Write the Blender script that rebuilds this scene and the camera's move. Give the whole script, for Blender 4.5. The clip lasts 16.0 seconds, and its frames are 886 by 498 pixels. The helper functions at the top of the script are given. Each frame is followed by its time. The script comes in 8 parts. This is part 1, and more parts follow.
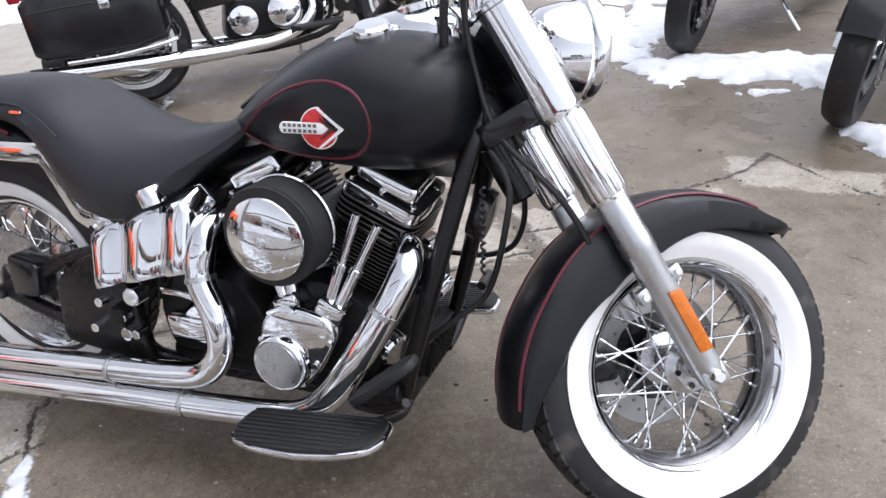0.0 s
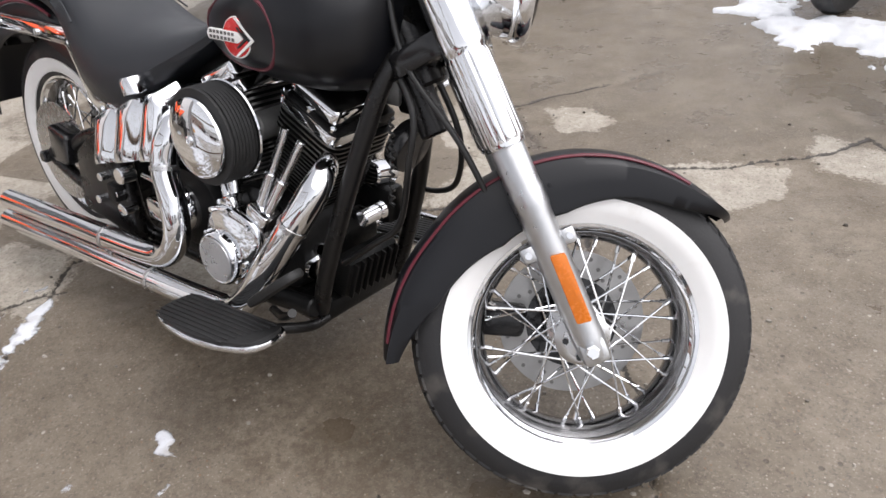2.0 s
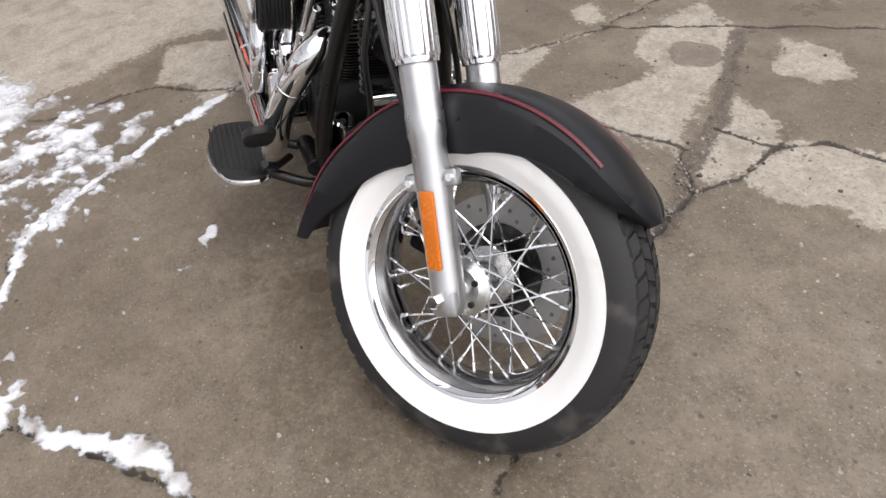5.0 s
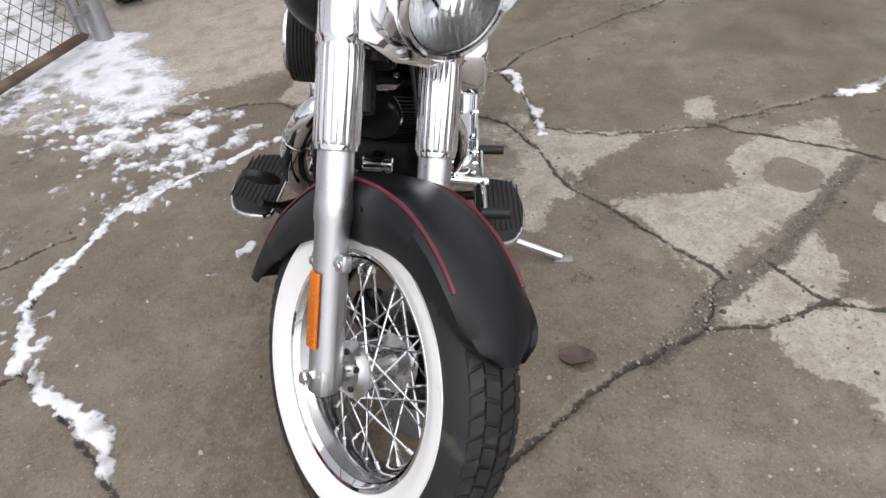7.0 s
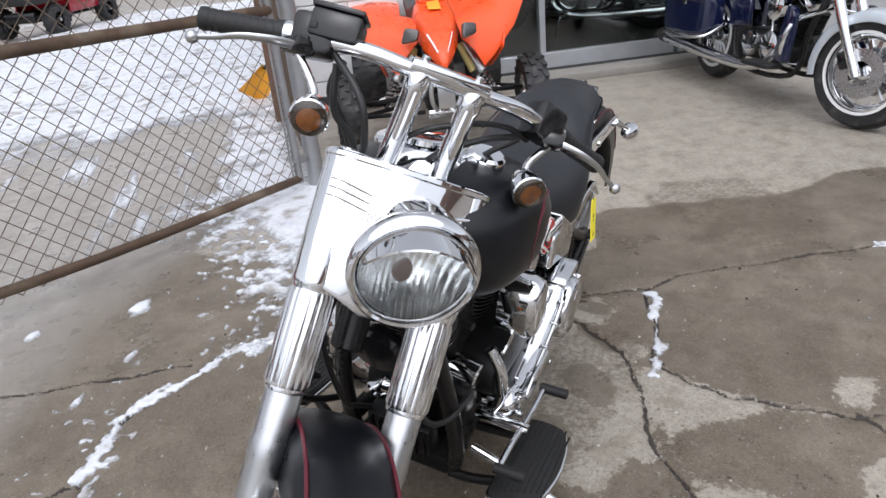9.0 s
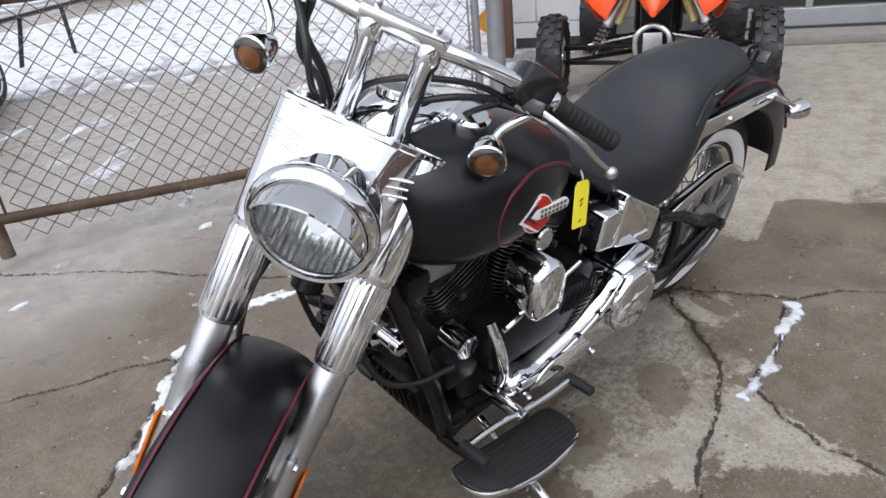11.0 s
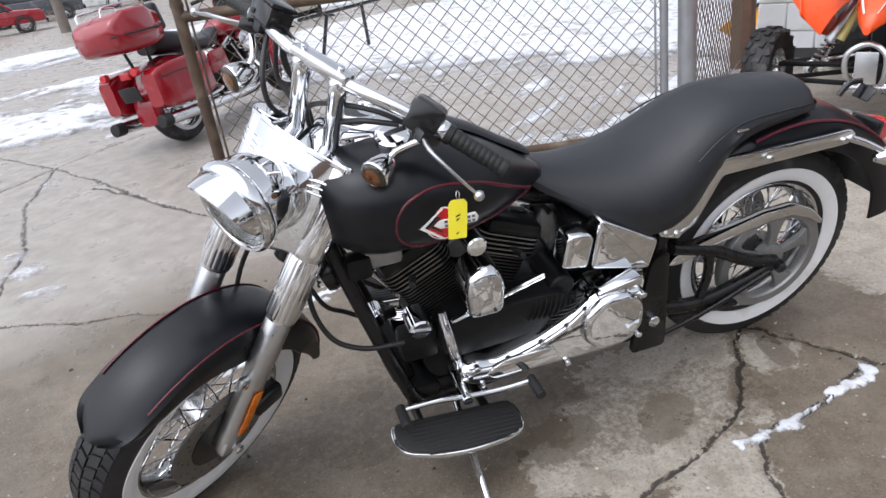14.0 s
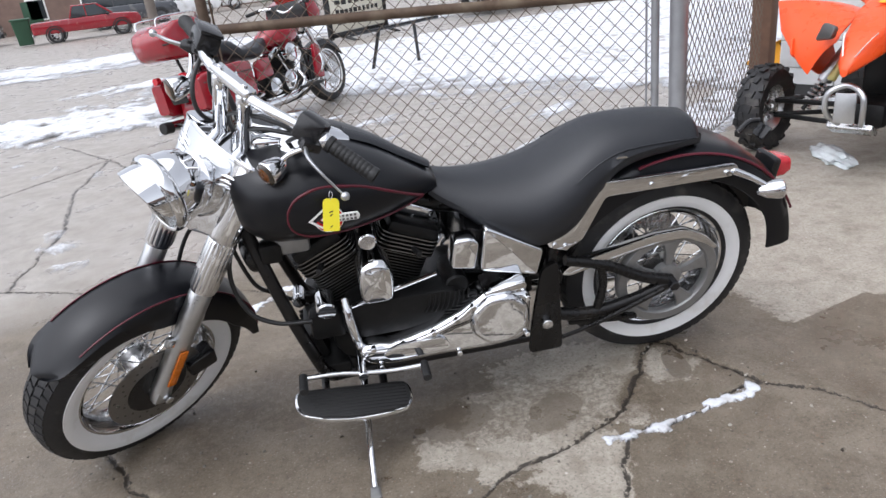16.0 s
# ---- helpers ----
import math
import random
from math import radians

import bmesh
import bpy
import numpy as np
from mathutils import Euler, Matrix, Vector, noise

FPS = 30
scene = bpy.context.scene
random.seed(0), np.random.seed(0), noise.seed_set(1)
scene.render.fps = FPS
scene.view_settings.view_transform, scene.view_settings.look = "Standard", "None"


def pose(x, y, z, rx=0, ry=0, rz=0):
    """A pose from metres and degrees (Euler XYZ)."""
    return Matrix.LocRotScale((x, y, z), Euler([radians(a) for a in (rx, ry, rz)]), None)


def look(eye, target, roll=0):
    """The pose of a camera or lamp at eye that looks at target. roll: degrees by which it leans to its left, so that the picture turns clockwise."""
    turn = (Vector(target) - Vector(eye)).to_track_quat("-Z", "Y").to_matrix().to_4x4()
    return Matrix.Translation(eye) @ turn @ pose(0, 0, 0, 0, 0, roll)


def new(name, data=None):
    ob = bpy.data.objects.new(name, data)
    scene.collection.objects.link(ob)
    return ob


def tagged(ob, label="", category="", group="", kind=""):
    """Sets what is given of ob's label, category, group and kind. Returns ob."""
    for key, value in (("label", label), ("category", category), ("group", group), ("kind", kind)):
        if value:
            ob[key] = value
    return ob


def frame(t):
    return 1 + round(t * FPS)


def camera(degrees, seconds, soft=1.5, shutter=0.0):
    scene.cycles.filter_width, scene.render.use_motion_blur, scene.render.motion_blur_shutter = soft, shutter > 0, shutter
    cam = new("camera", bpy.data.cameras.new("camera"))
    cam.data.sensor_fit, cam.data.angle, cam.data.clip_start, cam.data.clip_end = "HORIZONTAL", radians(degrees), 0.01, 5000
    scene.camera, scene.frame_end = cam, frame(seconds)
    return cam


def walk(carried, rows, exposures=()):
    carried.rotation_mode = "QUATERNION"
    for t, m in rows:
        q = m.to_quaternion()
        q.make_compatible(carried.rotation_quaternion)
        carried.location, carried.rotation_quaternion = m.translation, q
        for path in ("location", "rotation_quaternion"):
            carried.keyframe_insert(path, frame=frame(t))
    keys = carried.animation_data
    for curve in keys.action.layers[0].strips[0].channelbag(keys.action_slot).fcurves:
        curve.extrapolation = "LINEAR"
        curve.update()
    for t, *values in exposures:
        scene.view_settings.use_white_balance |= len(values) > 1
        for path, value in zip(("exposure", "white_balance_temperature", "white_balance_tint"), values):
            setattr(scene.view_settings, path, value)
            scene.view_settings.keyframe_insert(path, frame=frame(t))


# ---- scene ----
cam = camera(64.1, 16.0)
PATH = [
    (0, (0.336, 0.375, 1.28), (0.136, 2.059, 0.221), -6.4),
    (0.5, (0.43, 0.411, 1.245), (0.153, 2.024, 0.096), -6.7),
    (1, (0.538, 0.48, 1.237), (0.151, 2.014, 0.013), -6.4),
    (1.5, (0.679, 0.476, 1.226), (0.148, 2.007, 0.054), -5.8),
    (2, (0.823, 0.469, 1.229), (0.174, 1.96, 0.065), -5.8),
    (2.5, (0.925, 0.567, 1.202), (0.202, 1.95, -0.048), -6.6),
    (3, (1.013, 0.664, 1.212), (0.233, 1.932, -0.123), -6.6),
    (3.5, (1.167, 0.706, 1.22), (0.235, 1.858, -0.123), -7.4),
    (4, (1.26, 0.749, 1.212), (0.156, 1.753, -0.12), -9.2),
    (4.2, (1.278, 0.803, 1.204), (0.144, 1.76, -0.137), -9),
    (6.3, (1.549, 1.288, 1.205), (0.118, 1.669, -0.14), -8.7),
    (6.5, (1.53, 1.343, 1.214), (0.092, 1.722, -0.123), -7.7),
    (7, (1.539, 1.48, 1.236), (-0.003, 1.743, -0.01), -8.2),
    (7.5, (1.593, 1.635, 1.283), (-0.079, 1.67, 0.186), -8.1),
    (8, (1.584, 1.747, 1.303), (-0.16, 1.624, 0.333), -8.2),
    (8.5, (1.459, 1.861, 1.313), (-0.315, 1.679, 0.409), -6.4),
    (9, (1.396, 1.952, 1.323), (-0.387, 1.619, 0.481), -5.8),
    (9.5, (1.387, 2.104, 1.332), (-0.379, 1.542, 0.579), -5.1),
    (10, (1.32, 2.191, 1.294), (-0.352, 1.488, 0.45), -5.9),
    (10.2, (1.279, 2.23, 1.283), (-0.359, 1.48, 0.413), -5.6),
    (12.3, (0.997, 2.672, 1.275), (-0.19, 1.378, 0.318), -8.5),
    (12.5, (0.969, 2.707, 1.294), (-0.2, 1.38, 0.322), -8.6),
    (13, (0.875, 2.77, 1.312), (-0.221, 1.336, 0.386), -8.2),
    (13.5, (0.83, 2.929, 1.317), (-0.163, 1.379, 0.438), -9.1),
    (14, (0.816, 3.073, 1.317), (-0.123, 1.476, 0.451), -8.6),
    (14.5, (0.727, 3.181, 1.303), (-0.162, 1.555, 0.41), -8.3),
    (15, (0.647, 3.248, 1.311), (-0.169, 1.576, 0.433), -7.6),
    (15.5, (0.61, 3.403, 1.335), (-0.162, 1.681, 0.517), -6.4),
    (16, (0.571, 3.52, 1.331), (-0.22, 1.802, 0.524), -6.7),
]
walk(cam, [(t, look(eye, target, roll)) for t, eye, target, roll in PATH], [(0, 0.88, 6000, 14), (1.5, 0.84, 6300, 14), (3.0, 0.80, 6550, 14), (4.2, 0.74, 6550, 14), (6.5, 0.58, 6450, 14), (8.0, 0.50, 6200, 13), (10.0, 0.46, 6050, 13), (12.5, 0.60, 6050, 13), (16, 0.70, 6050, 13)])

# ---- world and light ----
world = bpy.data.worlds.new("overcast_sky")
scene.world = world
world.use_nodes = True
wn, wl = world.node_tree.nodes, world.node_tree.links
sky = wn.new("ShaderNodeTexSky")
sky.sky_type, sky.sun_disc = "NISHITA", False
sky.sun_elevation, sky.sun_rotation = radians(62), radians(80)
sky.dust_density, sky.ozone_density = 3.0, 1.0
grey = wn.new("ShaderNodeHueSaturation")
grey.inputs["Saturation"].default_value = 0.12
wl.new(sky.outputs[0], grey.inputs["Color"])
wl.new(grey.outputs[0], wn["Background"].inputs[0])
wn["Background"].inputs[1].default_value = 0.15

sun_data = bpy.data.lights.new("sun", "SUN")
sun_data.energy, sun_data.angle, sun_data.color = 1.05, radians(105), (1.0, 0.97, 0.93)
sun = new("sun", sun_data)
sun.matrix_world = look((4.19, 0.74, 8), (0, 0, 0))


# ---- materials ----
def mat(name, col, rough=0.5, metal=0.0, var=0.15, scale=30.0, bump=0.0, bscale=None, spec=0.5, coat=0.0, dirt=None, dirt_amt=0.0, rvar=0.1):
    """A surface with a coarse and a fine variation of colour and gloss, and a fine relief."""
    m = bpy.data.materials.new(name)
    m.use_nodes = True
    n, l = m.node_tree.nodes, m.node_tree.links
    b = n["Principled BSDF"]
    tc = n.new("ShaderNodeTexCoord")
    fine = n.new("ShaderNodeTexNoise")
    fine.inputs["Scale"].default_value, fine.inputs["Detail"].default_value = scale, 6
    coarse = n.new("ShaderNodeTexNoise")
    coarse.inputs["Scale"].default_value, coarse.inputs["Detail"].default_value = scale / 9, 3
    l.new(tc.outputs["Object"], fine.inputs["Vector"]); l.new(tc.outputs["Object"], coarse.inputs["Vector"])
    add = n.new("ShaderNodeMath"); add.operation = "ADD"
    l.new(fine.outputs["Fac"], add.inputs[0]); l.new(coarse.outputs["Fac"], add.inputs[1])
    mr = n.new("ShaderNodeMapRange")
    mr.inputs["From Min"].default_value, mr.inputs["From Max"].default_value = 0.6, 1.4
    l.new(add.outputs[0], mr.inputs["Value"])
    mix = n.new("ShaderNodeMix"); mix.data_type = "RGBA"
    c = Vector(col)
    mix.inputs["A"].default_value = (*(c * (1 - var)), 1)
    mix.inputs["B"].default_value = (*[min(1, v) for v in c * (1 + var)], 1)
    l.new(mr.outputs[0], mix.inputs["Factor"])
    out = mix.outputs["Result"]
    if dirt:
        dn = n.new("ShaderNodeTexNoise"); dn.inputs["Scale"].default_value, dn.inputs["Detail"].default_value = scale / 4, 8
        l.new(tc.outputs["Object"], dn.inputs["Vector"])
        dr = n.new("ShaderNodeMapRange"); dr.inputs["From Min"].default_value, dr.inputs["From Max"].default_value = 0.62 - dirt_amt * 0.3, 0.75 - dirt_amt * 0.2
        l.new(dn.outputs["Fac"], dr.inputs["Value"])
        dm = n.new("ShaderNodeMix"); dm.data_type = "RGBA"
        dm.inputs["B"].default_value = (*dirt, 1)
        l.new(out, dm.inputs["A"]); l.new(dr.outputs[0], dm.inputs["Factor"])
        out = dm.outputs["Result"]
    l.new(out, b.inputs["Base Color"])
    rr = n.new("ShaderNodeMapRange")
    rr.inputs["To Min"].default_value, rr.inputs["To Max"].default_value = max(0.02, rough - rvar), min(1, rough + rvar)
    l.new(mr.outputs[0], rr.inputs["Value"]); l.new(rr.outputs[0], b.inputs["Roughness"])
    b.inputs["Metallic"].default_value, b.inputs["Specular IOR Level"].default_value = metal, spec
    b.inputs["Coat Weight"].default_value, b.inputs["Coat Roughness"].default_value = coat, 0.08
    if bump:
        bn = n.new("ShaderNodeTexNoise"); bn.inputs["Scale"].default_value, bn.inputs["Detail"].default_value = bscale or scale * 3, 4
        l.new(tc.outputs["Object"], bn.inputs["Vector"])
        bu = n.new("ShaderNodeBump"); bu.inputs["Strength"].default_value, bu.inputs["Distance"].default_value = bump, 0.002
        l.new(bn.outputs["Fac"], bu.inputs["Height"]); l.new(bu.outputs[0], b.inputs["Normal"])
    return m


CHROME = mat("chrome", (0.76, 0.77, 0.785), 0.045, 1.0, 0.04, 25, rvar=0.02, bump=0.03, bscale=14)
SATIN = mat("satin_aluminium", (0.54, 0.55, 0.56), 0.34, 1.0, 0.08, 60, bump=0.05)
STEEL = mat("brushed_steel", (0.55, 0.55, 0.55), 0.28, 1.0, 0.12, 60)
DARKSTEEL = mat("dark_steel", (0.17, 0.165, 0.16), 0.38, 0.9, 0.15, 60, bump=0.1)
FINEDGE = mat("worn_fin_edge", (0.085, 0.083, 0.08), 0.4, 0.8, 0.2, 60)
DULL = mat("dull_grey_cast_metal", (0.30, 0.30, 0.295), 0.45, 0.7, 0.15, 70, bump=0.2)
BLACKP = mat("matt_black_paint", (0.0056, 0.0061, 0.0080), 0.33, 0.0, 0.14, 18, bump=0.03, rvar=0.05, spec=0.34)
GLOSSBLK = mat("gloss_black_paint", (0.010, 0.010, 0.011), 0.18, 0.0, 0.2, 30, rvar=0.06)
FRAMEBLK = mat("black_powder_coat", (0.007, 0.0065, 0.0065), 0.30, 0.0, 0.25, 50, bump=0.1, dirt=(0.014, 0.012, 0.010), dirt_amt=0.10, spec=0.35)
ENGBLK = mat("black_engine_casting", (0.008, 0.008, 0.008), 0.38, 0.1, 0.3, 90, bump=0.3, dirt=(0.014, 0.013, 0.012), dirt_amt=0.12, spec=0.24)
RUBBER = mat("tyre_rubber", (0.014, 0.014, 0.015), 0.6, 0.0, 0.25, 60, bump=0.25, dirt=(0.06, 0.055, 0.05), dirt_amt=0.25)
RUB2 = mat("black_rubber", (0.010, 0.010, 0.010), 0.6, 0.0, 0.2, 80, bump=0.2)
WHITEW = mat("whitewall_rubber", (0.82, 0.82, 0.81), 0.45, 0.0, 0.02, 40, bump=0.05, dirt=(0.66, 0.64, 0.60), dirt_amt=0.05)
LEATHER = mat("black_vinyl", (0.0115, 0.0130, 0.0165), 0.43, 0.0, 0.2, 25, bump=0.35, bscale=420, rvar=0.06, spec=0.54)
RED = mat("dark_red_pinstripe", (0.095, 0.007, 0.017), 0.4, 0.0, 0.15, 60)
EMRED = mat("red_enamel", (0.55, 0.02, 0.02), 0.25, 0.0, 0.1, 80)
WHITEP = mat("white_enamel", (0.78, 0.78, 0.76), 0.3, 0.0, 0.05, 80)
AMBER = mat("amber_reflector", (0.62, 0.155, 0.006), 0.25, 0.0, 0.12, 200, bump=0.5, bscale=900)
SMOKE = mat("smoked_amber_lens", (0.15, 0.046, 0.004), 0.07, 0.0, 0.5, 60, bump=0.25, bscale=220, coat=1.0)
LENSRIM = mat("dark_smoked_rim", (0.030, 0.020, 0.010), 0.12, 0.0, 0.3, 60, coat=0.6)
TAILRED = mat("red_tail_lens", (0.50, 0.01, 0.02), 0.15, 0.0, 0.1, 60, coat=0.6)
TAGYEL = mat("yellow_paper_tag", (0.90, 0.78, 0.03), 0.6, 0.0, 0.06, 40)
INK = mat("black_ink", (0.02, 0.02, 0.02), 0.7, 0.0, 0.1, 40)
FACET = mat("faceted_reflector", (0.96, 0.97, 0.98), 0.26, 1.0, 0.03, 25, rvar=0.08, bump=1.0, bscale=45)
fn, fl = FACET.node_tree.nodes, FACET.node_tree.links
flute, flute_bump = fn.new("ShaderNodeTexWave"), fn.new("ShaderNodeBump")
flute.bands_direction = "Y"
flute.inputs["Scale"].default_value, flute.inputs["Distortion"].default_value = 30, 0.0
flute_bump.inputs["Strength"].default_value, flute_bump.inputs["Distance"].default_value = 0.35, 0.002
fl.new(fn.new("ShaderNodeTexCoord").outputs["Object"], flute.inputs["Vector"])
fl.new(flute.outputs["Fac"], flute_bump.inputs["Height"])
fl.new(fn["Bump"].outputs[0], flute_bump.inputs["Normal"])
fl.new(flute_bump.outputs[0], fn["Principled BSDF"].inputs["Normal"])
DISCST = mat("brake_disc_steel", (0.34, 0.335, 0.325), 0.34, 1.0, 0.10, 50)
# darker chrome: the rim's dark reflections are put into this colour
DARKCHROME = mat("rim_dark_reflection", (0.30, 0.30, 0.305), 0.18, 1.0, 0.2, 40)
CABLE = mat("black_cable_sheath", (0.013, 0.013, 0.013), 0.4, 0.0, 0.1, 40)


def clear_lens(name):
    """Thin clear glass: lets light through, mirrors a little more at a slant."""
    m = bpy.data.materials.new(name)
    m.use_nodes = True
    n, l = m.node_tree.nodes, m.node_tree.links
    n.remove(n["Principled BSDF"])
    fres, clear, gloss, both = n.new("ShaderNodeFresnel"), n.new("ShaderNodeBsdfTransparent"), n.new("ShaderNodeBsdfGlossy"), n.new("ShaderNodeMixShader")
    fres.inputs["IOR"].default_value, gloss.inputs["Roughness"].default_value = 1.5, 0.03
    clear.inputs["Color"].default_value = (0.93, 0.95, 0.95, 1)
    l.new(fres.outputs[0], both.inputs[0]); l.new(clear.outputs[0], both.inputs[1]); l.new(gloss.outputs[0], both.inputs[2])
    l.new(both.outputs[0], n["Material Output"].inputs[0])
    return m

# ---- mesh helpers ----
def finish(bm, angle=38):
    """Smooth faces, with the edges sharper than the angle kept crisp."""
    for f in bm.faces:
        f.smooth = True
    lim = radians(angle)
    for e in bm.edges:
        if len(e.link_faces) == 2 and e.calc_face_angle(0) > lim:
            e.smooth = False


def mesh_of(name, bm, material, angle=38):
    bmesh.ops.recalc_face_normals(bm, faces=bm.faces)
    finish(bm, angle)
    me = bpy.data.meshes.new(name)
    bm.to_mesh(me)
    bm.free()
    for m in material if isinstance(material, (list, tuple)) else [material]:
        me.materials.append(m)
    return me


def part(name, bm, material, parent, label="", m=None, angle=38):
    """Links a bmesh (or a ready mesh) as one object under a thing or a part."""
    me = bm if isinstance(bm, bpy.types.Mesh) else mesh_of(name, bm, material, angle)
    m = Matrix() if m is None else m
    while parent.parent and parent.parent.parent:
        m, parent = parent.matrix_basis @ m, parent.parent
    ob = new(name, me)
    ob.parent = parent
    if m != Matrix():
        ob.matrix_basis = m
    if label:
        ob["label"] = label
    return ob


def thing(name, m, label, category, group="", kind=""):
    ob = new(name)
    ob.empty_display_size = 0.1
    ob.matrix_world = m
    return tagged(ob, label, category, group, kind)


def smooth_path(pts, n=6):
    """Catmull-Rom through the points."""
    p = [Vector(q) for q in pts]
    if len(p) < 3 or n < 2:
        return p
    e = [2 * p[0] - p[1], *p, 2 * p[-1] - p[-2]]
    out = []
    for i in range(1, len(e) - 2):
        a, b, c, d = e[i - 1 : i + 3]
        for k in range(n):
            t = k / n
            out.append(0.5 * (2 * b + (c - a) * t + (2 * a - 5 * b + 4 * c - d) * t * t + (3 * b - a - 3 * c + d) * t ** 3))
    return [*out, p[-1]]


def tube(pts, r, seg=12, n=6, bm=None, caps=True, flat=1.0, up=None):
    """A tube along a smooth path; r is one radius or one for each given point. flat squeezes it along the second axis."""
    bm = bm or bmesh.new()
    path = smooth_path(pts, n)
    k = len(path)
    if isinstance(r, (int, float)):
        rad = [r] * k
    else:
        xs = [i * (k - 1) / (len(r) - 1) for i in range(len(r))]
        rad = [float(v) for v in np.interp(range(k), xs, r)]
    rings, side = [], None
    for i, p in enumerate(path):
        t = (path[min(i + 1, k - 1)] - path[max(i - 1, 0)]).normalized()
        if side is None:
            side = (Vector(up) if up else t.orthogonal()).cross(t) if up else t.orthogonal()
        side = (side - t * side.dot(t)).normalized()
        o = t.cross(side)
        rings.append([bm.verts.new(p + rad[i] * (math.cos(a) * side + flat * math.sin(a) * o)) for a in [2 * math.pi * j / seg for j in range(seg)]])
    for a, b in zip(rings, rings[1:]):
        for j in range(seg):
            bm.faces.new((a[j], a[(j + 1) % seg], b[(j + 1) % seg], b[j]))
    if caps:
        bm.faces.new(rings[0][::-1]); bm.faces.new(rings[-1])
    return bm


def lathe(profile, seg=40, bm=None, m=None, closed=False):
    """Turns a profile of (radius, height) round the z axis, then poses it by m."""
    bm = bm or bmesh.new()
    m = m or Matrix()
    rings = []
    for r, h in profile:
        if r < 1e-6:
            rings.append([bm.verts.new(m @ Vector((0, 0, h)))])
        else:
            rings.append([bm.verts.new(m @ Vector((r * math.cos(2 * math.pi * j / seg), r * math.sin(2 * math.pi * j / seg), h))) for j in range(seg)])
    pairs = list(zip(rings, rings[1:])) + ([(rings[-1], rings[0])] if closed else [])
    for a, b in pairs:
        for j in range(seg):
            k = (j + 1) % seg
            if len(a) == 1 and len(b) == 1:
                continue
            if len(a) == 1:
                bm.faces.new((a[0], b[j], b[k]))
            elif len(b) == 1:
                bm.faces.new((a[j], a[k], b[0]))
            else:
                bm.faces.new((a[j], a[k], b[k], b[j]))
    return bm


def along(p, d, roll=0.0):
    """The pose whose z axis points from p along d."""
    return Matrix.Translation(p) @ Vector(d).to_track_quat("Z", "Y").to_matrix().to_4x4() @ Matrix.Rotation(roll, 4, "Z")


def rod(p, q, r, seg=14, bm=None, bevel=0.15, r2=None):
    """A cylinder from p to q with softened ends."""
    p, q = Vector(p), Vector(q)
    h = (q - p).length
    r2 = r if r2 is None else r2
    c = min(r, r2, h / 2) * bevel
    return lathe([(0, 0), (r - c, 0), (r, c), (r2, h - c), (r2 - c, h), (0, h)], seg, bm, along(p, q - p))


def box(size, m=None, bevel=0.0, bm=None, seg=2):
    """A box with rounded edges, centred on the pose m."""
    b = bmesh.new()
    bmesh.ops.create_cube(b, size=1)
    bmesh.ops.scale(b, vec=size, verts=b.verts)
    if bevel:
        bmesh.ops.bevel(b, geom=list(b.edges), offset=bevel, segments=seg, affect="EDGES", profile=0.5)
    b.transform(m or Matrix())
    return merge(bm, b)


def merge(bm, b):
    if bm is None:
        return b
    me = bpy.data.meshes.new("tmp")
    b.to_mesh(me)
    b.free()
    bm.from_mesh(me)
    bpy.data.meshes.remove(me)
    return bm


def prism(outline, h, m=None, bevel=0.0, bm=None, seg=2):
    """An outline in x, y pulled up by h, with softened edges; posed by m."""
    b = bmesh.new()
    low = [b.verts.new((x, y, 0)) for x, y in outline]
    high = [b.verts.new((x, y, h)) for x, y in outline]
    n = len(outline)
    b.faces.new(low[::-1]); b.faces.new(high)
    for i in range(n):
        b.faces.new((low[i], low[(i + 1) % n], high[(i + 1) % n], high[i]))
    if bevel:
        bmesh.ops.recalc_face_normals(b, faces=b.faces)
        rim = [e for e in b.edges if abs(e.verts[0].co.z - e.verts[1].co.z) < 1e-6]
        bmesh.ops.bevel(b, geom=rim, offset=bevel, segments=seg, affect="EDGES", profile=0.5)
    b.transform(m or Matrix())
    return merge(bm, b)


def round_outline(pts, r, k=4):
    """Rounds the corners of a closed outline."""
    out, n = [], len(pts)
    for i in range(n):
        p, a, c = Vector(pts[i]), Vector(pts[i - 1]), Vector(pts[(i + 1) % n])
        u, v = (a - p), (c - p)
        d = min(r, u.length / 2.2, v.length / 2.2)
        s, e = p + u.normalized() * d, p + v.normalized() * d
        for j in range(k + 1):
            t = j / k
            q = (1 - t) ** 2 * s + 2 * t * (1 - t) * p + t * t * e
            out.append((q.x, q.y))
    return out


def loft(rings, bm=None, caps=True, closed=True):
    """Skins a row of rings of equally many points."""
    bm = bm or bmesh.new()
    vs = [[bm.verts.new(p) for p in ring] for ring in rings]
    n = len(vs[0])
    for a, b in zip(vs, vs[1:]):
        for j in range(n if closed else n - 1):
            bm.faces.new((a[j], a[(j + 1) % n], b[(j + 1) % n], b[j]))
    if caps and closed:
        bm.faces.new(vs[0][::-1]); bm.faces.new(vs[-1])
    return bm


def wall_of(m):
    """The pose that lays a prism's outline (x, y) into the plane x, z, pulled towards +y."""
    return m @ Matrix.Rotation(radians(90), 4, "X") @ Matrix.Scale(-1, 4, (0, 0, 1))


XZ = wall_of(Matrix())
INY = Matrix.Rotation(radians(-90), 4, "X")

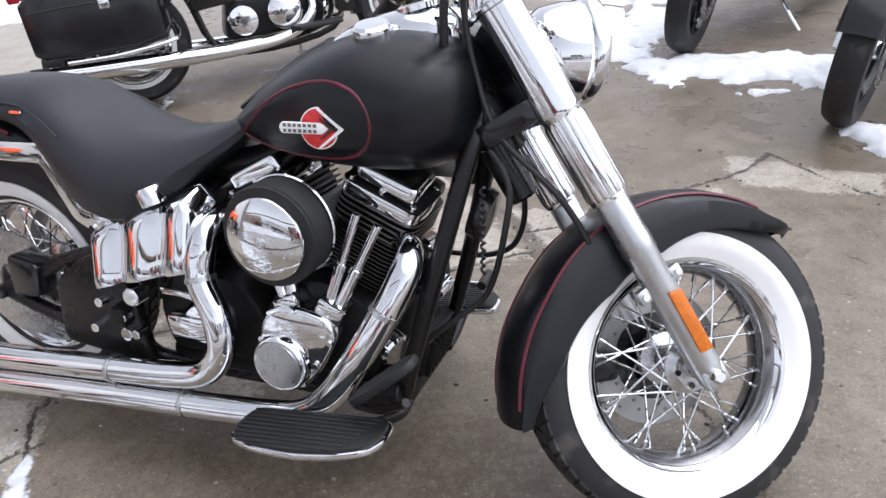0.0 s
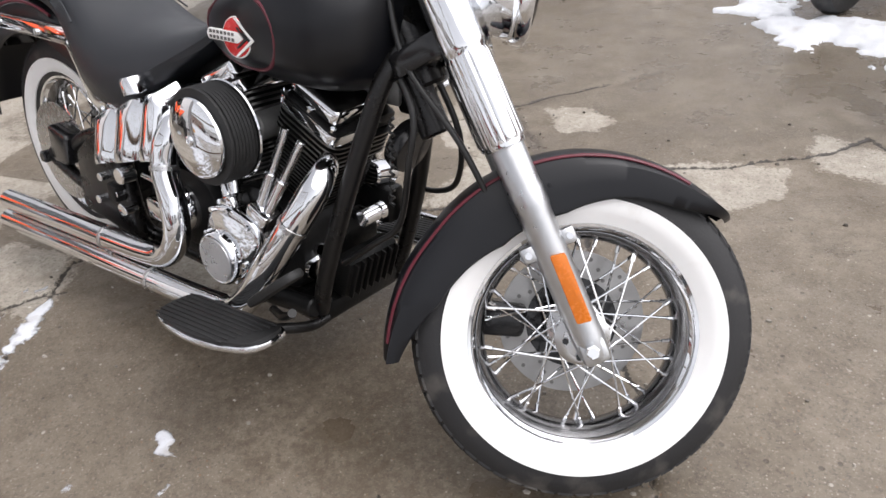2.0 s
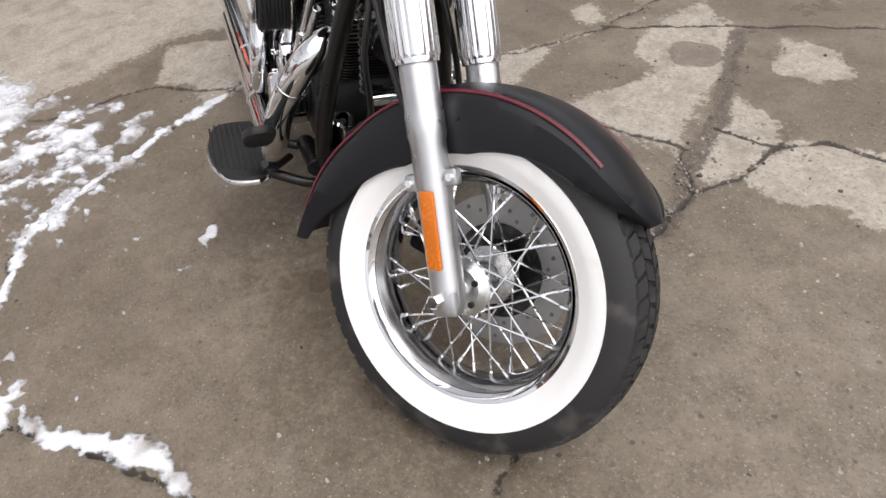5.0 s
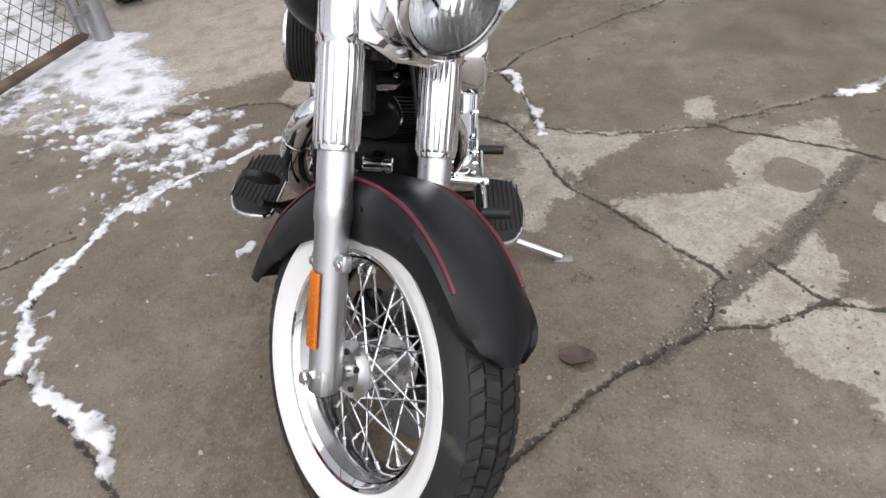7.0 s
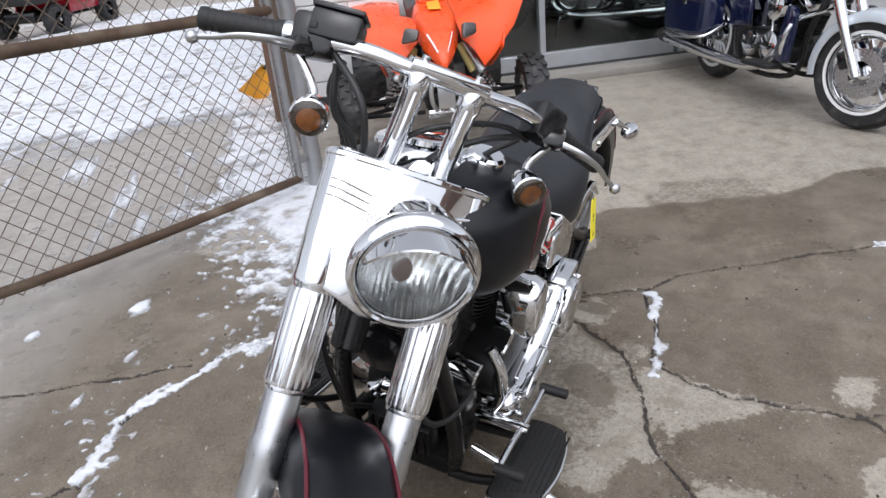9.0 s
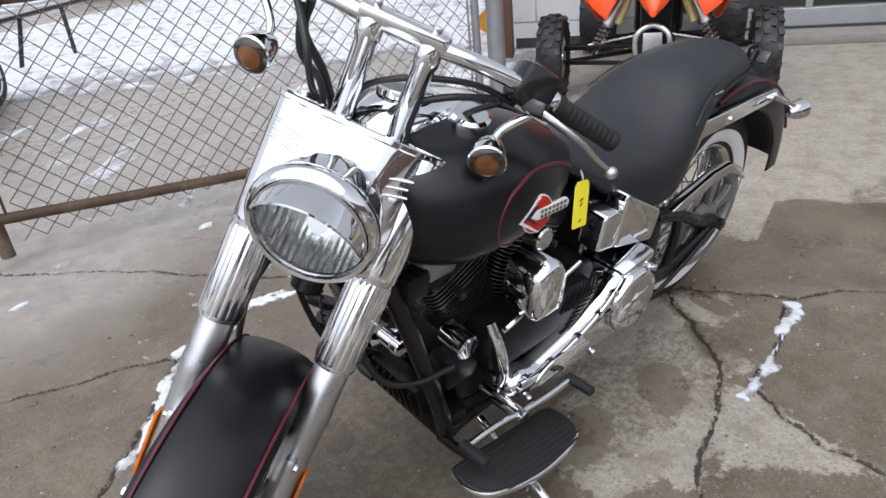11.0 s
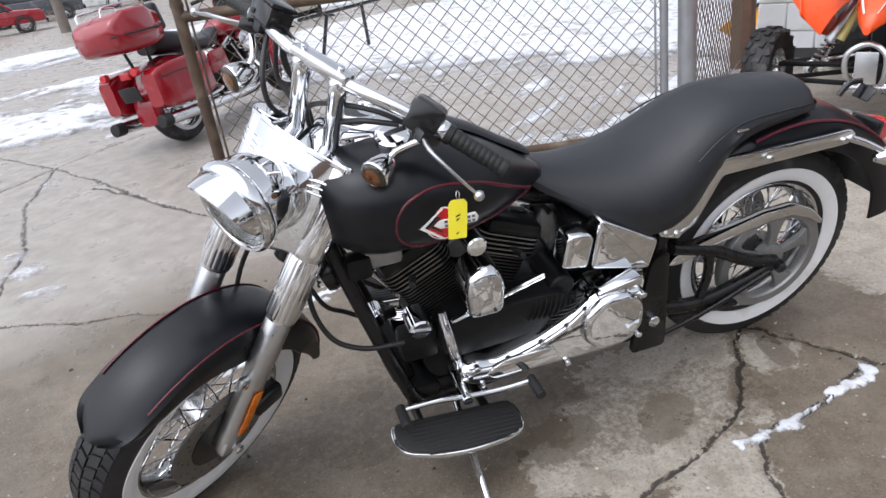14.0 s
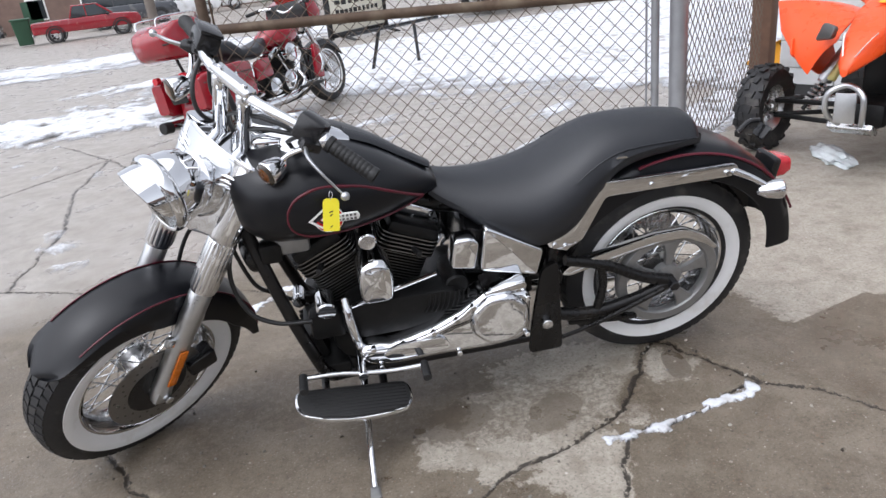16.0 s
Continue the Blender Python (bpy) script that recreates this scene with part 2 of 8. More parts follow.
# ---- the motorcycle ----
BIKE = Matrix.Translation((-0.933, 1.850, -0.003)) @ Matrix.Rotation(radians(-16.5), 4, "Z") @ Matrix.Rotation(radians(-10.0), 4, "X")
STEER = pose(1.348, -0.022, 0.605, -21.85, -23.92, 44.86)
AXLE = (0.095, 0.0, -0.398)


def tyre_parts(parent, R, half, rim_r, white, tread=True, inner=0.006):
    """A tyre with its whitewalls and tread blocks, turning on the y axis."""
    k = R - rim_r
    prof = [(rim_r, -half * 0.72), (rim_r + 0.3 * k, -half * 0.97), (rim_r + 0.5 * k, -half), (rim_r + 0.72 * k, -half * 0.94), (rim_r + 0.88 * k, -half * 0.78), (R - 0.008, -half * 0.5), (R - 0.005, 0)]
    prof += [(r, -h) for r, h in prof[-2::-1]]
    tyre = part("tyre", lathe(prof, 96, m=INY), RUBBER, parent, "black rubber tyre")
    for s in (-1, 1):
        w0, w1 = rim_r + inner, white
        mid = 0.5 * (w0 + w1)
        y = lambda r: np.interp(r, [p[0] for p in prof[:7]], [-p[1] for p in prof[:7]])
        ring = [(r, s * (y(r) + 0.0035)) for r in np.linspace(w0, w1, 6)] + [(r, s * (y(r) - 0.002)) for r in (w1, mid, w0)]
        part("whitewall", lathe(ring, 96, m=INY, closed=True), WHITEW, tyre, "clean white sidewall band")
    if tread:
        n = 58
        bm = bmesh.new()
        for i in range(n):
            for row, (y0, y1, skew) in enumerate(((-0.80, -0.50, 0.5), (-0.44, -0.05, -0.5), (0.05, 0.44, 0.5), (0.50, 0.80, -0.5))):
                a = 2 * math.pi * (i + 0.5 * (row % 2)) / n
                da = 2 * math.pi / n * 0.40
                vs = []
                for top in (0, 1):
                    for ay, yy in ((-1, y0), (1, y0), (1, y1), (-1, y1)):
                        sk = skew * (1 if yy == y1 else -1) * da * 0.6
                        rr = np.interp(abs(yy), [0, 0.5, 0.78, 1.0], [R - 0.005, R - 0.008, rim_r + 0.88 * k, rim_r + 0.6 * k]) + (0.0055 if top else -0.003)
                        ang = a + ay * da * (0.94 if top else 1) + sk
                        vs.append(bm.verts.new((rr * math.cos(ang), yy * half, rr * math.sin(ang))))
                for q in ((0, 1, 2, 3), (4, 5, 6, 7), (0, 1, 5, 4), (1, 2, 6, 5), (2, 3, 7, 6), (3, 0, 4, 7)):
                    bm.faces.new([vs[j] for j in q])
        t = part("tread", bm, RUBBER, tyre, "zigzag tread blocks")
        t["kind"] = "stuff"
    return tyre


def wheel(parent, name, label, m, R, half, white, disc_side):
    hub = lathe([(0.0, -0.075), (0.018, -0.075), (0.018, -0.062), (0.036, -0.060), (0.044, -0.052), (0.052, -0.048), (0.052, -0.040), (0.03, -0.03), (0.026, 0), (0.03, 0.03), (0.055, 0.040), (0.058, 0.052), (0.04, 0.058), (0.018, 0.066), (0.018, 0.078), (0, 0.078)], 32, m=INY)
    w = part(name, hub, STEEL, parent, label, m)
    tyre_parts(w, R, half, 0.208, white, inner=0.006 if disc_side else 0.018)
    prof = [(0.216, 0.050), (0.213, 0.053), (0.207, 0.051), (0.203, 0.044), (0.196, 0.038), (0.190, 0.030), (0.183, 0.016), (0.181, 0.0)]
    prof += [(r, -h) for r, h in prof[-2::-1]] + [(0.210, -0.046), (0.200, -0.034), (0.188, 0.0), (0.200, 0.034), (0.210, 0.046)]
    part("rim", lathe(prof, 96, m=INY, closed=True), CHROME, w, "polished chrome rim")
    # added shell inside the rim, coloured like the dark reflections in its chrome
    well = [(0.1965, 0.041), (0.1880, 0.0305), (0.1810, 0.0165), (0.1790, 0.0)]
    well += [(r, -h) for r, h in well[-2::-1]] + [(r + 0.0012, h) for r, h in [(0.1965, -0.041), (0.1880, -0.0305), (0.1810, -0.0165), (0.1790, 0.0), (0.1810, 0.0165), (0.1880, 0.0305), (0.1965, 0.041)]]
    part("rim_reflection_lining", lathe(well, 80, m=INY, closed=True), DARKCHROME, w, "rim lining with dark reflections put into its colour")
    for i in range(5):
        a = 2 * math.pi * i / 5 + 0.3
        part("bolt", rod((0.034 * math.cos(a), -0.060, 0.034 * math.sin(a)), (0.034 * math.cos(a), -0.066, 0.034 * math.sin(a)), 0.006, 8), GLOSSBLK, w)
    # forty laced spokes
    sp = None
    for i in range(40):
        s = 1 if i % 2 else -1
        d = 1 if (i // 2) % 2 else -1
        a = 2 * math.pi * (i + (0.32 if d > 0 else -0.32)) / 40
        b = a + d * radians(62)
        p = Vector((0.049 * math.cos(b), s * 0.044, 0.049 * math.sin(b)))
        q = Vector((0.186 * math.cos(a), s * 0.011, 0.186 * math.sin(a)))
        L = (q - p).length
        if sp is None:
            bm = lathe([(0, 0), (0.0023, 0.0), (0.0023, L - 0.022), (0.0042, L - 0.02), (0.0042, L), (0, L)], 7)
            sp = mesh_of("spoke", bm, CHROME)
        part("spoke", sp, None, w, m=along(p, q - p))
    if disc_side:
        y = disc_side * 0.082
        disc = lathe([(0.085, y - 0.003), (0.146, y - 0.003), (0.146, y + 0.003), (0.085, y + 0.003)], 64, m=INY, closed=True)
        dd = part("brake_disc", disc, DISCST, w, "steel brake disc")
        part("disc_carrier", lathe([(0.03, y - 0.006), (0.092, y - 0.005), (0.092, y + 0.005), (0.03, y + 0.008)], 40, m=INY, closed=True), GLOSSBLK, dd)
        for ring in range(3):
            for i in range(12):
                a = 2 * math.pi * (i + ring / 3) / 12
                r = 0.104 + 0.014 * ring
                part("vent_hole", rod((r * math.cos(a), y - 0.0042, r * math.sin(a)), (r * math.cos(a), y + 0.0042, r * math.sin(a)), 0.0042, 8), DARKSTEEL, dd)
    return w


def arc_shell(c, a0, a1, section, steps=48, thick=0.004):
    """A mudguard: section(t) gives (y, r) points across it at the fraction t of the arc round the y axis at c."""
    rings = []
    for i in range(steps + 1):
        t = i / steps
        a = radians(a0 + (a1 - a0) * t)
        sec = section(t)
        full = list(sec) + [(y * (1 - thick / 0.08), r - thick) for y, r in sec[::-1]]
        rings.append([(c[0] + r * math.cos(a), c[1] + y, c[2] + r * math.sin(a)) for y, r in full])
    return loft(rings)


bike = thing("motorcycle", BIKE, "matt black cruiser motorcycle with chrome trim leaning on its kickstand", "motorcycle")
front = wheel(bike, "front_wheel", "spoked front wheel with whitewall tyre turned to the side", STEER @ Matrix.Translation(AXLE), 0.320, 0.064, 0.262, 1)
rear = wheel(bike, "rear_wheel", "spoked rear wheel with whitewall tyre", Matrix.Translation((0, 0, 0.327)), 0.327, 0.068, 0.266, 0)

# front mudguard
LOW = ([0, 0.12, 0.27, 0.41, 0.62, 0.86, 0.96, 1], [0.335, 0.292, 0.268, 0.240, 0.234, 0.276, 0.325, 0.345])


def fender_section(t):
    lo = float(np.interp(t, *LOW))
    top = 0.346 + 0.028 * max(0, t - 0.72) / 0.28 + 0.004 * max(0, 0.1 - t) * 10
    tip = max(0.0, 0.09 - t) / 0.09
    w = (0.083 - 0.006 * max(0, 0.15 - t) / 0.15 - 0.006 * max(0, t - 0.85) / 0.15) * max(0.10, 1 - tip ** 2.4) ** 0.5
    lo = lo + (top - 0.012 - lo) * tip ** 2
    side = [(w * 0.97, lo), (w, lo + (top - lo) * 0.35), (w * 0.99, lo + (top - lo) * 0.68), (w * 0.86, top - 0.012), (w * 0.62, top - 0.004), (w * 0.3, top)]
    return [(-y, r) for y, r in side] + [(0, top + 0.001)] + side[::-1]


fender = part("front_fender", arc_shell((0, 0, 0), 15, 163, fender_section, 110), BLACKP, bike, "matt black front mudguard with dark red pinstripes", STEER @ Matrix.Translation(AXLE))
for s in (-1, 1):
    pts = []
    for i in range(27):
        t = 0.13 + 0.83 * i / 26
        a = radians(15 + 148 * t)
        sec = fender_section(t)
        y, r = sec[3]
        pts.append(((r + 0.0015) * math.cos(a), s * (abs(y) + 0.0005), (r + 0.0015) * math.sin(a)))
    part("pinstripe", tube(pts, 0.0036, 8, 2, flat=0.6), RED, fender, "thin dark red pinstripe")
    for tt in (0.44, 0.49):
        a = radians(15 + 148 * tt)
        part("rivet", rod((0.292 * math.cos(a), s * 0.082, 0.292 * math.sin(a)), (0.292 * math.cos(a), s * 0.086, 0.292 * math.sin(a)), 0.004, 8), BLACKP, fender)

# fork legs, from the axle up to the top cover
FX = 0.100
for s in (-1, 1):
    y = s * 0.106
    leg = part("fork_leg", lathe([(0, -0.425), (0.022, -0.425), (0.027, -0.415), (0.029, -0.38), (0.030, -0.14), (0.0325, -0.13), (0.0325, -0.10), (0.031, -0.09), (0.031, -0.018), (0.028, -0.012), (0, -0.012)], 32, m=Matrix.Translation((FX, y, 0))), SATIN, bike, "satin aluminium fork leg", STEER)
    part("fork_sleeve", lathe([(0.030, -0.018), (0.0355, -0.018), (0.0365, -0.012), (0.0365, 0.150), (0.039, 0.156), (0.0405, 0.165), (0.0405, 0.372), (0.036, 0.380), (0.0, 0.380)], 36, m=Matrix.Translation((FX, y, 0))), CHROME, leg, "chrome fork sleeve")
    rings = []
    for z, k in ((-0.010, 0.0), (-0.004, 1.0), (0.140, 1.0), (0.149, 0.0)):
        rings.append([(FX + (0.0367 + k * 0.0026 * abs(math.cos(9 * a)) ** 0.6) * math.cos(a), y + (0.0367 + k * 0.0026 * abs(math.cos(9 * a)) ** 0.6) * math.sin(a), z) for a in [2 * math.pi * i / 168 for i in range(168)]])
    part("fluted_sleeve", loft(rings), CHROME, leg, "fluted chrome sleeve", angle=60)
    part("axle_clamp", box((0.05, 0.036, 0.05), Matrix.Translation((FX, s * 0.112, -0.405)), 0.010), SATIN, leg)
    part("axle_nut", rod((AXLE[0], s * 0.128, AXLE[2]), (AXLE[0], s * 0.150, AXLE[2]), 0.013, 6, bevel=0.25), CHROME, leg, "chrome axle nut")
    for dx, dz in ((-0.036, -0.205), (0.036, -0.200)):
        part("fender_lug", box((0.03, 0.02, 0.03), Matrix.Translation((FX + dx, y, dz)), 0.006), SATIN, leg)
        part("bolt", rod((FX + dx * 1.1, y + s * 0.009, dz), (FX + dx * 1.1, y + s * 0.016, dz), 0.007, 8), CHROME, leg)
    o = round_outline([(-0.0145, -0.062), (0.012, -0.066), (0.0145, 0.062), (-0.012, 0.066)], 0.004, 2)
    part("reflector", prism(o, 0.006, Matrix.Translation((FX + 0.004, s * 0.0295, -0.282)) @ Matrix.Translation((0, y, 0)) @ (XZ if s > 0 else XZ @ Matrix.Scale(-1, 4, (0, 0, 1))), 0.002), AMBER, leg, "amber side reflector")
caliper = prism(round_outline([(-0.05, -0.03), (0.04, -0.035), (0.05, 0.03), (-0.04, 0.04)], 0.015), 0.055, Matrix.Translation((-0.030, 0.052, -0.335)) @ Matrix.Rotation(radians(25), 4, "Y") @ XZ, 0.008)
part("brake_caliper", caliper, GLOSSBLK, bike, "black brake caliper", STEER)
part("lower_triple_clamp", prism(round_outline([(-0.03, -0.045), (0.05, -0.105), (0.088, -0.105), (0.088, 0.105), (0.05, 0.105), (-0.03, 0.045)], 0.025), 0.045, Matrix.Translation((0, 0, 0.165)), 0.006), GLOSSBLK, bike, m=STEER)
part("steering_stem", rod((0.0, 0, 0.05), (0, 0, 0.36), 0.03), FRAMEBLK, bike, m=STEER)

# nacelle: a chrome cowl between the forks that carries the headlight
def cowl_ring(z, w, depth, rise):
    """The cowl's section at a height: flat face between two rounded fork covers."""
    r = w - 0.106
    pts = [(FX + r * math.cos(radians(a)), -0.106 + r * math.sin(radians(a))) for a in range(165, 340, 15)]
    pts += [(FX + r + 0.004, -0.080), (FX + depth - 0.003, -0.060), (FX + depth, -0.035)]
    pts = pts + [(x, -y) for x, y in pts[::-1]]
    return [(x, y, z - rise * max(0.0, 1 - abs(y) / 0.115)) for x, y in pts]


rings = [cowl_ring(*v) for v in ((0.166, 0.1445, 0.048, 0.052), (0.172, 0.1460, 0.052, 0.050), (0.230, 0.1470, 0.060, 0.030), (0.300, 0.1470, 0.058, 0.010), (0.352, 0.1470, 0.054, 0.0), (0.366, 0.1470, 0.053, 0.0), (0.3685, 0.1492, 0.0555, 0.0), (0.3755, 0.1492, 0.0555, 0.0), (0.378, 0.1465, 0.052, 0.0))]
nacelle = part("headlight_nacelle", loft(rings), CHROME, bike, "polished chrome headlight nacelle", STEER, angle=28)
for s in (-1, 1):
    for k in range(3):
        z = 0.304 + 0.0135 * k
        part("speed_line", tube([(FX + 0.0300, s * 0.1345, z), (FX + 0.0375, s * 0.122, z), (FX + 0.0415, s * 0.104, z - 0.003), (FX + 0.0455, s * 0.084, z - 0.007), (FX + 0.0500, s * 0.068, z - 0.011)], [0.0020, 0.0030, 0.0030, 0.0030, 0.0016], 8, 3), CHROME, nacelle)
    part("screw", rod((0.085, s * 0.112, 0.377), (0.085, s * 0.112, 0.387), 0.013, 14), CHROME, nacelle)
part("light_stalk", rod((FX + 0.03, 0, 0.225), (FX + 0.09, 0, 0.225), 0.055, 28), CHROME, nacelle)
HD = Vector((0.86, 0, -0.51))
HC = Vector((0.258, 0.0, 0.218))
hm = along(HC, HD)
bucket = part("headlight", lathe([(0, -0.150), (0.05, -0.145), (0.082, -0.115), (0.096, -0.070), (0.100, -0.034), (0.1045, -0.031), (0.1085, -0.022), (0.1095, -0.012), (0.1070, -0.001), (0.1015, 0.004), (0.0960, 0.002), (0.0930, -0.004), (0.092, -0.008)], 64, m=hm @ Matrix.Scale(0.93, 4)), CHROME, bike, "round chrome headlight with visor", STEER)
part("reflector_bowl", lathe([(0.091 * k / 12, -0.078 + 0.072 * (k / 12) ** 2) for k in range(12, -1, -1)], 48, m=hm @ Matrix.Scale(0.93, 4)), FACET, bucket)
GLASS = clear_lens("clear_headlight_glass")
lens = part("lens", lathe([(0.0915, -0.001), (0.088, 0.004), (0.06, 0.013), (0.03, 0.017), (0, 0.018)], 48, m=hm @ Matrix.Scale(0.93, 4)), GLASS, bucket, "clear glass headlight lens")
lens.visible_shadow = False
# visor: a short hood inside the trim ring, over the upper half of the lens
vr = []
for k in range(33):
    a = radians(4 + 172 * k / 32)
    front = 0.058 * math.sin(a) ** 0.55
    lay = [(0.0945, -0.004), (0.0950, front * 0.5), (0.0925, front), (0.0895, front + 0.0015), (0.0890, front - 0.002), (0.0915, front * 0.5 - 0.001), (0.0912, -0.004)]
    vr.append([hm @ Vector((0.93 * r * math.cos(a), 0.93 * r * math.sin(a), h)) for r, h in lay])
visor_bm = loft(vr)
part("visor", visor_bm, CHROME, bucket, "chrome headlight visor")

# handlebar
half_bar = [(0.152, 0.0, 0.530), (0.152, 0.07, 0.530), (0.140, 0.13, 0.534), (0.105, 0.20, 0.535), (0.065, 0.27, 0.530), (0.022, 0.375, 0.520)]
bar_pts = [(x, -y, z) for x, y, z in half_bar[:0:-1]] + half_bar
bar = part("handlebar", tube(bar_pts, 0.0135, 16, 6), CHROME, bike, "chrome handlebar", STEER)
for s in (-1, 1):
    riser = part("riser", lathe([(0.017, 0), (0.0185, 0.004), (0.0185, 0.135), (0.021, 0.14), (0.021, 0.168), (0.015, 0.176), (0, 0.176)], 24, m=along((0.088, s * 0.048, 0.372), (0.38, 0, 0.92))), CHROME, bar, "chrome handlebar riser")
    part("clamp_bolt", rod((0.158, s * 0.048, 0.542), (0.164, s * 0.048, 0.556), 0.007, 10), CHROME, bar)
    g0, g1 = Vector(half_bar[-2]), Vector(half_bar[-1])
    g0, g1 = Vector((g0.x, s * g0.y, g0.z)), Vector((g1.x, s * g1.y, g1.z))
    d = (g1 - g0).normalized()
    a = g0 + d * -0.012
    gm = along(a, d)
    prof = [(0.0, 0.0), (0.0205, 0.0), (0.0205, 0.012), (0.0175, 0.014)]
    for k in range(9):
        prof += [(0.0172, 0.018 + 0.0115 * k), (0.0182, 0.020 + 0.0115 * k), (0.0182, 0.0265 + 0.0115 * k), (0.0172, 0.0285 + 0.0115 * k)]
    prof += [(0.0185, 0.124), (0.0195, 0.128), (0.0185, 0.136), (0.0, 0.138)]
    part("grip", lathe(prof, 20, m=gm), RUB2, bar, "black rubber hand grip")
    part("grip_collar", lathe([(0.0, -0.02), (0.019, -0.02), (0.0205, -0.017), (0.0205, -0.003), (0.019, 0), (0, 0)], 20, m=gm), CHROME, bar)
    sw = along(g0 - d * 0.058, d)
    house = part("switch_housing", box((0.058, 0.068, 0.070), sw @ Matrix.Translation((0.0, 0.004, -0.004)), 0.012), GLOSSBLK, bar, "black switch housing")
    part("switch_button", box((0.016, 0.012, 0.014), sw @ Matrix.Translation((0.029, -0.012, 0.004)), 0.003), RUB2, house)
    part("switch_button", box((0.016, 0.012, 0.014), sw @ Matrix.Translation((0.029, 0.012, -0.006)), 0.003), RUB2, house)
    pv = g0 + Vector((0.052, -s * 0.028, -0.022))
    part("lever_bracket", box((0.05, 0.04, 0.026), Matrix.Translation(pv + Vector((-0.018, -s * 0.006, 0.004))) @ Matrix.Rotation(s * radians(-25), 4, "Z"), 0.007), GLOSSBLK, bar)
    lv = [pv, pv + Vector((0.018, s * 0.035, -0.008)), pv + Vector((0.014, s * 0.080, -0.018)), pv + Vector((-0.004, s * 0.115, -0.030)), pv + Vector((-0.016, s * 0.145, -0.038))]
    lever = part("lever", tube(lv, [0.0085, 0.0078, 0.0060, 0.0048, 0.0044], 12, 5, flat=0.6), SATIN, bar, "polished aluminium hand lever")
    bm = bmesh.new()
    bmesh.ops.create_uvsphere(bm, u_segments=16, v_segments=10, radius=0.0105, matrix=Matrix.Translation(lv[-1]))
    part("lever_ball", bm, SATIN, lever)
    # front turn signal on a short stalk
    sc = Vector((0.148, s * 0.196, 0.405))
    sm = along(sc, (0.80, s * 0.10, -0.50))
    sig = part("turn_signal", lathe([(0, -0.062), (0.012, -0.058), (0.024, -0.040), (0.030, -0.015), (0.031, 0.0), (0.0285, 0.003), (0.027, 0.0)], 32, m=sm), CHROME, bar, "chrome bullet turn signal")
    part("bezel", lathe([(0.0290, 0.0), (0.0285, 0.0045), (0.0250, 0.0075), (0.0195, 0.0095), (0.0185, 0.0080)], 32, m=sm), LENSRIM, sig, "dark smoked rim")
    part("signal_lens", lathe([(0.0195, 0.0085), (0.012, 0.0112), (0, 0.0125)], 32, m=sm), SMOKE, sig, "smoked amber lens")
    part("signal_stalk", tube([sc + Vector((-0.022, 0, 0.016)), sc + Vector((-0.04, 0, 0.05)), pv + Vector((-0.02, -s * 0.01, -0.006))], 0.007, 10, 4), CHROME, sig)
part("handlebar_clamp", box((0.036, 0.145, 0.024), Matrix.Translation((0.156, 0, 0.538)) @ Matrix.Rotation(radians(20), 4, "Y"), 0.008), CHROME, bar, "chrome top clamp")
res = part("brake_fluid_reservoir", box((0.056, 0.082, 0.046), Matrix.Translation((0.108, -0.185, 0.556)) @ Matrix.Rotation(radians(-24), 4, "Z"), 0.007), GLOSSBLK, bar, "black brake fluid reservoir")
part("reservoir_lid", box((0.059, 0.085, 0.009), Matrix.Translation((0.108, -0.185, 0.5835)) @ Matrix.Rotation(radians(-24), 4, "Z"), 0.003), GLOSSBLK, res)
# cables and wiring
for pts, r in (([(0.09, -0.17, 0.51), (0.07, -0.15, 0.44), (0.05, -0.10, 0.40), (0.02, -0.07, 0.30), (0.0, -0.06, 0.18), (0.03, -0.085, 0.02), (0.04, -0.06, -0.12)], 0.006),
               ([(0.08, -0.16, 0.52), (0.05, -0.16, 0.47), (0.02, -0.11, 0.42), (-0.02, -0.05, 0.33)], 0.008),
               ([(0.09, 0.17, 0.50), (0.12, 0.10, 0.47), (0.10, 0.03, 0.42), (0.03, 0.02, 0.38)], 0.006),
               ([(0.07, 0.20, 0.505), (0.11, 0.13, 0.505), (0.125, 0.04, 0.475), (0.10, -0.03, 0.43), (0.05, -0.035, 0.37)], 0.0055),
               ([(0.10, -0.19, 0.53), (0.15, -0.13, 0.46), (0.13, -0.10, 0.40), (0.06, -0.085, 0.37)], 0.006),
               ([(0.08, 0.18, 0.50), (0.05, 0.13, 0.45), (0.01, 0.10, 0.38), (-0.02, 0.07, 0.25)], 0.0055)):
    part("cable", tube(pts, r, 10, 6), CABLE, bar, "black control cable")

# fuel tank
TX = [0.700, 0.77, 0.85, 0.95, 1.05, 1.15, 1.215, 1.245]
TW = [0.050, 0.110, 0.165, 0.208, 0.223, 0.208, 0.158, 0.085]
TY = 0.018
TT = [0.785, 0.835, 0.888, 0.935, 0.958, 0.955, 0.935, 0.905]
TB = [0.742, 0.728, 0.715, 0.703, 0.698, 0.702, 0.735, 0.790]
TP = 2.5


def tank_dims(x):
    return [float(np.interp(x, TX, v)) for v in (TW, TT, TB)]


def tank_y(x, z):
    w, t, b = tank_dims(x)
    u = min(1, abs(z - (t + b) / 2) / ((t - b) / 2))
    return w * (1 - u ** TP) ** (1 / TP)


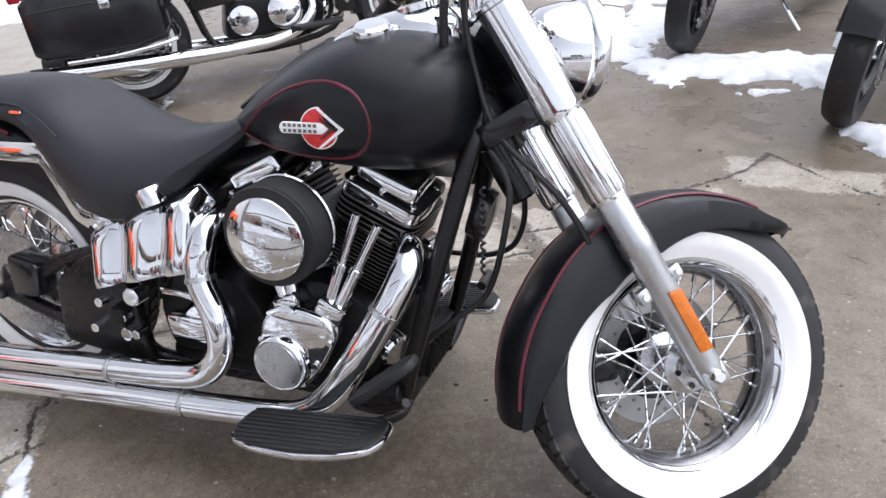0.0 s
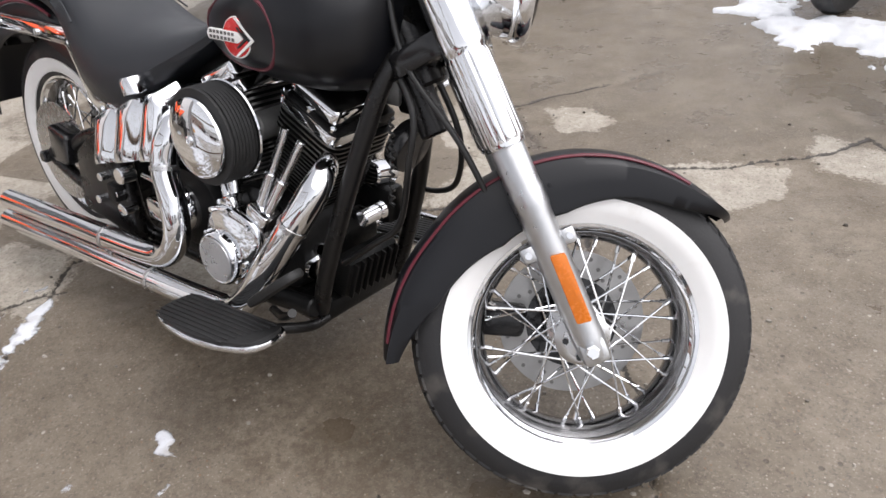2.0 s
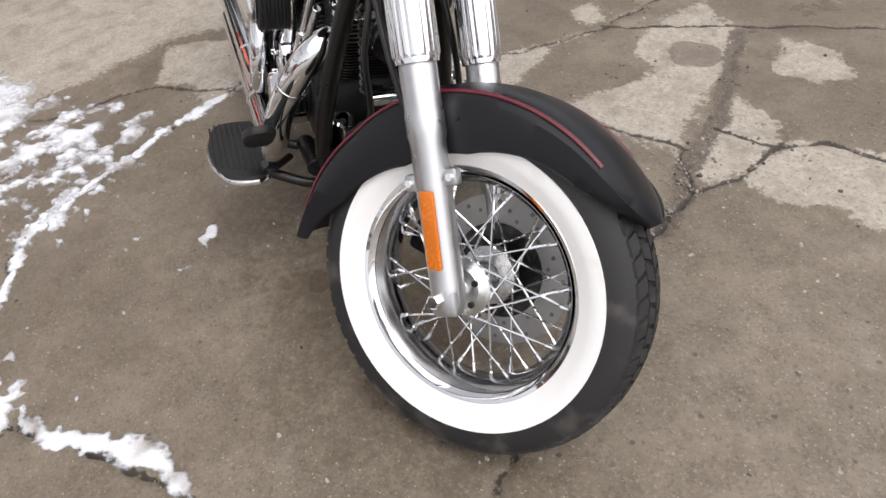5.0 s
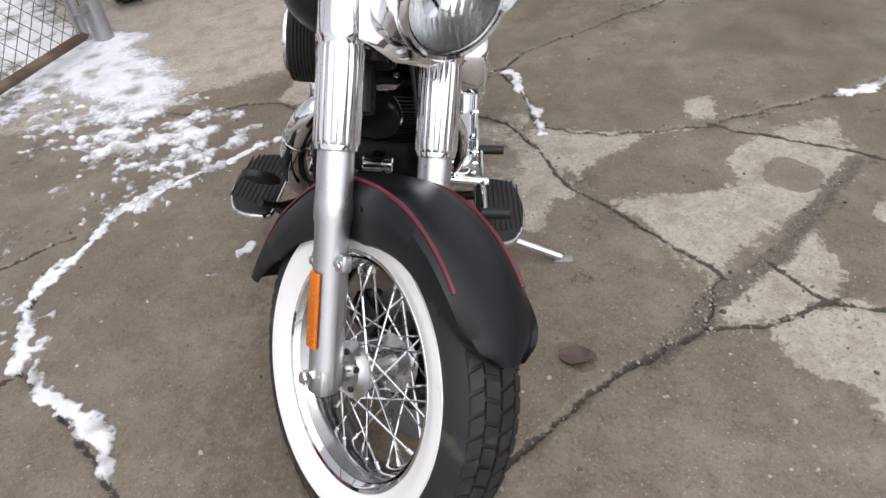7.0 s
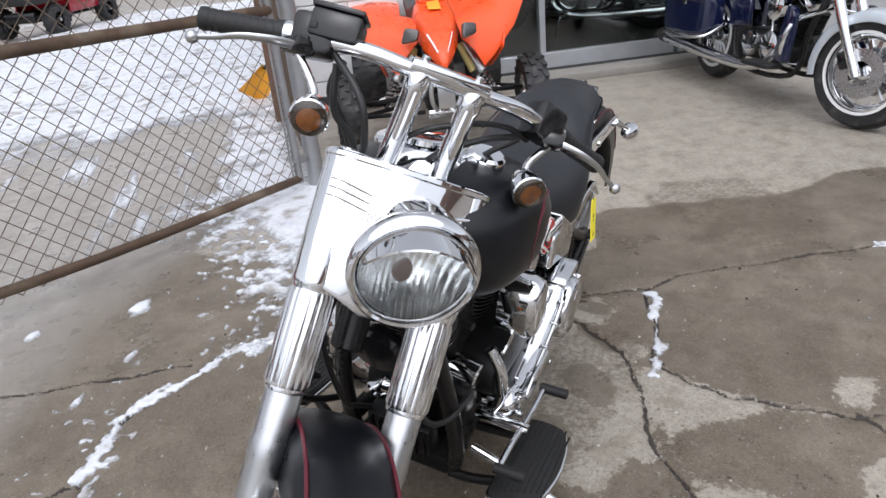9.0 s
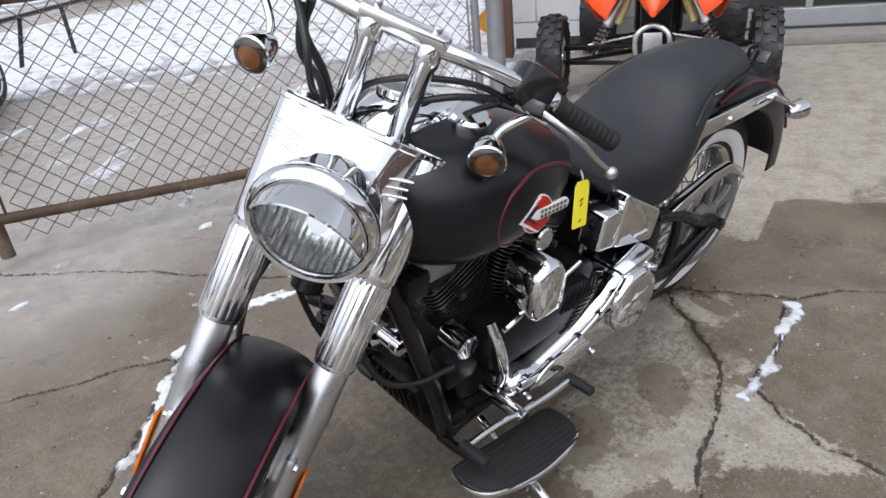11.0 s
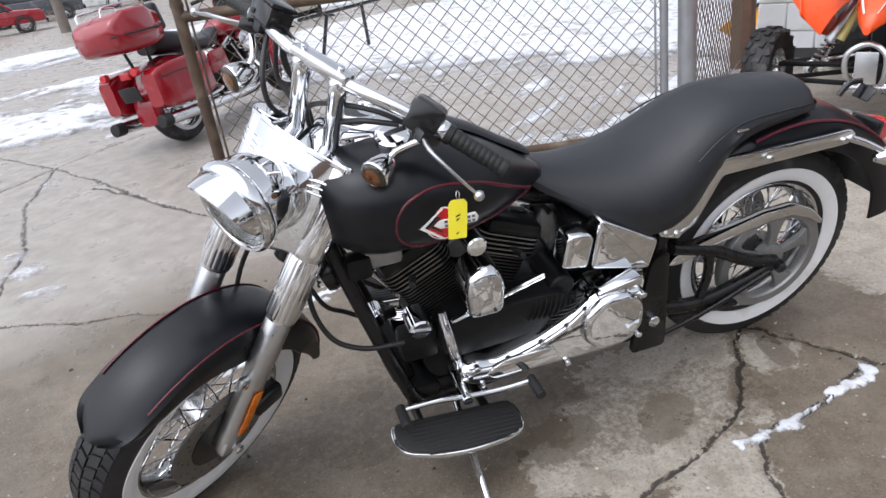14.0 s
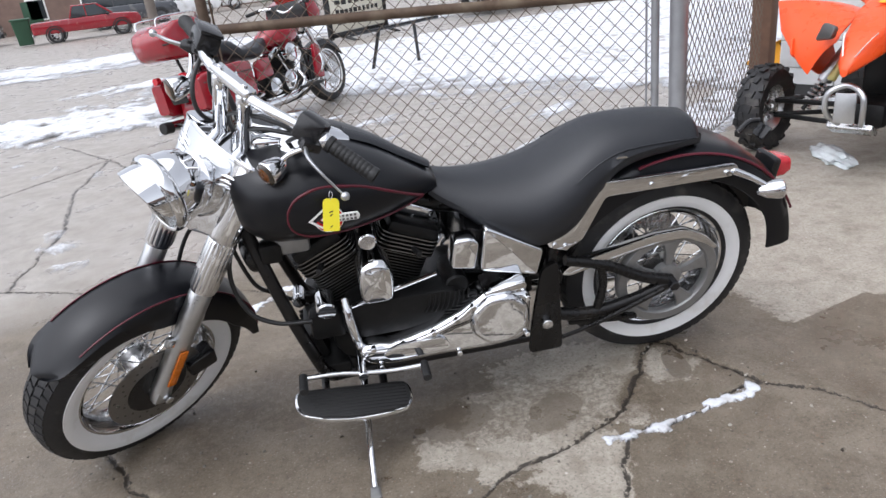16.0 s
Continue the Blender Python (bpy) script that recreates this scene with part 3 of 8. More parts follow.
rings = []
xs = smooth_path([(x, w, t) for x, w, t in zip(TX, TW, TT)], 5)
xb = smooth_path([(x, b, 0) for x, b in zip(TX, TB)], 5)
for p, q in zip(xs, xb):
    zc, hz = (p.z + q.y) / 2, (p.z - q.y) / 2
    ring = []
    for k in range(40):
        a = 2 * math.pi * k / 40
        cy, cz = math.cos(a), math.sin(a)
        y = p.y * math.copysign(abs(cy) ** (2 / TP), cy)
        z = zc + hz * math.copysign(abs(cz) ** (2 / TP), cz)
        z -= 0.010 * math.exp(-(y / 0.03) ** 2) if cz > 0 else 0
        ring.append((p.x, y + TY, z))
    rings.append(ring)
tank = part("fuel_tank", loft(rings), BLACKP, bike, "matt black teardrop fuel tank with red outline", angle=60)
for s in (-1, 1):
    loop = smooth_path([(0.745, 0.757, 0), (0.80, 0.795, 0), (0.866, 0.838, 0), (0.94, 0.871, 0), (1.010, 0.884, 0), (1.065, 0.872, 0), (1.094, 0.835, 0), (1.092, 0.790, 0), (1.055, 0.755, 0), (0.98, 0.742, 0), (0.88, 0.742, 0), (0.79, 0.745, 0), (0.745, 0.757, 0)], 5)
    part("pinstripe", tube([(p.x, TY + s * (tank_y(p.x, p.y) + 0.0008), p.y) for p in loop], 0.0040, 8, 1, flat=1.0), RED, tank, "dark red outline stripe")
    # round badge with a wing bar, plain shapes only
    ec = Vector((1.000, TY + s * (tank_y(1.000, 0.806) + 0.0015), 0.806))
    em = Matrix.Translation(ec) @ Matrix.Rotation(radians(s * -3), 4, "Z") @ Matrix.Rotation(radians(s * 3), 4, "X") @ (XZ if s > 0 else XZ @ Matrix.Scale(-1, 4, (0, 0, 1)))
    circle = lambda r: [(r * math.cos(k * math.pi / 20), r * math.sin(k * math.pi / 20)) for k in range(40)]
    badge = part("badge", prism(circle(0.037), 0.004, em, 0.001), WHITEP, tank, "round red and white badge with silver wing bar")
    part("badge_disc", prism(circle(0.0345), 0.0055, em, 0.001), EMRED, tank, "red enamel disc")
    part("badge_bar", prism(round_outline([(-0.072, -0.010), (0.006, -0.010), (0.020, 0.0), (0.006, 0.010), (-0.072, 0.010), (-0.077, 0.0)], 0.003, 2), 0.008, em, 0.0015), WHITEP, tank, "silver wing bar")
    for v in (1, -1):
        part("badge_chevron", prism([(0.050, 0.0), (0.004, v * 0.034), (-0.002, v * 0.034), (0.040, 0.0)], 0.0085, em), WHITEP, tank)
        part("badge_chevron", prism([(0.030, 0.0), (0.006, v * 0.018), (0.002, v * 0.018), (0.023, 0.0)], 0.0084, em), INK, tank)
        for k in range(7):
            u = -0.068 + 0.0098 * k
            part("badge_mark", prism([(u, v * 0.0048 - 0.0028), (u + 0.0062, v * 0.0048 - 0.0028), (u + 0.0062, v * 0.0048 + 0.0028), (u, v * 0.0048 + 0.0028)], 0.0087, em), DARKSTEEL, tank)
    part("filler_cap", lathe([(0.0, 0.018), (0.030, 0.017), (0.036, 0.012), (0.038, 0.0), (0.036, -0.01)], 32, m=Matrix.Translation((1.055, TY + s * 0.095, 0.953)) @ Matrix.Rotation(radians(-s * 14), 4, "X")), CHROME, tank, "round chrome tank cap")
rings = []
for x, w, z0, z1 in ((0.915, 0.022, 0.905, 0.926), (0.96, 0.045, 0.92, 0.952), (1.02, 0.062, 0.935, 0.975), (1.09, 0.070, 0.94, 0.992), (1.15, 0.068, 0.94, 0.997), (1.19, 0.05, 0.935, 0.985), (1.212, 0.02, 0.93, 0.96)):
    rings.append([(x, TY + w * math.cos(a), z0 + (z1 - z0) * max(0, math.sin(a)) ** 0.7) for a in [math.pi * k / 14 for k in range(15)]])
dash = part("dash_console", loft(rings), CHROME, tank, "chrome instrument console")
part("speedometer", lathe([(0.052, 0.0), (0.052, 0.010), (0.047, 0.013), (0.045, 0.009), (0, 0.009)], 36, m=Matrix.Translation((1.115, TY, 0.985)) @ Matrix.Rotation(radians(-14), 4, "Y")), CHROME, dash)
part("speedometer_face", lathe([(0.0445, 0.0095), (0, 0.0105)], 36, m=Matrix.Translation((1.115, TY, 0.9855)) @ Matrix.Rotation(radians(-14), 4, "Y")), GLOSSBLK, dash)
part("tank_strap", tube([(0.93, 0, 0.925), (0.86, 0, 0.893), (0.79, 0, 0.847), (0.71, 0, 0.795)], [0.034, 0.030, 0.028, 0.024], 12, 4, flat=0.35, up=(0, 0, 1)), LEATHER, tank, "black vinyl tank strap")

# seat
SX = [-0.075, -0.05, 0.03, 0.12, 0.20, 0.27, 0.33, 0.40, 0.47, 0.56, 0.64, 0.70, 0.745]
ST = [0.806, 0.832, 0.844, 0.848, 0.845, 0.823, 0.790, 0.758, 0.743, 0.742, 0.755, 0.775, 0.797]
SB = [0.775, 0.768, 0.765, 0.760, 0.735, 0.670, 0.600, 0.565, 0.565, 0.610, 0.670, 0.715, 0.755]
SW = [0.070, 0.098, 0.118, 0.128, 0.138, 0.155, 0.172, 0.180, 0.172, 0.145, 0.112, 0.085, 0.055]
seat_path = smooth_path([(x, t, b) for x, t, b in zip(SX, ST, SB)], 4)
seat_w = smooth_path([(x, w, 0) for x, w in zip(SX, SW)], 4)
rings = []
for p, q in zip(seat_path, seat_w):
    t, b, w = p.y, p.z, q.y
    h = t - b
    half = [(0.0, t), (0.35 * w, t - 0.002), (0.66 * w, t - 0.012 - 0.03 * h), (0.88 * w, t - 0.03 - 0.10 * h), (0.99 * w, t - 0.04 - 0.30 * h), (1.0 * w, b + 0.35 * h), (0.96 * w, b + 0.08 * h), (0.85 * w, b)]
    half = [(y, max(z, b)) for y, z in half]
    ring = [(p.x, y, z) for y, z in half] + [(p.x, -y, z) for y, z in half[:0:-1]]
    rings.append(ring)
seat = part("seat", loft(rings), LEATHER, bike, "smooth black vinyl two-up seat", angle=70)
for s in (-1, 1):
    part("seat_badge", prism(round_outline([(-0.018, -0.003), (0.017, -0.003), (0.012, 0.003), (-0.014, 0.003)], 0.002, 2), 0.003, Matrix.Translation((0.195, s * 0.1345, 0.788)) @ (XZ if s > 0 else XZ @ Matrix.Scale(-1, 4, (0, 0, 1)))), CHROME, seat)
    seam = [(x, s * (w * 0.93 + 0.001), t - 0.045) for x, w, t in zip(SX[1:7], SW[1:7], ST[1:7])]
    part("seat_piping", tube(seam, 0.0025, 6, 4), LEATHER, seat)

# rear mudguard, struts, lights
def rear_section(t):
    lo = float(np.interp(t, [0, 0.25, 0.6, 0.85, 1], [0.36, 0.345, 0.345, 0.345, 0.330]))
    top = 0.440 - 0.012 * max(0, t - 0.8) / 0.2
    w = 0.122
    side = [(w, lo), (w * 1.01, lo + (top - lo) * 0.5), (w * 0.94, top - 0.022), (w * 0.75, top - 0.007), (w * 0.4, top)]
    return [(-y, r) for y, r in side] + [(0, top + 0.001)] + side[::-1]


rfender = part("rear_fender", arc_shell((0, 0, 0.327), 40, 171, rear_section), BLACKP, bike, "matt black rear mudguard with dark red stripes")
STRUT = [(0.411, 0.560), (0.402, 0.530), (0.353, 0.512), (0.300, 0.540), (0.236, 0.668), (-0.150, 0.666), (-0.165, 0.690), (-0.150, 0.706), (0.245, 0.716), (0.285, 0.695), (0.330, 0.585), (0.36, 0.565)]
for s in (-1, 1):
    flip = XZ if s > 0 else XZ @ Matrix.Scale(-1, 4, (0, 0, 1))
    strut = part("fender_strut", prism(round_outline(STRUT, 0.012, 3), 0.012, Matrix.Translation((0, s * 0.130, 0.007)) @ flip, 0.003), CHROME, bike, "polished chrome mudguard strut")
    for x, z in ((0.385, 0.543), (0.352, 0.532), (0.262, 0.690), (0.10, 0.690), (-0.13, 0.687)):
        part("bolt", rod((x, s * 0.140, z), (x, s * 0.147, z), 0.009, 12), CHROME, strut)
    pts = []
    for i in range(20):
        a = radians(72 + 82 * i / 19)
        r = 0.425
        pts.append((r * math.cos(a), s * 0.1155, 0.327 + r * math.sin(a)))
    part("pinstripe", tube(pts, 0.0042, 8, 2), RED, rfender, "dark red pinstripe")
    sc = Vector((-0.285, s * 0.175, 0.625))
    sm = along(sc, (-0.97, s * 0.1, 0.0))
    sig = part("turn_signal", lathe([(0, -0.07), (0.010, -0.066), (0.022, -0.045), (0.029, -0.015), (0.030, 0.0), (0.027, 0.004)], 28, m=sm), CHROME, bike, "chrome bullet turn signal on a stalk")
    part("signal_lens", lathe([(0.027, 0.002), (0.02, 0.009), (0, 0.013)], 28, m=sm), TAILRED, sig, "red lens")
    part("signal_stalk", tube([(-0.15, s * 0.137, 0.688), (-0.20, s * 0.150, 0.665), tuple(sc + Vector((0.03, 0, 0.008)))], [0.012, 0.010, 0.008], 10, 5), CHROME, sig)
tail = part("tail_light", loft([[(x, y, z) for y, z in round_outline([(-w, z0), (w, z0), (w * 0.8, z1), (-w * 0.8, z1)], 0.018, 4)] for x, w, z0, z1 in ((-0.295, 0.045, 0.640, 0.705), (-0.325, 0.043, 0.640, 0.700), (-0.350, 0.034, 0.648, 0.692))]), TAILRED, bike, "red tail light lens", Matrix.Translation((-0.070, 0, -0.062)))
part("tail_light_base", box((0.03, 0.098, 0.075), Matrix.Translation((-0.285, 0, 0.672)) @ Matrix.Rotation(radians(-8), 4, "Y"), 0.01), GLOSSBLK, tail)
part("tail_bracket", box((0.006, 0.055, 0.042), Matrix.Translation((-0.318, 0, 0.728)) @ Matrix.Rotation(radians(-38), 4, "Y"), 0.004), GLOSSBLK, bike, "black bracket behind the seat")
part("bracket_stalk", tube([(-0.26, -0.03, 0.72), (-0.29, -0.03, 0.75), (-0.32, -0.02, 0.755)], 0.008, 8, 4), GLOSSBLK, bike)

# frame
FR = 0.0185
part("backbone", tube([(1.25, 0, 0.86), (1.05, 0, 0.75), (0.8, 0, 0.70), (0.5, 0, 0.62), (0.36, 0, 0.55)], 0.03, 14, 5), FRAMEBLK, bike)
part("steering_head", rod((1.285, 0, 0.725), (1.185, 0, 0.885), 0.042, 20), FRAMEBLK, bike, "black steering head")
for s in (-1, 1):
    part("frame_tube", tube([(1.245, s * 0.035, 0.80), (1.225, s * 0.075, 0.72), (1.170, s * 0.120, 0.50), (1.120, s * 0.135, 0.32), (1.085, s * 0.125, 0.215), (1.02, s * 0.105, 0.190), (0.80, s * 0.095, 0.185), (0.50, s * 0.10, 0.188), (0.425, s * 0.125, 0.225), (0.400, s * 0.13, 0.34), (0.385, s * 0.125, 0.54)], FR, 14, 5), FRAMEBLK, bike, "black frame down tube")
    part("frame_plate", prism(round_outline([(0.36, 0.17), (0.47, 0.17), (0.455, 0.32), (0.43, 0.48), (0.38, 0.50), (0.37, 0.34)], 0.02), 0.016, Matrix.Translation((0, s * 0.145, 0)) @ (XZ if s > 0 else XZ @ Matrix.Scale(-1, 4, (0, 0, 1))), 0.003), FRAMEBLK, bike)
    part("pivot_bolt", rod((0.415, s * 0.155, 0.285), (0.415, s * 0.178, 0.285), 0.017, 12), CHROME, bike)
    arm = part("swingarm", tube([(0.40, s * 0.125, 0.285), (0.25, s * 0.130, 0.262), (0.10, s * 0.130, 0.29), (0.0, s * 0.128, 0.327)], [0.022, 0.02, 0.018, 0.022], 12, 5), FRAMEBLK, bike, "black swingarm")
    part("swingarm_brace", tube([(0.345, s * 0.120, 0.47), (0.22, s * 0.128, 0.432), (0.10, s * 0.130, 0.365), (0.0, s * 0.128, 0.330)], [0.017, 0.017, 0.018, 0.02], 12, 5), FRAMEBLK, arm)
    part("swingarm_strut", tube([(0.235, s * 0.13, 0.44), (0.225, s * 0.13, 0.36), (0.24, s * 0.13, 0.27)], 0.014, 10, 4), FRAMEBLK, arm)
    part("rear_axle_nut", rod((0, s * 0.128, 0.327), (0, s * 0.165, 0.327), 0.018, 6, bevel=0.2), GLOSSBLK, bike)
part("inner_guard", arc_shell((0, 0, 0.327), 8, 60, lambda t: [(-0.10, 0.352), (-0.10, 0.368), (0, 0.375), (0.10, 0.368), (0.10, 0.352)], 10), FRAMEBLK, bike)
part("shock_rod", tube([(0.42, 0.150, 0.190), (0.25, 0.155, 0.235), (0.03, 0.150, 0.315)], 0.007, 8, 3), FRAMEBLK, bike, "thin black brace rod")

# belt drive on the left
y0 = 0.098
pulley = part("drive_pulley", lathe([(0.135, 0.0), (0.163, 0.0), (0.166, 0.004), (0.166, 0.026), (0.163, 0.030), (0.138, 0.030), (0.132, 0.022), (0.132, 0.010)], 80, m=Matrix.Translation((0, y0 - 0.015, 0.327)) @ INY, closed=True), DULL, bike, "grey cast drive pulley with round openings")
sp = bmesh.new()
for i in range(5):
    a = 2 * math.pi * i / 5 + 0.35
    pts = []
    for r, h in ((0.03, 0.30), (0.06, 0.20), (0.09, 0.17), (0.12, 0.20), (0.137, 0.30)):
        pts.append((r, h))
    o = [(r * math.cos(a - h), r * math.sin(a - h) + 0.327) for r, h in pts] + [(r * math.cos(a + h), r * math.sin(a + h) + 0.327) for r, h in pts[::-1]]
    prism(o, 0.016, Matrix.Translation((0, y0 - 0.006, 0)) @ XZ, 0.002, sp)
part("pulley_spokes", sp, DULL, pulley)
part("pulley_boss", lathe([(0, 0.03), (0.03, 0.03), (0.045, 0.024), (0.048, 0)], 32, m=Matrix.Translation((0, y0 - 0.01, 0.327)) @ INY), DULL, pulley)
part("drive_belt", tube([(0.02, y0, 0.49), (0.30, y0, 0.45), (0.52, y0, 0.42)], 0.012, 8, 3, flat=0.35, up=(0, 0, 1)), RUB2, bike, "black drive belt")
GUARD = [(0.36, 0.425), (0.335, 0.452), (0.18, 0.488), (0.06, 0.512), (-0.03, 0.512), (-0.10, 0.475), (-0.148, 0.425), (-0.135, 0.418), (-0.095, 0.448), (-0.03, 0.478), (0.05, 0.478), (0.18, 0.452), (0.33, 0.415)]
part("belt_guard", prism(round_outline(GUARD, 0.012, 3), 0.026, Matrix.Translation((0, 0.105, 0)) @ XZ, 0.005), CHROME, bike, "polished belt guard")
part("lower_belt_guard", prism(round_outline([(0.33, 0.225), (0.18, 0.205), (0.10, 0.20), (0.10, 0.215), (0.18, 0.225), (0.33, 0.245)], 0.006, 2), 0.02, Matrix.Translation((0, 0.11, 0)) @ XZ, 0.003), FRAMEBLK, bike)

# engine: crankcase, two finned cylinders in a V, chrome covers
CR = Vector((0.915, 0, 0.345))
case = bmesh.new()
prism(round_outline([(0.80, 0.245), (1.03, 0.245), (1.06, 0.33), (1.02, 0.43), (0.93, 0.475), (0.83, 0.45), (0.76, 0.36)], 0.05), 0.24, Matrix.Translation((0, -0.13, 0)) @ XZ, 0.012, case)
part("crankcase", case, ENGBLK, bike, "black engine crankcase")
part("gearbox", prism(round_outline([(0.50, 0.24), (0.76, 0.24), (0.78, 0.36), (0.72, 0.44), (0.54, 0.45), (0.48, 0.36)], 0.04), 0.25, Matrix.Translation((0, -0.13, 0)) @ XZ, 0.015), ENGBLK, bike, "black gearbox casing")
part("oil_pan", box((0.55, 0.22, 0.06), Matrix.Translation((0.75, 0, 0.215)), 0.02), ENGBLK, bike)


def worn_fin(bm):
    """The bare metal shows along the machined edge of a fin."""
    bm.normal_update()
    for f in bm.faces:
        f.material_index = 1 if abs(f.normal.z) < 0.5 else 0
    return bm


for s, ang in ((1, 24.5), (-1, -24.5)):
    axis = Vector((math.sin(radians(ang)), 0, math.cos(radians(ang))))
    cm = Matrix.Translation(CR) @ Matrix.Rotation(radians(ang), 4, "Y")
    cyl = part("cylinder", lathe([(0.058, 0.10), (0.058, 0.295), (0.05, 0.30), (0, 0.30)], 24, m=cm), ENGBLK, bike, "black finned engine cylinder")
    fin = mesh_of("fin", worn_fin(prism(round_outline([(-0.078, -0.082), (0.078, -0.082), (0.078, 0.082), (-0.078, 0.082)], 0.03, 4), 0.0035, None)), [ENGBLK, FINEDGE])
    for k in range(13):
        part("fin", fin, None, cyl, m=cm @ Matrix.Translation((0, 0, 0.125 + 0.0095 * k)))
    hfin = mesh_of("head_fin", worn_fin(prism(round_outline([(-0.088, -0.094), (0.088, -0.094), (0.088, 0.094), (-0.088, 0.094)], 0.035, 4), 0.0045, None)), [ENGBLK, DARKSTEEL])
    part("cylinder_head", box((0.15, 0.16, 0.06), cm @ Matrix.Translation((0, 0, 0.28)), 0.02), ENGBLK, bike)
    # added black block: shade under the tank on the rocker box's left end
    part("rocker_shade_block", box((0.150, 0.075, 0.040), cm @ Matrix.Translation((0, 0.062, 0.326)), 0.014), ENGBLK, bike, "added black block for the shaded left end of the rocker box")
    for k in range(5):
        part("fin", hfin, None, cyl, m=cm @ Matrix.Translation((0, 0, 0.252 + 0.0125 * k)))
    rb = part("rocker_box", prism(round_outline([(-0.083, -0.098), (0.083, -0.098), (0.088, -0.02), (0.080, 0.045), (-0.080, 0.045), (-0.088, -0.02)], 0.02), 0.032, cm @ Matrix.Translation((0, 0, 0.308)), 0.005), CHROME, bike, "chrome rocker box")
    part("rocker_cover", prism(round_outline([(-0.070, -0.090), (0.070, -0.090), (0.060, 0.038), (-0.060, 0.038)], 0.02), 0.042, cm @ Matrix.Translation((0, 0, 0.340)), 0.012, seg=3), CHROME, rb)
    part("rocker_gasket", prism(round_outline([(-0.086, -0.100), (0.086, -0.100), (0.083, 0.048), (-0.083, 0.048)], 0.02), 0.004, cm @ Matrix.Translation((0, 0, 0.337))), ENGBLK, rb)
    for bx in (-0.068, 0.0, 0.068):
        for by in (-0.092, 0.032):
            part("bolt", rod(cm @ Vector((bx, by, 0.338)), cm @ Vector((bx, by, 0.350)), 0.007, 8), CHROME, rb)
    part("spark_plug_cap", rod(cm @ Vector((s * 0.02, 0.085, 0.27)), cm @ Vector((s * 0.03, 0.125, 0.275)), 0.009, 10), RUB2, bike)
    # pushrod tubes on the right
    for k, off in enumerate((-0.024, 0.024)):
        base = Vector((CR.x + s * (0.036 + 0.024 * k), -0.158, 0.425))
        top = cm @ Vector((off * s, -0.118, 0.292))
        t0 = base.lerp(top, 0.45)
        pr = part("pushrod_tube", rod(base, t0, 0.0125, 14), CHROME, bike, "chrome pushrod tube")
        part("pushrod_upper", rod(t0, top, 0.0095, 14), CHROME, pr)
        part("pushrod_collar", rod(base.lerp(top, 0.42), base.lerp(top, 0.50), 0.0145, 14), CHROME, pr)
    part("lifter_block", box((0.062, 0.05, 0.045), Matrix.Translation((CR.x + s * 0.048, -0.155, 0.425)) @ Matrix.Rotation(radians(ang), 4, "Y"), 0.008), CHROME, bike, "chrome lifter block")
part("intake", rod((0.915, -0.12, 0.60), (0.915, 0.05, 0.60), 0.03, 20), DULL, bike)

# right side: air cleaner, cam cover, exhaust, oil tank
ac = Matrix.Translation((0.880, -0.236, 0.597)) @ Matrix.Rotation(radians(90), 4, "X")
air = part("air_cleaner", lathe([(0, -0.075), (0.098, -0.075), (0.102, -0.070)] + [(0.099 + 0.003 * (k % 2), -0.068 + 0.004 * k) for k in range(13)] + [(0.101, -0.014), (0.099, -0.010), (0, -0.010)], 72, m=ac), RUB2, bike, "round black air filter under a chrome cover")
part("air_cleaner_cover", lathe([(0.080, -0.012), (0.0835, -0.008), (0.0840, -0.002), (0.0815, 0.003), (0.070, 0.008), (0.050, 0.0125), (0.025, 0.0150), (0.0, 0.0155)], 64, m=ac), CHROME, air, "polished round chrome cover")
part("cover_bolt", lathe([(0.011, 0.013), (0.011, 0.0175), (0.008, 0.0195), (0.005, 0.0195), (0.004, 0.0165), (0, 0.0165)], 20, m=ac), CHROME, air)
part("backing_plate", lathe([(0, -0.082), (0.103, -0.082), (0.1055, -0.079), (0.103, -0.076), (0, -0.076)], 56, m=ac), CHROME, air, "chrome backing plate rim")
flipR = XZ @ Matrix.Scale(-1, 4, (0, 0, 1))
cam_cover = part("cam_cover", prism(round_outline([(0.790, 0.285), (0.825, 0.245), (0.895, 0.242), (0.940, 0.290), (0.985, 0.375), (0.965, 0.415), (0.895, 0.435), (0.83, 0.425), (0.798, 0.375)], 0.03), 0.065, Matrix.Translation((0, -0.125, 0)) @ flipR, 0.012, seg=3), CHROME, bike, "polished chrome cam cover")
nose = along((0.848, -0.172, 0.300), (0, -1, 0))
part("timing_cover", lathe([(0.070, 0.0), (0.066, 0.022), (0.062, 0.034), (0.058, 0.037), (0.055, 0.036), (0, 0.036)], 40, m=nose), CHROME, cam_cover, "round timer cover")
part("timer_plate", lathe([(0.053, 0.0365), (0.052, 0.039), (0, 0.039)], 40, m=nose), SATIN, cam_cover)
part("oil_filter", rod((1.00, -0.06, 0.33), (1.075, -0.10, 0.31), 0.037, 28), CHROME, bike, "chrome oil filter")
for x, z in ((0.805, 0.35), (0.835, 0.415), (0.89, 0.426), (0.952, 0.405), (0.968, 0.365), (0.93, 0.308), (0.895, 0.255), (0.815, 0.270)):
    part("bolt", rod((x, -0.187, z), (x, -0.197, z), 0.0065, 8), CHROME, cam_cover)
front_pipe = [(1.075, -0.070, 0.555), (1.120, -0.115, 0.560), (1.125, -0.155, 0.525), (1.095, -0.190, 0.452), (1.045, -0.215, 0.362), (0.975, -0.222, 0.262), (0.910, -0.223, 0.207), (0.82, -0.223, 0.186), (0.60, -0.223, 0.165), (0.30, -0.225, 0.143), (0.0, -0.227, 0.118), (-0.17, -0.228, 0.104)]
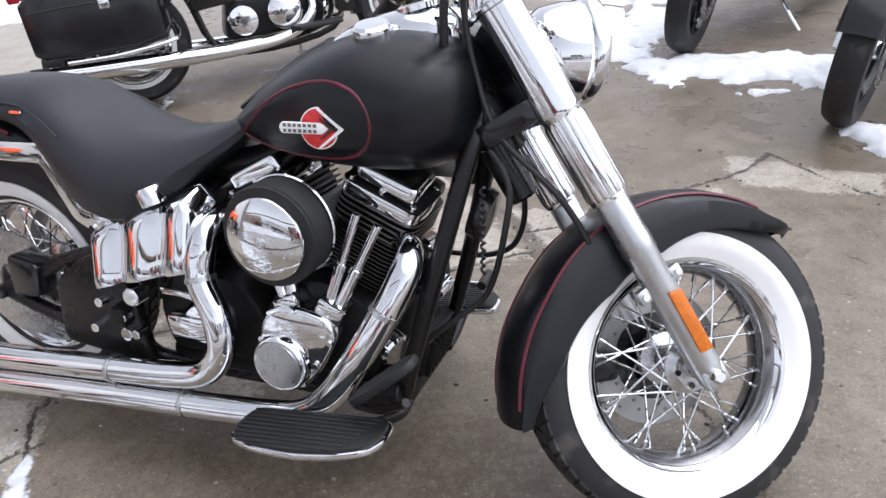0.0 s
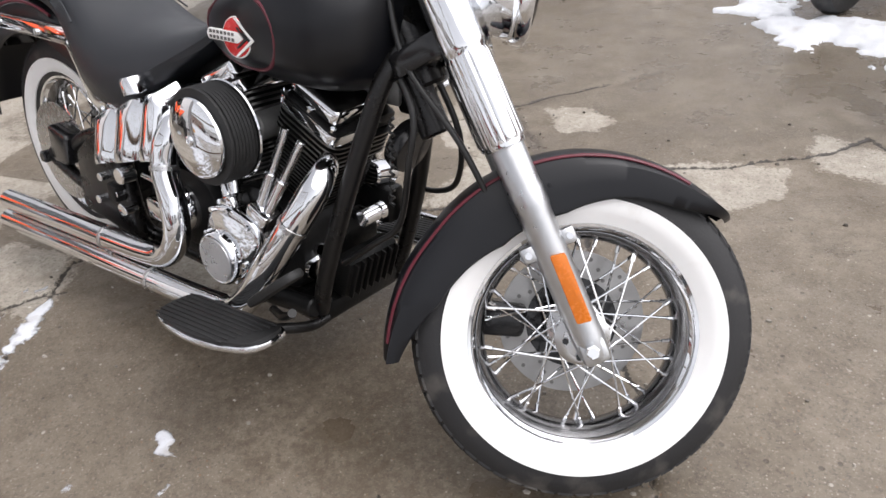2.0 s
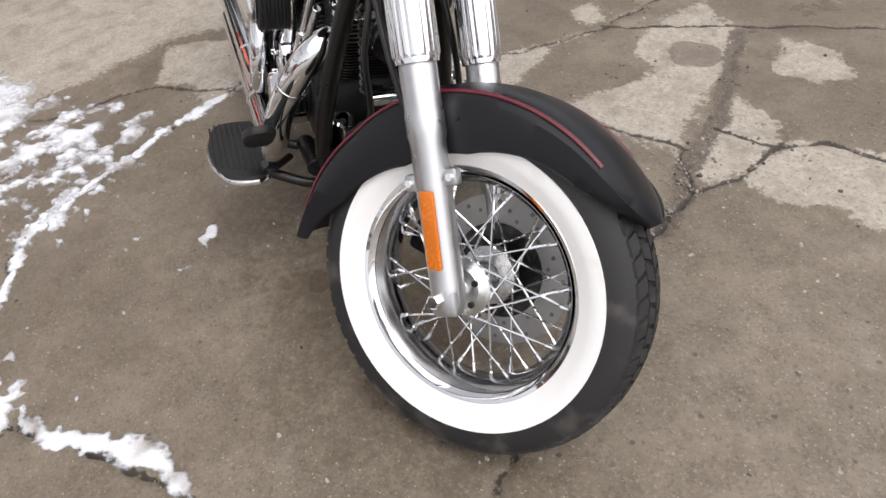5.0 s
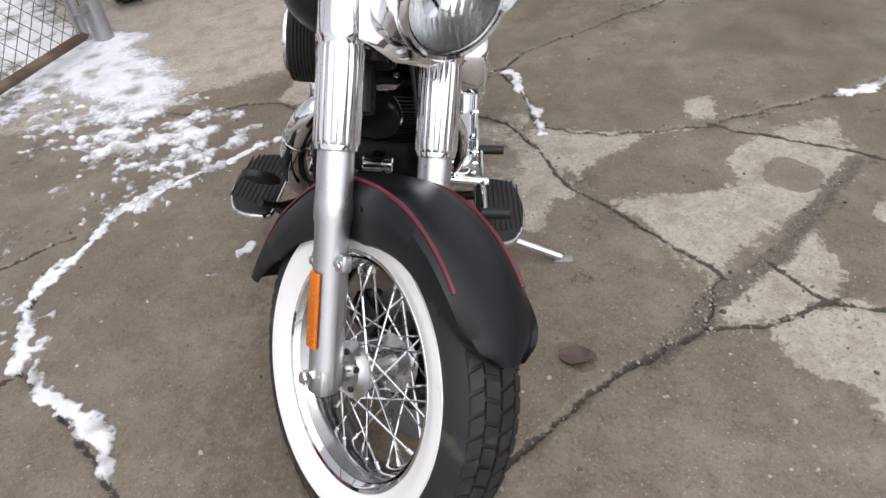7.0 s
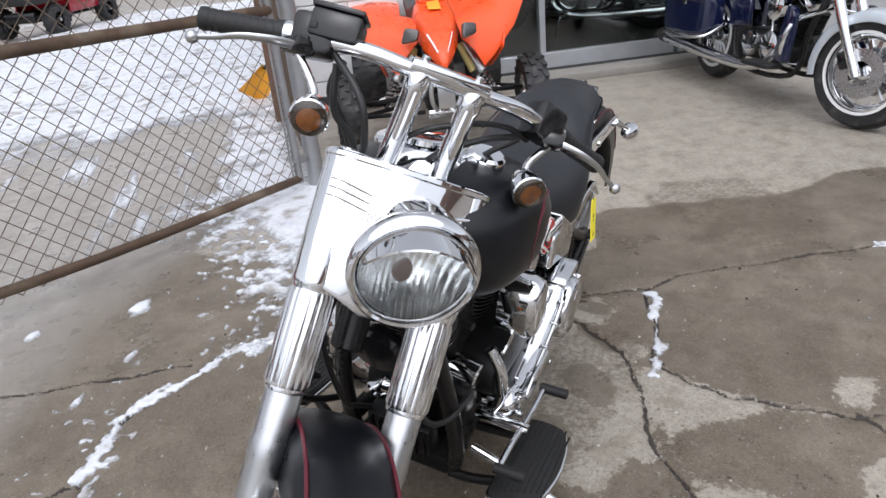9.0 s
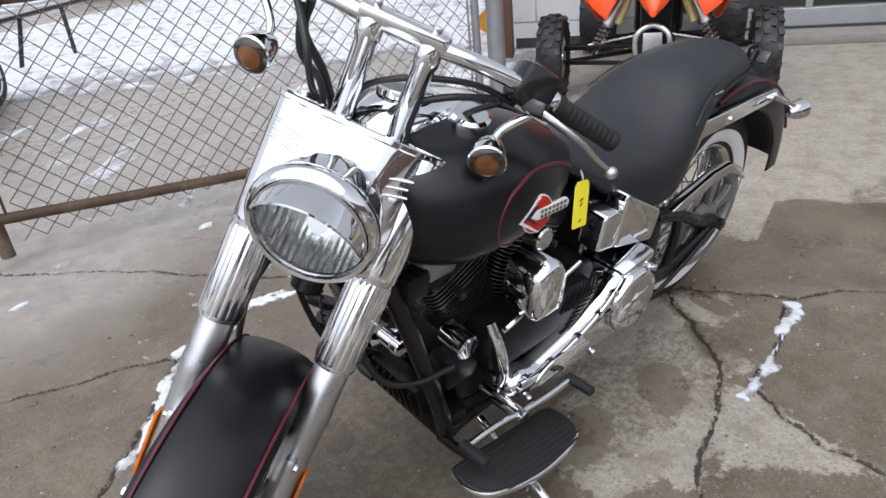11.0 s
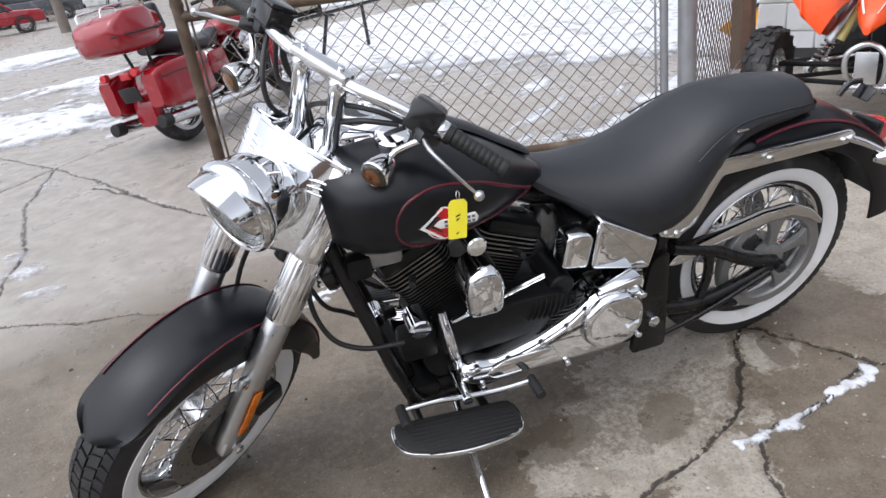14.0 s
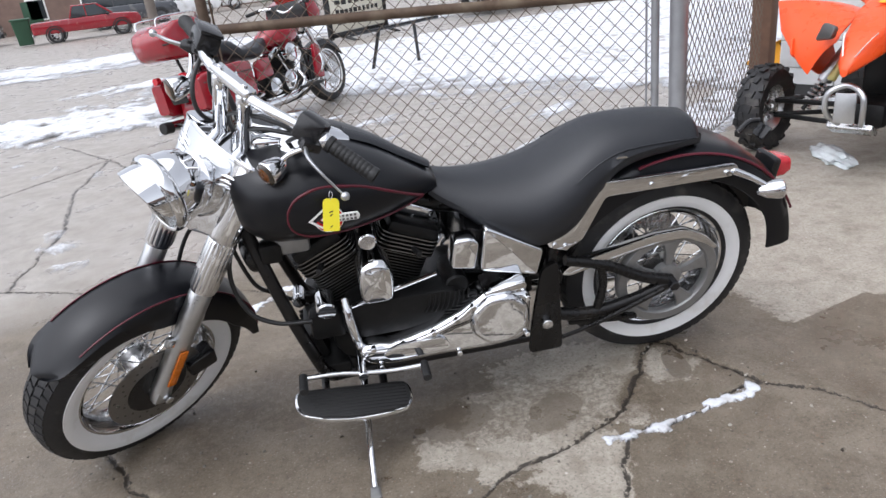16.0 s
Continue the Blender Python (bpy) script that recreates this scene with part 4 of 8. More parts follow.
rear_pipe = [(0.700, -0.080, 0.570), (0.685, -0.140, 0.575), (0.675, -0.172, 0.535), (0.672, -0.190, 0.470), (0.708, -0.205, 0.395), (0.712, -0.212, 0.318), (0.660, -0.214, 0.254), (0.57, -0.216, 0.232), (0.40, -0.217, 0.216), (0.15, -0.219, 0.196), (-0.15, -0.221, 0.172)]
for pts, r in ((front_pipe, 0.031), (rear_pipe, 0.031)):
    bm = tube(pts, [0.02, 0.025] + [r] * (len(pts) - 2), 28, 7, caps=False)
    pipe = part("exhaust_pipe", bm, CHROME, bike, "long polished chrome exhaust pipe")
    e, d = Vector(pts[-1]), (Vector(pts[-1]) - Vector(pts[-2])).normalized()
    part("pipe_mouth", lathe([(r, 0.0), (r - 0.004, 0.001), (r - 0.006, -0.05), (0, -0.06)], 28, m=along(e, d)), ENGBLK, pipe)
    for q in (3, 8):
        p0, d0 = Vector(pts[q]), (Vector(pts[q + 1]) - Vector(pts[q - 1])).normalized()
        part("hose_clamp", lathe([(r + 0.001, -0.006), (r + 0.0025, -0.005), (r + 0.0025, 0.005), (r + 0.001, 0.006)], 28, m=along(p0, d0)), STEEL, pipe)
rings = []
for k in range(61):
    u = k / 60
    low = Vector((0.374 + 0.288 * u, 0, 0.396 + 0.074 * u))
    high = Vector((float(np.interp(u, [0, 0.45, 0.9, 1], [0.342, 0.500, 0.640, 0.672])), 0, float(np.interp(u, [0, 0.45, 0.9, 1], [0.532, 0.602, 0.648, 0.610]))))
    end = (1 - abs(2 * u - 1) ** 14) ** 0.5
    belly = 0.026 * abs(math.sin(math.pi * (2.6 * u + 0.2))) ** 0.55
    front = []
    for q in range(11):
        v = q / 10
        p = low.lerp(high, v)
        front.append((p.x, -0.124 - 0.050 * (0.5 - v) - (0.046 + belly) * end * (1 - abs(2 * v - 1) ** 9) ** 0.5, p.z))
    rings.append(front + [(high.x, -0.105, high.z), (low.x, -0.105, low.z)])
oil_r = part("oil_tank", loft(rings), CHROME, bike, "polished chrome oil tank", angle=50)
part("oil_filler_cap", lathe([(0.028, -0.02), (0.028, 0.012), (0.024, 0.018), (0, 0.018)], 24, m=Matrix.Translation((0.560, -0.165, 0.636)) @ Matrix.Rotation(radians(-18), 4, "Y")), CHROME, oil_r, "chrome oil filler cap")
part("frame_cover", prism(round_outline([(0.205, 0.235), (0.470, 0.205), (0.455, 0.400), (0.375, 0.490), (0.300, 0.455), (0.225, 0.400)], 0.03), 0.030, Matrix.Translation((0, -0.142, 0)) @ flipR, 0.008), FRAMEBLK, bike, "black frame side cover")
part("oil_tank_body", prism(round_outline([(0.38, 0.53), (0.42, 0.42), (0.66, 0.48), (0.64, 0.64)], 0.03), 0.22, Matrix.Translation((0, -0.11, 0)) @ XZ, 0.01), GLOSSBLK, bike)
part("rear_master_cylinder", box((0.10, 0.05, 0.06), Matrix.Translation((0.60, -0.16, 0.335)), 0.012), CHROME, bike, "chrome gearbox side cover")
part("gearbox_cover", lathe([(0.06, 0), (0.058, 0.03), (0.045, 0.045), (0, 0.048)], 32, m=along((0.64, -0.13, 0.345), (0, -1, 0))), CHROME, bike)
part("elbow_pipe", tube([(0.56, -0.18, 0.42), (0.62, -0.19, 0.425), (0.655, -0.19, 0.41), (0.665, -0.19, 0.35), (0.675, -0.185, 0.33)], 0.0075, 12, 5), CHROME, bike, "thin chrome breather pipe")
part("banjo_bolt", rod((0.475, -0.16, 0.40), (0.475, -0.20, 0.40), 0.022, 16), CHROME, bike)
part("exhaust_bracket", box((0.04, 0.05, 0.05), Matrix.Translation((0.42, -0.175, 0.34)), 0.01), ENGBLK, bike)
for x, z in ((0.43, 0.34), (0.46, 0.30), (0.37, 0.37), (0.34, 0.30)):
    part("bracket_bolt", rod((x, -0.16, z), (x, -0.195, z), 0.012, 10), CHROME, bike)
part("rear_brake_caliper", prism(round_outline([(0.05, 0.33), (0.14, 0.33), (0.16, 0.42), (0.06, 0.44)], 0.02), 0.06, Matrix.Translation((0, -0.16, 0)) @ XZ, 0.01), GLOSSBLK, bike)
part("rear_brake_disc", lathe([(0.06, -0.101), (0.146, -0.101), (0.146, -0.095), (0.06, -0.095)], 56, m=Matrix.Translation((0, 0, 0.327)) @ INY, closed=True), STEEL, bike, "steel rear brake disc")

# left side: primary drive cover, horn cover, oil tank cover
PRIM = [(0.985, 0.352), (0.988, 0.315), (0.955, 0.288), (0.88, 0.276), (0.75, 0.278), (0.60, 0.272), (0.510, 0.280), (0.480, 0.312), (0.478, 0.440), (0.495, 0.458), (0.600, 0.474), (0.634, 0.460), (0.682, 0.424), (0.78, 0.378), (0.90, 0.352), (0.945, 0.366)]
primary = part("primary_cover", prism(round_outline(PRIM, 0.018, 3), 0.105, Matrix.Translation((0, 0.115, 0)) @ XZ, 0.026, seg=5), CHROME, bike, "polished chrome primary drive cover")
part("derby_cover", prism(round_outline([(0.576 + 0.092 * math.cos(radians(22.5 + 45 * k)), 0.386 + 0.092 * math.sin(radians(22.5 + 45 * k))) for k in range(8)], 0.022, 4), 0.036, Matrix.Translation((0, 0.206, 0)) @ XZ, 0.020, seg=5), CHROME, primary, "eight-sided chrome clutch cover")
part("primary_top_cover", box((0.125, 0.10, 0.030), Matrix.Translation((0.553, 0.168, 0.470)) @ Matrix.Rotation(radians(8), 4, "Y"), 0.010), CHROME, primary)
part("inspection_cover", prism(round_outline([(0.72, 0.300), (0.90, 0.292), (0.925, 0.325), (0.88, 0.352), (0.74, 0.350)], 0.03), 0.012, Matrix.Translation((0, 0.219, 0.012)) @ XZ, 0.005), CHROME, primary, "oval chrome inspection cover")
rim_pts = [(0.965, 0.218, 0.350), (0.90, 0.220, 0.342), (0.79, 0.220, 0.366), (0.70, 0.220, 0.404), (0.645, 0.220, 0.446)]
part("cover_lip", tube(rim_pts, 0.007, 10, 4), CHROME, primary)
for x, z in ((0.965, 0.325), (0.945, 0.345), (0.86, 0.342), (0.77, 0.364), (0.70, 0.392), (0.650, 0.428), (0.595, 0.448), (0.492, 0.428), (0.495, 0.296), (0.93, 0.275), (0.70, 0.273)):
    part("bolt", rod((x, 0.212, z + 0.012), (x, 0.229, z + 0.012), 0.0085, 10), CHROME, primary)
part("inner_primary", prism(round_outline([(0.62, 0.36), (1.0, 0.36), (1.02, 0.43), (0.98, 0.485), (0.68, 0.475)], 0.03), 0.10, Matrix.Translation((0, 0.07, 0)) @ XZ, 0.01), ENGBLK, bike, "black inner primary casing")
for k in range(9):
    x = 0.67 + 0.014 * k
    part("casing_rib", tube([(x, 0.172, 0.40 + 0.002 * k), (x - 0.012, 0.173, 0.435), (x - 0.02, 0.168, 0.470)], 0.003, 6, 3), ENGBLK, bike)
part("starter_motor", rod((0.68, 0.02, 0.47), (0.68, 0.15, 0.47), 0.035, 24), ENGBLK, bike)
part("long_bolt_rod", rod((0.985, 0.175, 0.485), (0.74, 0.172, 0.545), 0.006, 8), CHROME, bike)
part("case_bracket", tube([(1.0, 0.15, 0.50), (0.995, 0.18, 0.44), (0.985, 0.185, 0.37), (0.972, 0.17, 0.31)], [0.012, 0.014, 0.014, 0.012], 10, 5), CHROME, bike, "curved chrome casing bracket")
horn = []
for y, k in ((0.140, 1.0), (0.205, 1.0), (0.222, 0.93), (0.231, 0.75), (0.235, 0.0001)):
    ring = []
    for i in range(36):
        a = 2 * math.pi * i / 36
        p = 2.3 if math.sin(a) > 0 else 6.0
        u, v = math.copysign(abs(math.cos(a)) ** (2 / p), math.cos(a)), math.copysign(abs(math.sin(a)) ** (2 / p), math.sin(a))
        ring.append((0.909 + k * (0.0485 - 0.004 * max(0, -v)) * u, y, 0.580 + k * 0.070 * v))
    horn.append(ring)
part("horn_cover", loft(horn), CHROME, bike, "oval chrome horn cover", angle=50)
part("horn_mount", rod((0.915, 0.06, 0.69), (0.915, 0.20, 0.695), 0.024, 18), CHROME, bike)
part("oil_tank_side", prism(round_outline([(0.615, 0.524), (0.448, 0.475), (0.428, 0.558), (0.500, 0.604), (0.595, 0.664), (0.604, 0.61)], 0.014, 3), 0.058, Matrix.Translation((0, 0.118, 0)) @ XZ, 0.008, seg=3), CHROME, bike, "chrome side cover under the seat")
part("electrics_cover", prism(round_outline([(0.685, 0.642), (0.700, 0.555), (0.630, 0.540), (0.615, 0.622), (0.633, 0.641)], 0.012, 3), 0.06, Matrix.Translation((0, 0.125, 0)) @ XZ, 0.008, seg=3), CHROME, bike, "small chrome electrics cover")
part("battery_case", box((0.20, 0.20, 0.14), Matrix.Translation((0.52, 0, 0.54)), 0.02), GLOSSBLK, bike)
sleeve = part("mount_sleeve", lathe([(0, -0.034), (0.016, -0.034), (0.0185, -0.031), (0.0185, 0.010), (0.0165, 0.012), (0.0165, 0.016), (0.0200, 0.018), (0.0200, 0.031), (0.0175, 0.034), (0, 0.034)], 32, m=along((1.135, -0.004, 0.425), (0, 1, 0))), CHROME, bike, "short chrome sleeve between the frame tubes")
part("sleeve_bracket", box((0.05, 0.030, 0.026), Matrix.Translation((1.108, -0.004, 0.418)), 0.006), FRAMEBLK, sleeve)
part("regulator", box((0.05, 0.16, 0.10), Matrix.Translation((1.105, 0, 0.29)) @ Matrix.Rotation(radians(15), 4, "Y"), 0.012), ENGBLK, bike, "black finned regulator")
for k in range(7):
    part("regulator_fin", box((0.02, 0.004, 0.09), Matrix.Translation((1.130, -0.066 + 0.022 * k, 0.285)) @ Matrix.Rotation(radians(15), 4, "Y"), 0.001), ENGBLK, bike)
part("front_engine_mount", box((0.09, 0.24, 0.05), Matrix.Translation((1.06, 0, 0.215)), 0.012), ENGBLK, bike)
part("left_wiring_cover", rod((1.055, 0.08, 0.47), (1.055, 0.15, 0.46), 0.03, 20), CHROME, bike, "round chrome ignition housing")
part("coil_box", box((0.10, 0.06, 0.09), Matrix.Translation((1.06, 0.11, 0.40)), 0.015), ENGBLK, bike)
part("engine_bar_mount", box((0.06, 0.05, 0.06), Matrix.Translation((1.17, 0.10, 0.66)), 0.012), ENGBLK, bike)
part("top_mount", box((0.09, 0.05, 0.06), Matrix.Translation((1.11, 0.09, 0.675)), 0.012), DULL, bike)

# footboards, levers, stand
def board(s):
    z = 0.228
    back, out = (0.047, 0.028) if s < 0 else (0.0, 0.0)
    o = [(0.862, 0.228), (0.855, 0.290), (0.868, 0.330), (0.93, 0.350), (1.02, 0.358), (1.10, 0.350), (1.170, 0.325), (1.190, 0.285), (1.187, 0.228)]
    o = round_outline([(x - 1.02, s * y) for x, y in o], 0.03, 4)
    m = Matrix.Translation((1.02 - back, s * out, z)) @ Matrix.Rotation(radians(-7), 4, "Y")
    b = part("floorboard", prism(o, 0.014, m, 0.004), CHROME, bike, "black rubber floorboard with a chrome rim")
    o2 = [(x * 0.955, s * 0.292 + (y - s * 0.292) * 0.93) for x, y in o]
    part("rubber_mat", prism(o2, 0.009, m @ Matrix.Translation((0, 0, 0.0125)), 0.003), RUB2, b, "ribbed black rubber mat")
    rib = bmesh.new()
    for k in range(9):
        y = 0.242 + 0.0125 * k
        x0, x1 = -0.145 + 0.02 * max(0, k - 7), 0.145 - 0.006 * k - 0.02 * max(0, k - 8)
        box((x1 - x0, 0.005, 0.003), m @ Matrix.Translation(((x0 + x1) / 2, s * y, 0.0225)), 0.001, rib, 1)
    part("mat_ribs", rib, RUB2, b)
    for x in (0.93, 1.10):
        part("board_bracket", tube([(x, s * 0.12, 0.205), (x, s * 0.18, 0.212), (x - back, s * (0.26 + out), 0.232 + (x - 1.02) * 0.12)], 0.012, 10, 4), FRAMEBLK, b)


board(1); board(-1)
shift = part("shift_lever", tube([(1.150, 0.245, 0.320), (1.06, 0.245, 0.315), (0.99, 0.245, 0.300), (0.90, 0.245, 0.287), (0.81, 0.245, 0.285)], 0.0075, 12, 5), CHROME, bike, "chrome heel and toe shift lever")
part("shift_pivot", rod((0.985, 0.13, 0.297), (0.985, 0.26, 0.297), 0.014, 16), CHROME, shift)
for x, z in ((1.150, 0.320), (0.81, 0.285)):
    part("shift_peg", rod((x, 0.235, z), (x, 0.305, z + 0.004), 0.0125, 14), RUB2, shift, "black rubber peg")
part("brake_pedal", tube([(1.02, -0.20, 0.235), (1.09, -0.235, 0.262), (1.145, -0.26, 0.300), (1.165, -0.27, 0.318)], 0.009, 10, 4), FRAMEBLK, bike, "black brake pedal arm")
part("brake_pad", prism(round_outline([(-0.085, -0.020), (-0.06, -0.032), (0.05, -0.036), (0.088, -0.018), (0.088, 0.018), (0.05, 0.036), (-0.06, 0.032), (-0.085, 0.020)], 0.02), 0.018, Matrix.Translation((1.128, -0.272, 0.352)) @ Matrix.Rotation(radians(-40), 4, "Y"), 0.006), RUB2, bike, "black rubber brake pedal pad")
part("brake_master_cylinder", rod((1.10, -0.15, 0.245), (0.95, -0.15, 0.225), 0.022, 16), ENGBLK, bike)
stand = part("kickstand", tube([(0.985, 0.13, 0.185), (0.99, 0.22, 0.165), (1.0, 0.36, 0.125), (1.006, 0.475, 0.090)], [0.013, 0.0115, 0.0105, 0.010], 12, 5), CHROME, bike, "chrome kickstand resting on the concrete")
part("stand_foot", prism(round_outline([(-0.012, -0.030), (0.012, -0.030), (0.016, 0.022), (-0.016, 0.022)], 0.008), 0.010, Matrix.Translation((1.006, 0.488, 0.0775)) @ Matrix.Rotation(radians(9), 4, "X"), 0.003), DULL, stand)
part("horn_disc", lathe([(0, -0.02), (0.05, -0.02), (0.055, 0.0), (0.05, 0.015), (0.02, 0.02), (0, 0.02)], 32, m=along((1.235, 0.0, 0.60), (0.95, 0, -0.3))), GLOSSBLK, bike)
for pts in ([(1.22, -0.05, 0.80), (1.30, -0.07, 0.70), (1.30, -0.08, 0.60), (1.26, -0.06, 0.46), (1.20, -0.07, 0.40), (1.12, -0.08, 0.33)],
            [(1.22, 0.06, 0.78), (1.29, 0.09, 0.62), (1.27, 0.12, 0.50), (1.20, 0.14, 0.45), (1.10, 0.15, 0.44)]):
    part("cable", tube(pts, 0.0065, 10, 6), CABLE, bike, "black cable loop")
part("spring_cable", tube([(1.255 + 0.004 * math.cos(k * 1.2), -0.075 + 0.004 * math.sin(k * 1.2), 0.68 - 0.003 * k) for k in range(60)], 0.003, 6, 1), CABLE, bike)

# ---- yellow price tag hanging from the clutch lever ----
tag_at = BIKE @ STEER @ Vector((0.098, 0.352, 0.440))
tag = tagged(new("paper_tag", mesh_of("paper_tag", prism(round_outline([(-0.019, -0.080), (0.019, -0.080), (0.019, -0.008), (0.013, 0.0), (-0.013, 0.0), (-0.019, -0.008)], 0.003, 2), 0.0012, XZ), TAGYEL)), "yellow paper tag hanging from the clutch lever", "tag")
tag.matrix_world = Matrix.Translation(tag_at) @ Matrix.Rotation(radians(165), 4, "Z") @ Matrix.Rotation(radians(8), 4, "Y")
for z, w in ((-0.036, 0.009), (-0.044, 0.006), (-0.072, 0.005)):
    part("ink_bar", prism([(-w / 2, z), (w / 2, z + 0.004), (w / 2, z + 0.007), (-w / 2, z + 0.003)], 0.0022, Matrix.Translation((0, -0.0005, 0)) @ XZ), INK, tag)
part("wire", tube([(0, 0.0006, -0.004), (0.004, 0.003, 0.008), (0, 0.006, 0.016), (-0.004, 0.0, 0.008), (0, 0.0006, -0.003)], 0.0009, 6, 4), STEEL, tag)

# ---- ground: one sheet with cracks, stains and dry patches ----
def lattice(ix, iy, seed):
    h = (ix.astype(np.int64) * 374761393 + iy.astype(np.int64) * 668265263 + seed * 1442695041) & 0x7FFFFFFF
    h = ((h ^ (h >> 13)) * 1274126177) & 0x7FFFFFFF
    return ((h ^ (h >> 16)) & 0xFFFF) / 65535.0


def vnoise(x, y, size, seed=0, octaves=4):
    """Smooth noise of 0 to 1 with the given size of its largest lumps."""
    out, amp, tot = np.zeros_like(x), 1.0, 0.0
    for o in range(octaves):
        u, v = x / size * 2 ** o + 31.7 * o, y / size * 2 ** o - 17.3 * o
        i, j = np.floor(u), np.floor(v)
        f, g = u - i, v - j
        f, g = f * f * (3 - 2 * f), g * g * (3 - 2 * g)
        n = (lattice(i, j, seed + o) * (1 - f) + lattice(i + 1, j, seed + o) * f) * (1 - g) + (lattice(i, j + 1, seed + o) * (1 - f) + lattice(i + 1, j + 1, seed + o) * f) * g
        out, tot, amp = out + amp * n, tot + amp, amp * 0.55
    return out / tot


def line_dist(x, y, pts, wobble=0.02, seed=3):
    """Distance to a polyline whose run is roughened."""
    x = x + wobble * (vnoise(x, y, 0.16, seed, 4) - 0.5) * 2
    y = y + wobble * (vnoise(x, y, 0.16, seed + 9, 4) - 0.5) * 2
    best = np.full_like(x, 1e9)
    for (ax, ay), (bx, by) in zip(pts, pts[1:]):
        dx, dy = bx - ax, by - ay
        t = np.clip(((x - ax) * dx + (y - ay) * dy) / (dx * dx + dy * dy), 0, 1)
        best = np.minimum(best, np.hypot(x - ax - t * dx, y - ay - t * dy))
    return best


def blob(x, y, cx, cy, rx, ry, rot=0, rough=0.45, seed=0, size=0.18):
    """1 inside a ragged patch, 0 outside."""
    c, s = math.cos(radians(rot)), math.sin(radians(rot))
    u, v = ((x - cx) * c + (y - cy) * s) / rx, (-(x - cx) * s + (y - cy) * c) / ry
    d = np.hypot(u, v) + rough * 2 * (vnoise(x, y, size, seed, 5) - 0.5)
    return np.clip((1.0 - d) / 0.10, 0, 1)


def inside(x, y, poly, wobble=0.06, seed=0):
    """Distance into a polygon, negative outside."""
    x = x + wobble * 2 * (vnoise(x, y, 0.22, seed, 5) - 0.5)
    y = y + wobble * 2 * (vnoise(x, y, 0.22, seed + 5, 5) - 0.5)
    inn = np.zeros(x.shape, bool)
    n = len(poly)
    for i in range(n):
        (ax, ay), (bx, by) = poly[i], poly[(i + 1) % n]
        inn ^= ((ay > y) != (by > y)) & (x < (bx - ax) * (y - ay) / (by - ay + 1e-12) + ax)
    d = line_dist(x, y, list(poly) + [poly[0]], 0.0)
    return np.where(inn, d, -d)


CRACKS_STREET = [  # run, width, depth
    ([(1.60, -0.70), (1.19, -0.33), (0.84, -0.03), (0.58, 0.14), (0.29, 0.40), (0.06, 0.59)], 0.006, 0.010),
    ([(0.43, -2.04), (0.27, -1.66), (-0.04, -0.57), (-0.19, -0.31), (-0.32, 0.07), (-0.51, 0.66)], 0.006, 0.010),
    ([(-1.60, 0.72), (-1.25, 0.97), (-1.15, 1.37), (-0.88, 1.58)], 0.006, 0.010),
    ([(-0.98, 1.70), (-0.90, 1.48), (-0.84, 1.30), (-0.62, 0.77), (-0.41, 0.67), (-0.21, 0.56), (0.05, 0.60), (0.28, 0.77), (0.52, 0.89), (0.66, 0.93)], 0.008, 0.012),
    ([(-0.98, 1.70), (-0.94, 1.88), (-1.00, 2.10), (-1.03, 2.26), (-0.76, 2.27), (-0.54, 2.23), (-0.36, 2.40), (-0.30, 2.74), (-0.29, 3.41), (-0.4, 4.4)], 0.008, 0.014),
]
CRACKS_STAND = [  # run, width, depth
    ([(-0.94, 1.88), (-0.59, 2.13), (-0.48, 2.16), (-0.10, 2.20), (0.06, 2.26), (0.39, 2.36)], 0.005, 0.008),
    ([(0.39, 2.36), (0.52, 2.24), (0.61, 1.92), (0.72, 1.71), (0.83, 1.39), (0.88, 1.29), (0.95, 1.05)], 0.007, 0.010),
    ([(0.44, 2.32), (0.37, 2.52), (0.20, 2.80), (0.08, 3.00)], 0.026, 0.008),
    ([(0.44, 2.32), (0.52, 2.24), (0.585, 2.06)], 0.022, 0.006),
    ([(0.37, 2.52), (0.54, 2.56), (0.62, 2.64), (0.85, 2.70), (1.15, 2.84), (1.37, 3.00), (1.48, 2.78), (1.61, 2.60), (1.9, 2.45)], 0.005, 0.008),
]
CRACKS_FRONT = [  # run, width, depth
    ([(0.54, 2.56), (0.57, 2.36), (0.52, 2.24)], 0.005, 0.007),
    ([(-1.03, 2.26), (-1.13, 2.40), (-1.28, 2.85), (-1.46, 3.58), (-1.62, 4.20), (-1.9, 5.2)], 0.006, 0.010),
    ([(-0.30, 2.74), (0.06, 3.04), (0.60, 3.5)], 0.005, 0.007),
    ([(0.94, -3.99), (0.56, -2.90), (0.23, -1.60), (0.20, -1.45)], 0.008, 0.010),
    ([(1.75, -2.05), (1.32, -2.39), (0.56, -2.90), (-0.2, -3.3)], 0.007, 0.010),
    ([(1.19, -0.33), (0.9, -1.2), (0.85, -2.0), (0.56, -2.9)], 0.004, 0.006),
]
CRACKS = CRACKS_STREET + CRACKS_STAND + CRACKS_FRONT
PALE_BAND = [(-0.46, 2.15), (-0.51, 2.24), (-0.40, 2.43), (-0.34, 2.60), (-0.29, 2.67), (-0.30, 2.51), (-0.26, 2.39), (-0.22, 2.28), (-0.15, 2.22), (-0.01, 2.29), (0.03, 2.46), (0.03, 2.62), (-0.08, 2.67), (-0.13, 2.75), (-0.19, 2.96), (-0.16, 3.10), (0.10, 2.98), (0.20, 2.78), (0.28, 2.58), (0.32, 2.46), (0.39, 2.37), (0.40, 2.34), (0.30, 2.33), (0.15, 2.30), (-0.10, 2.23)]
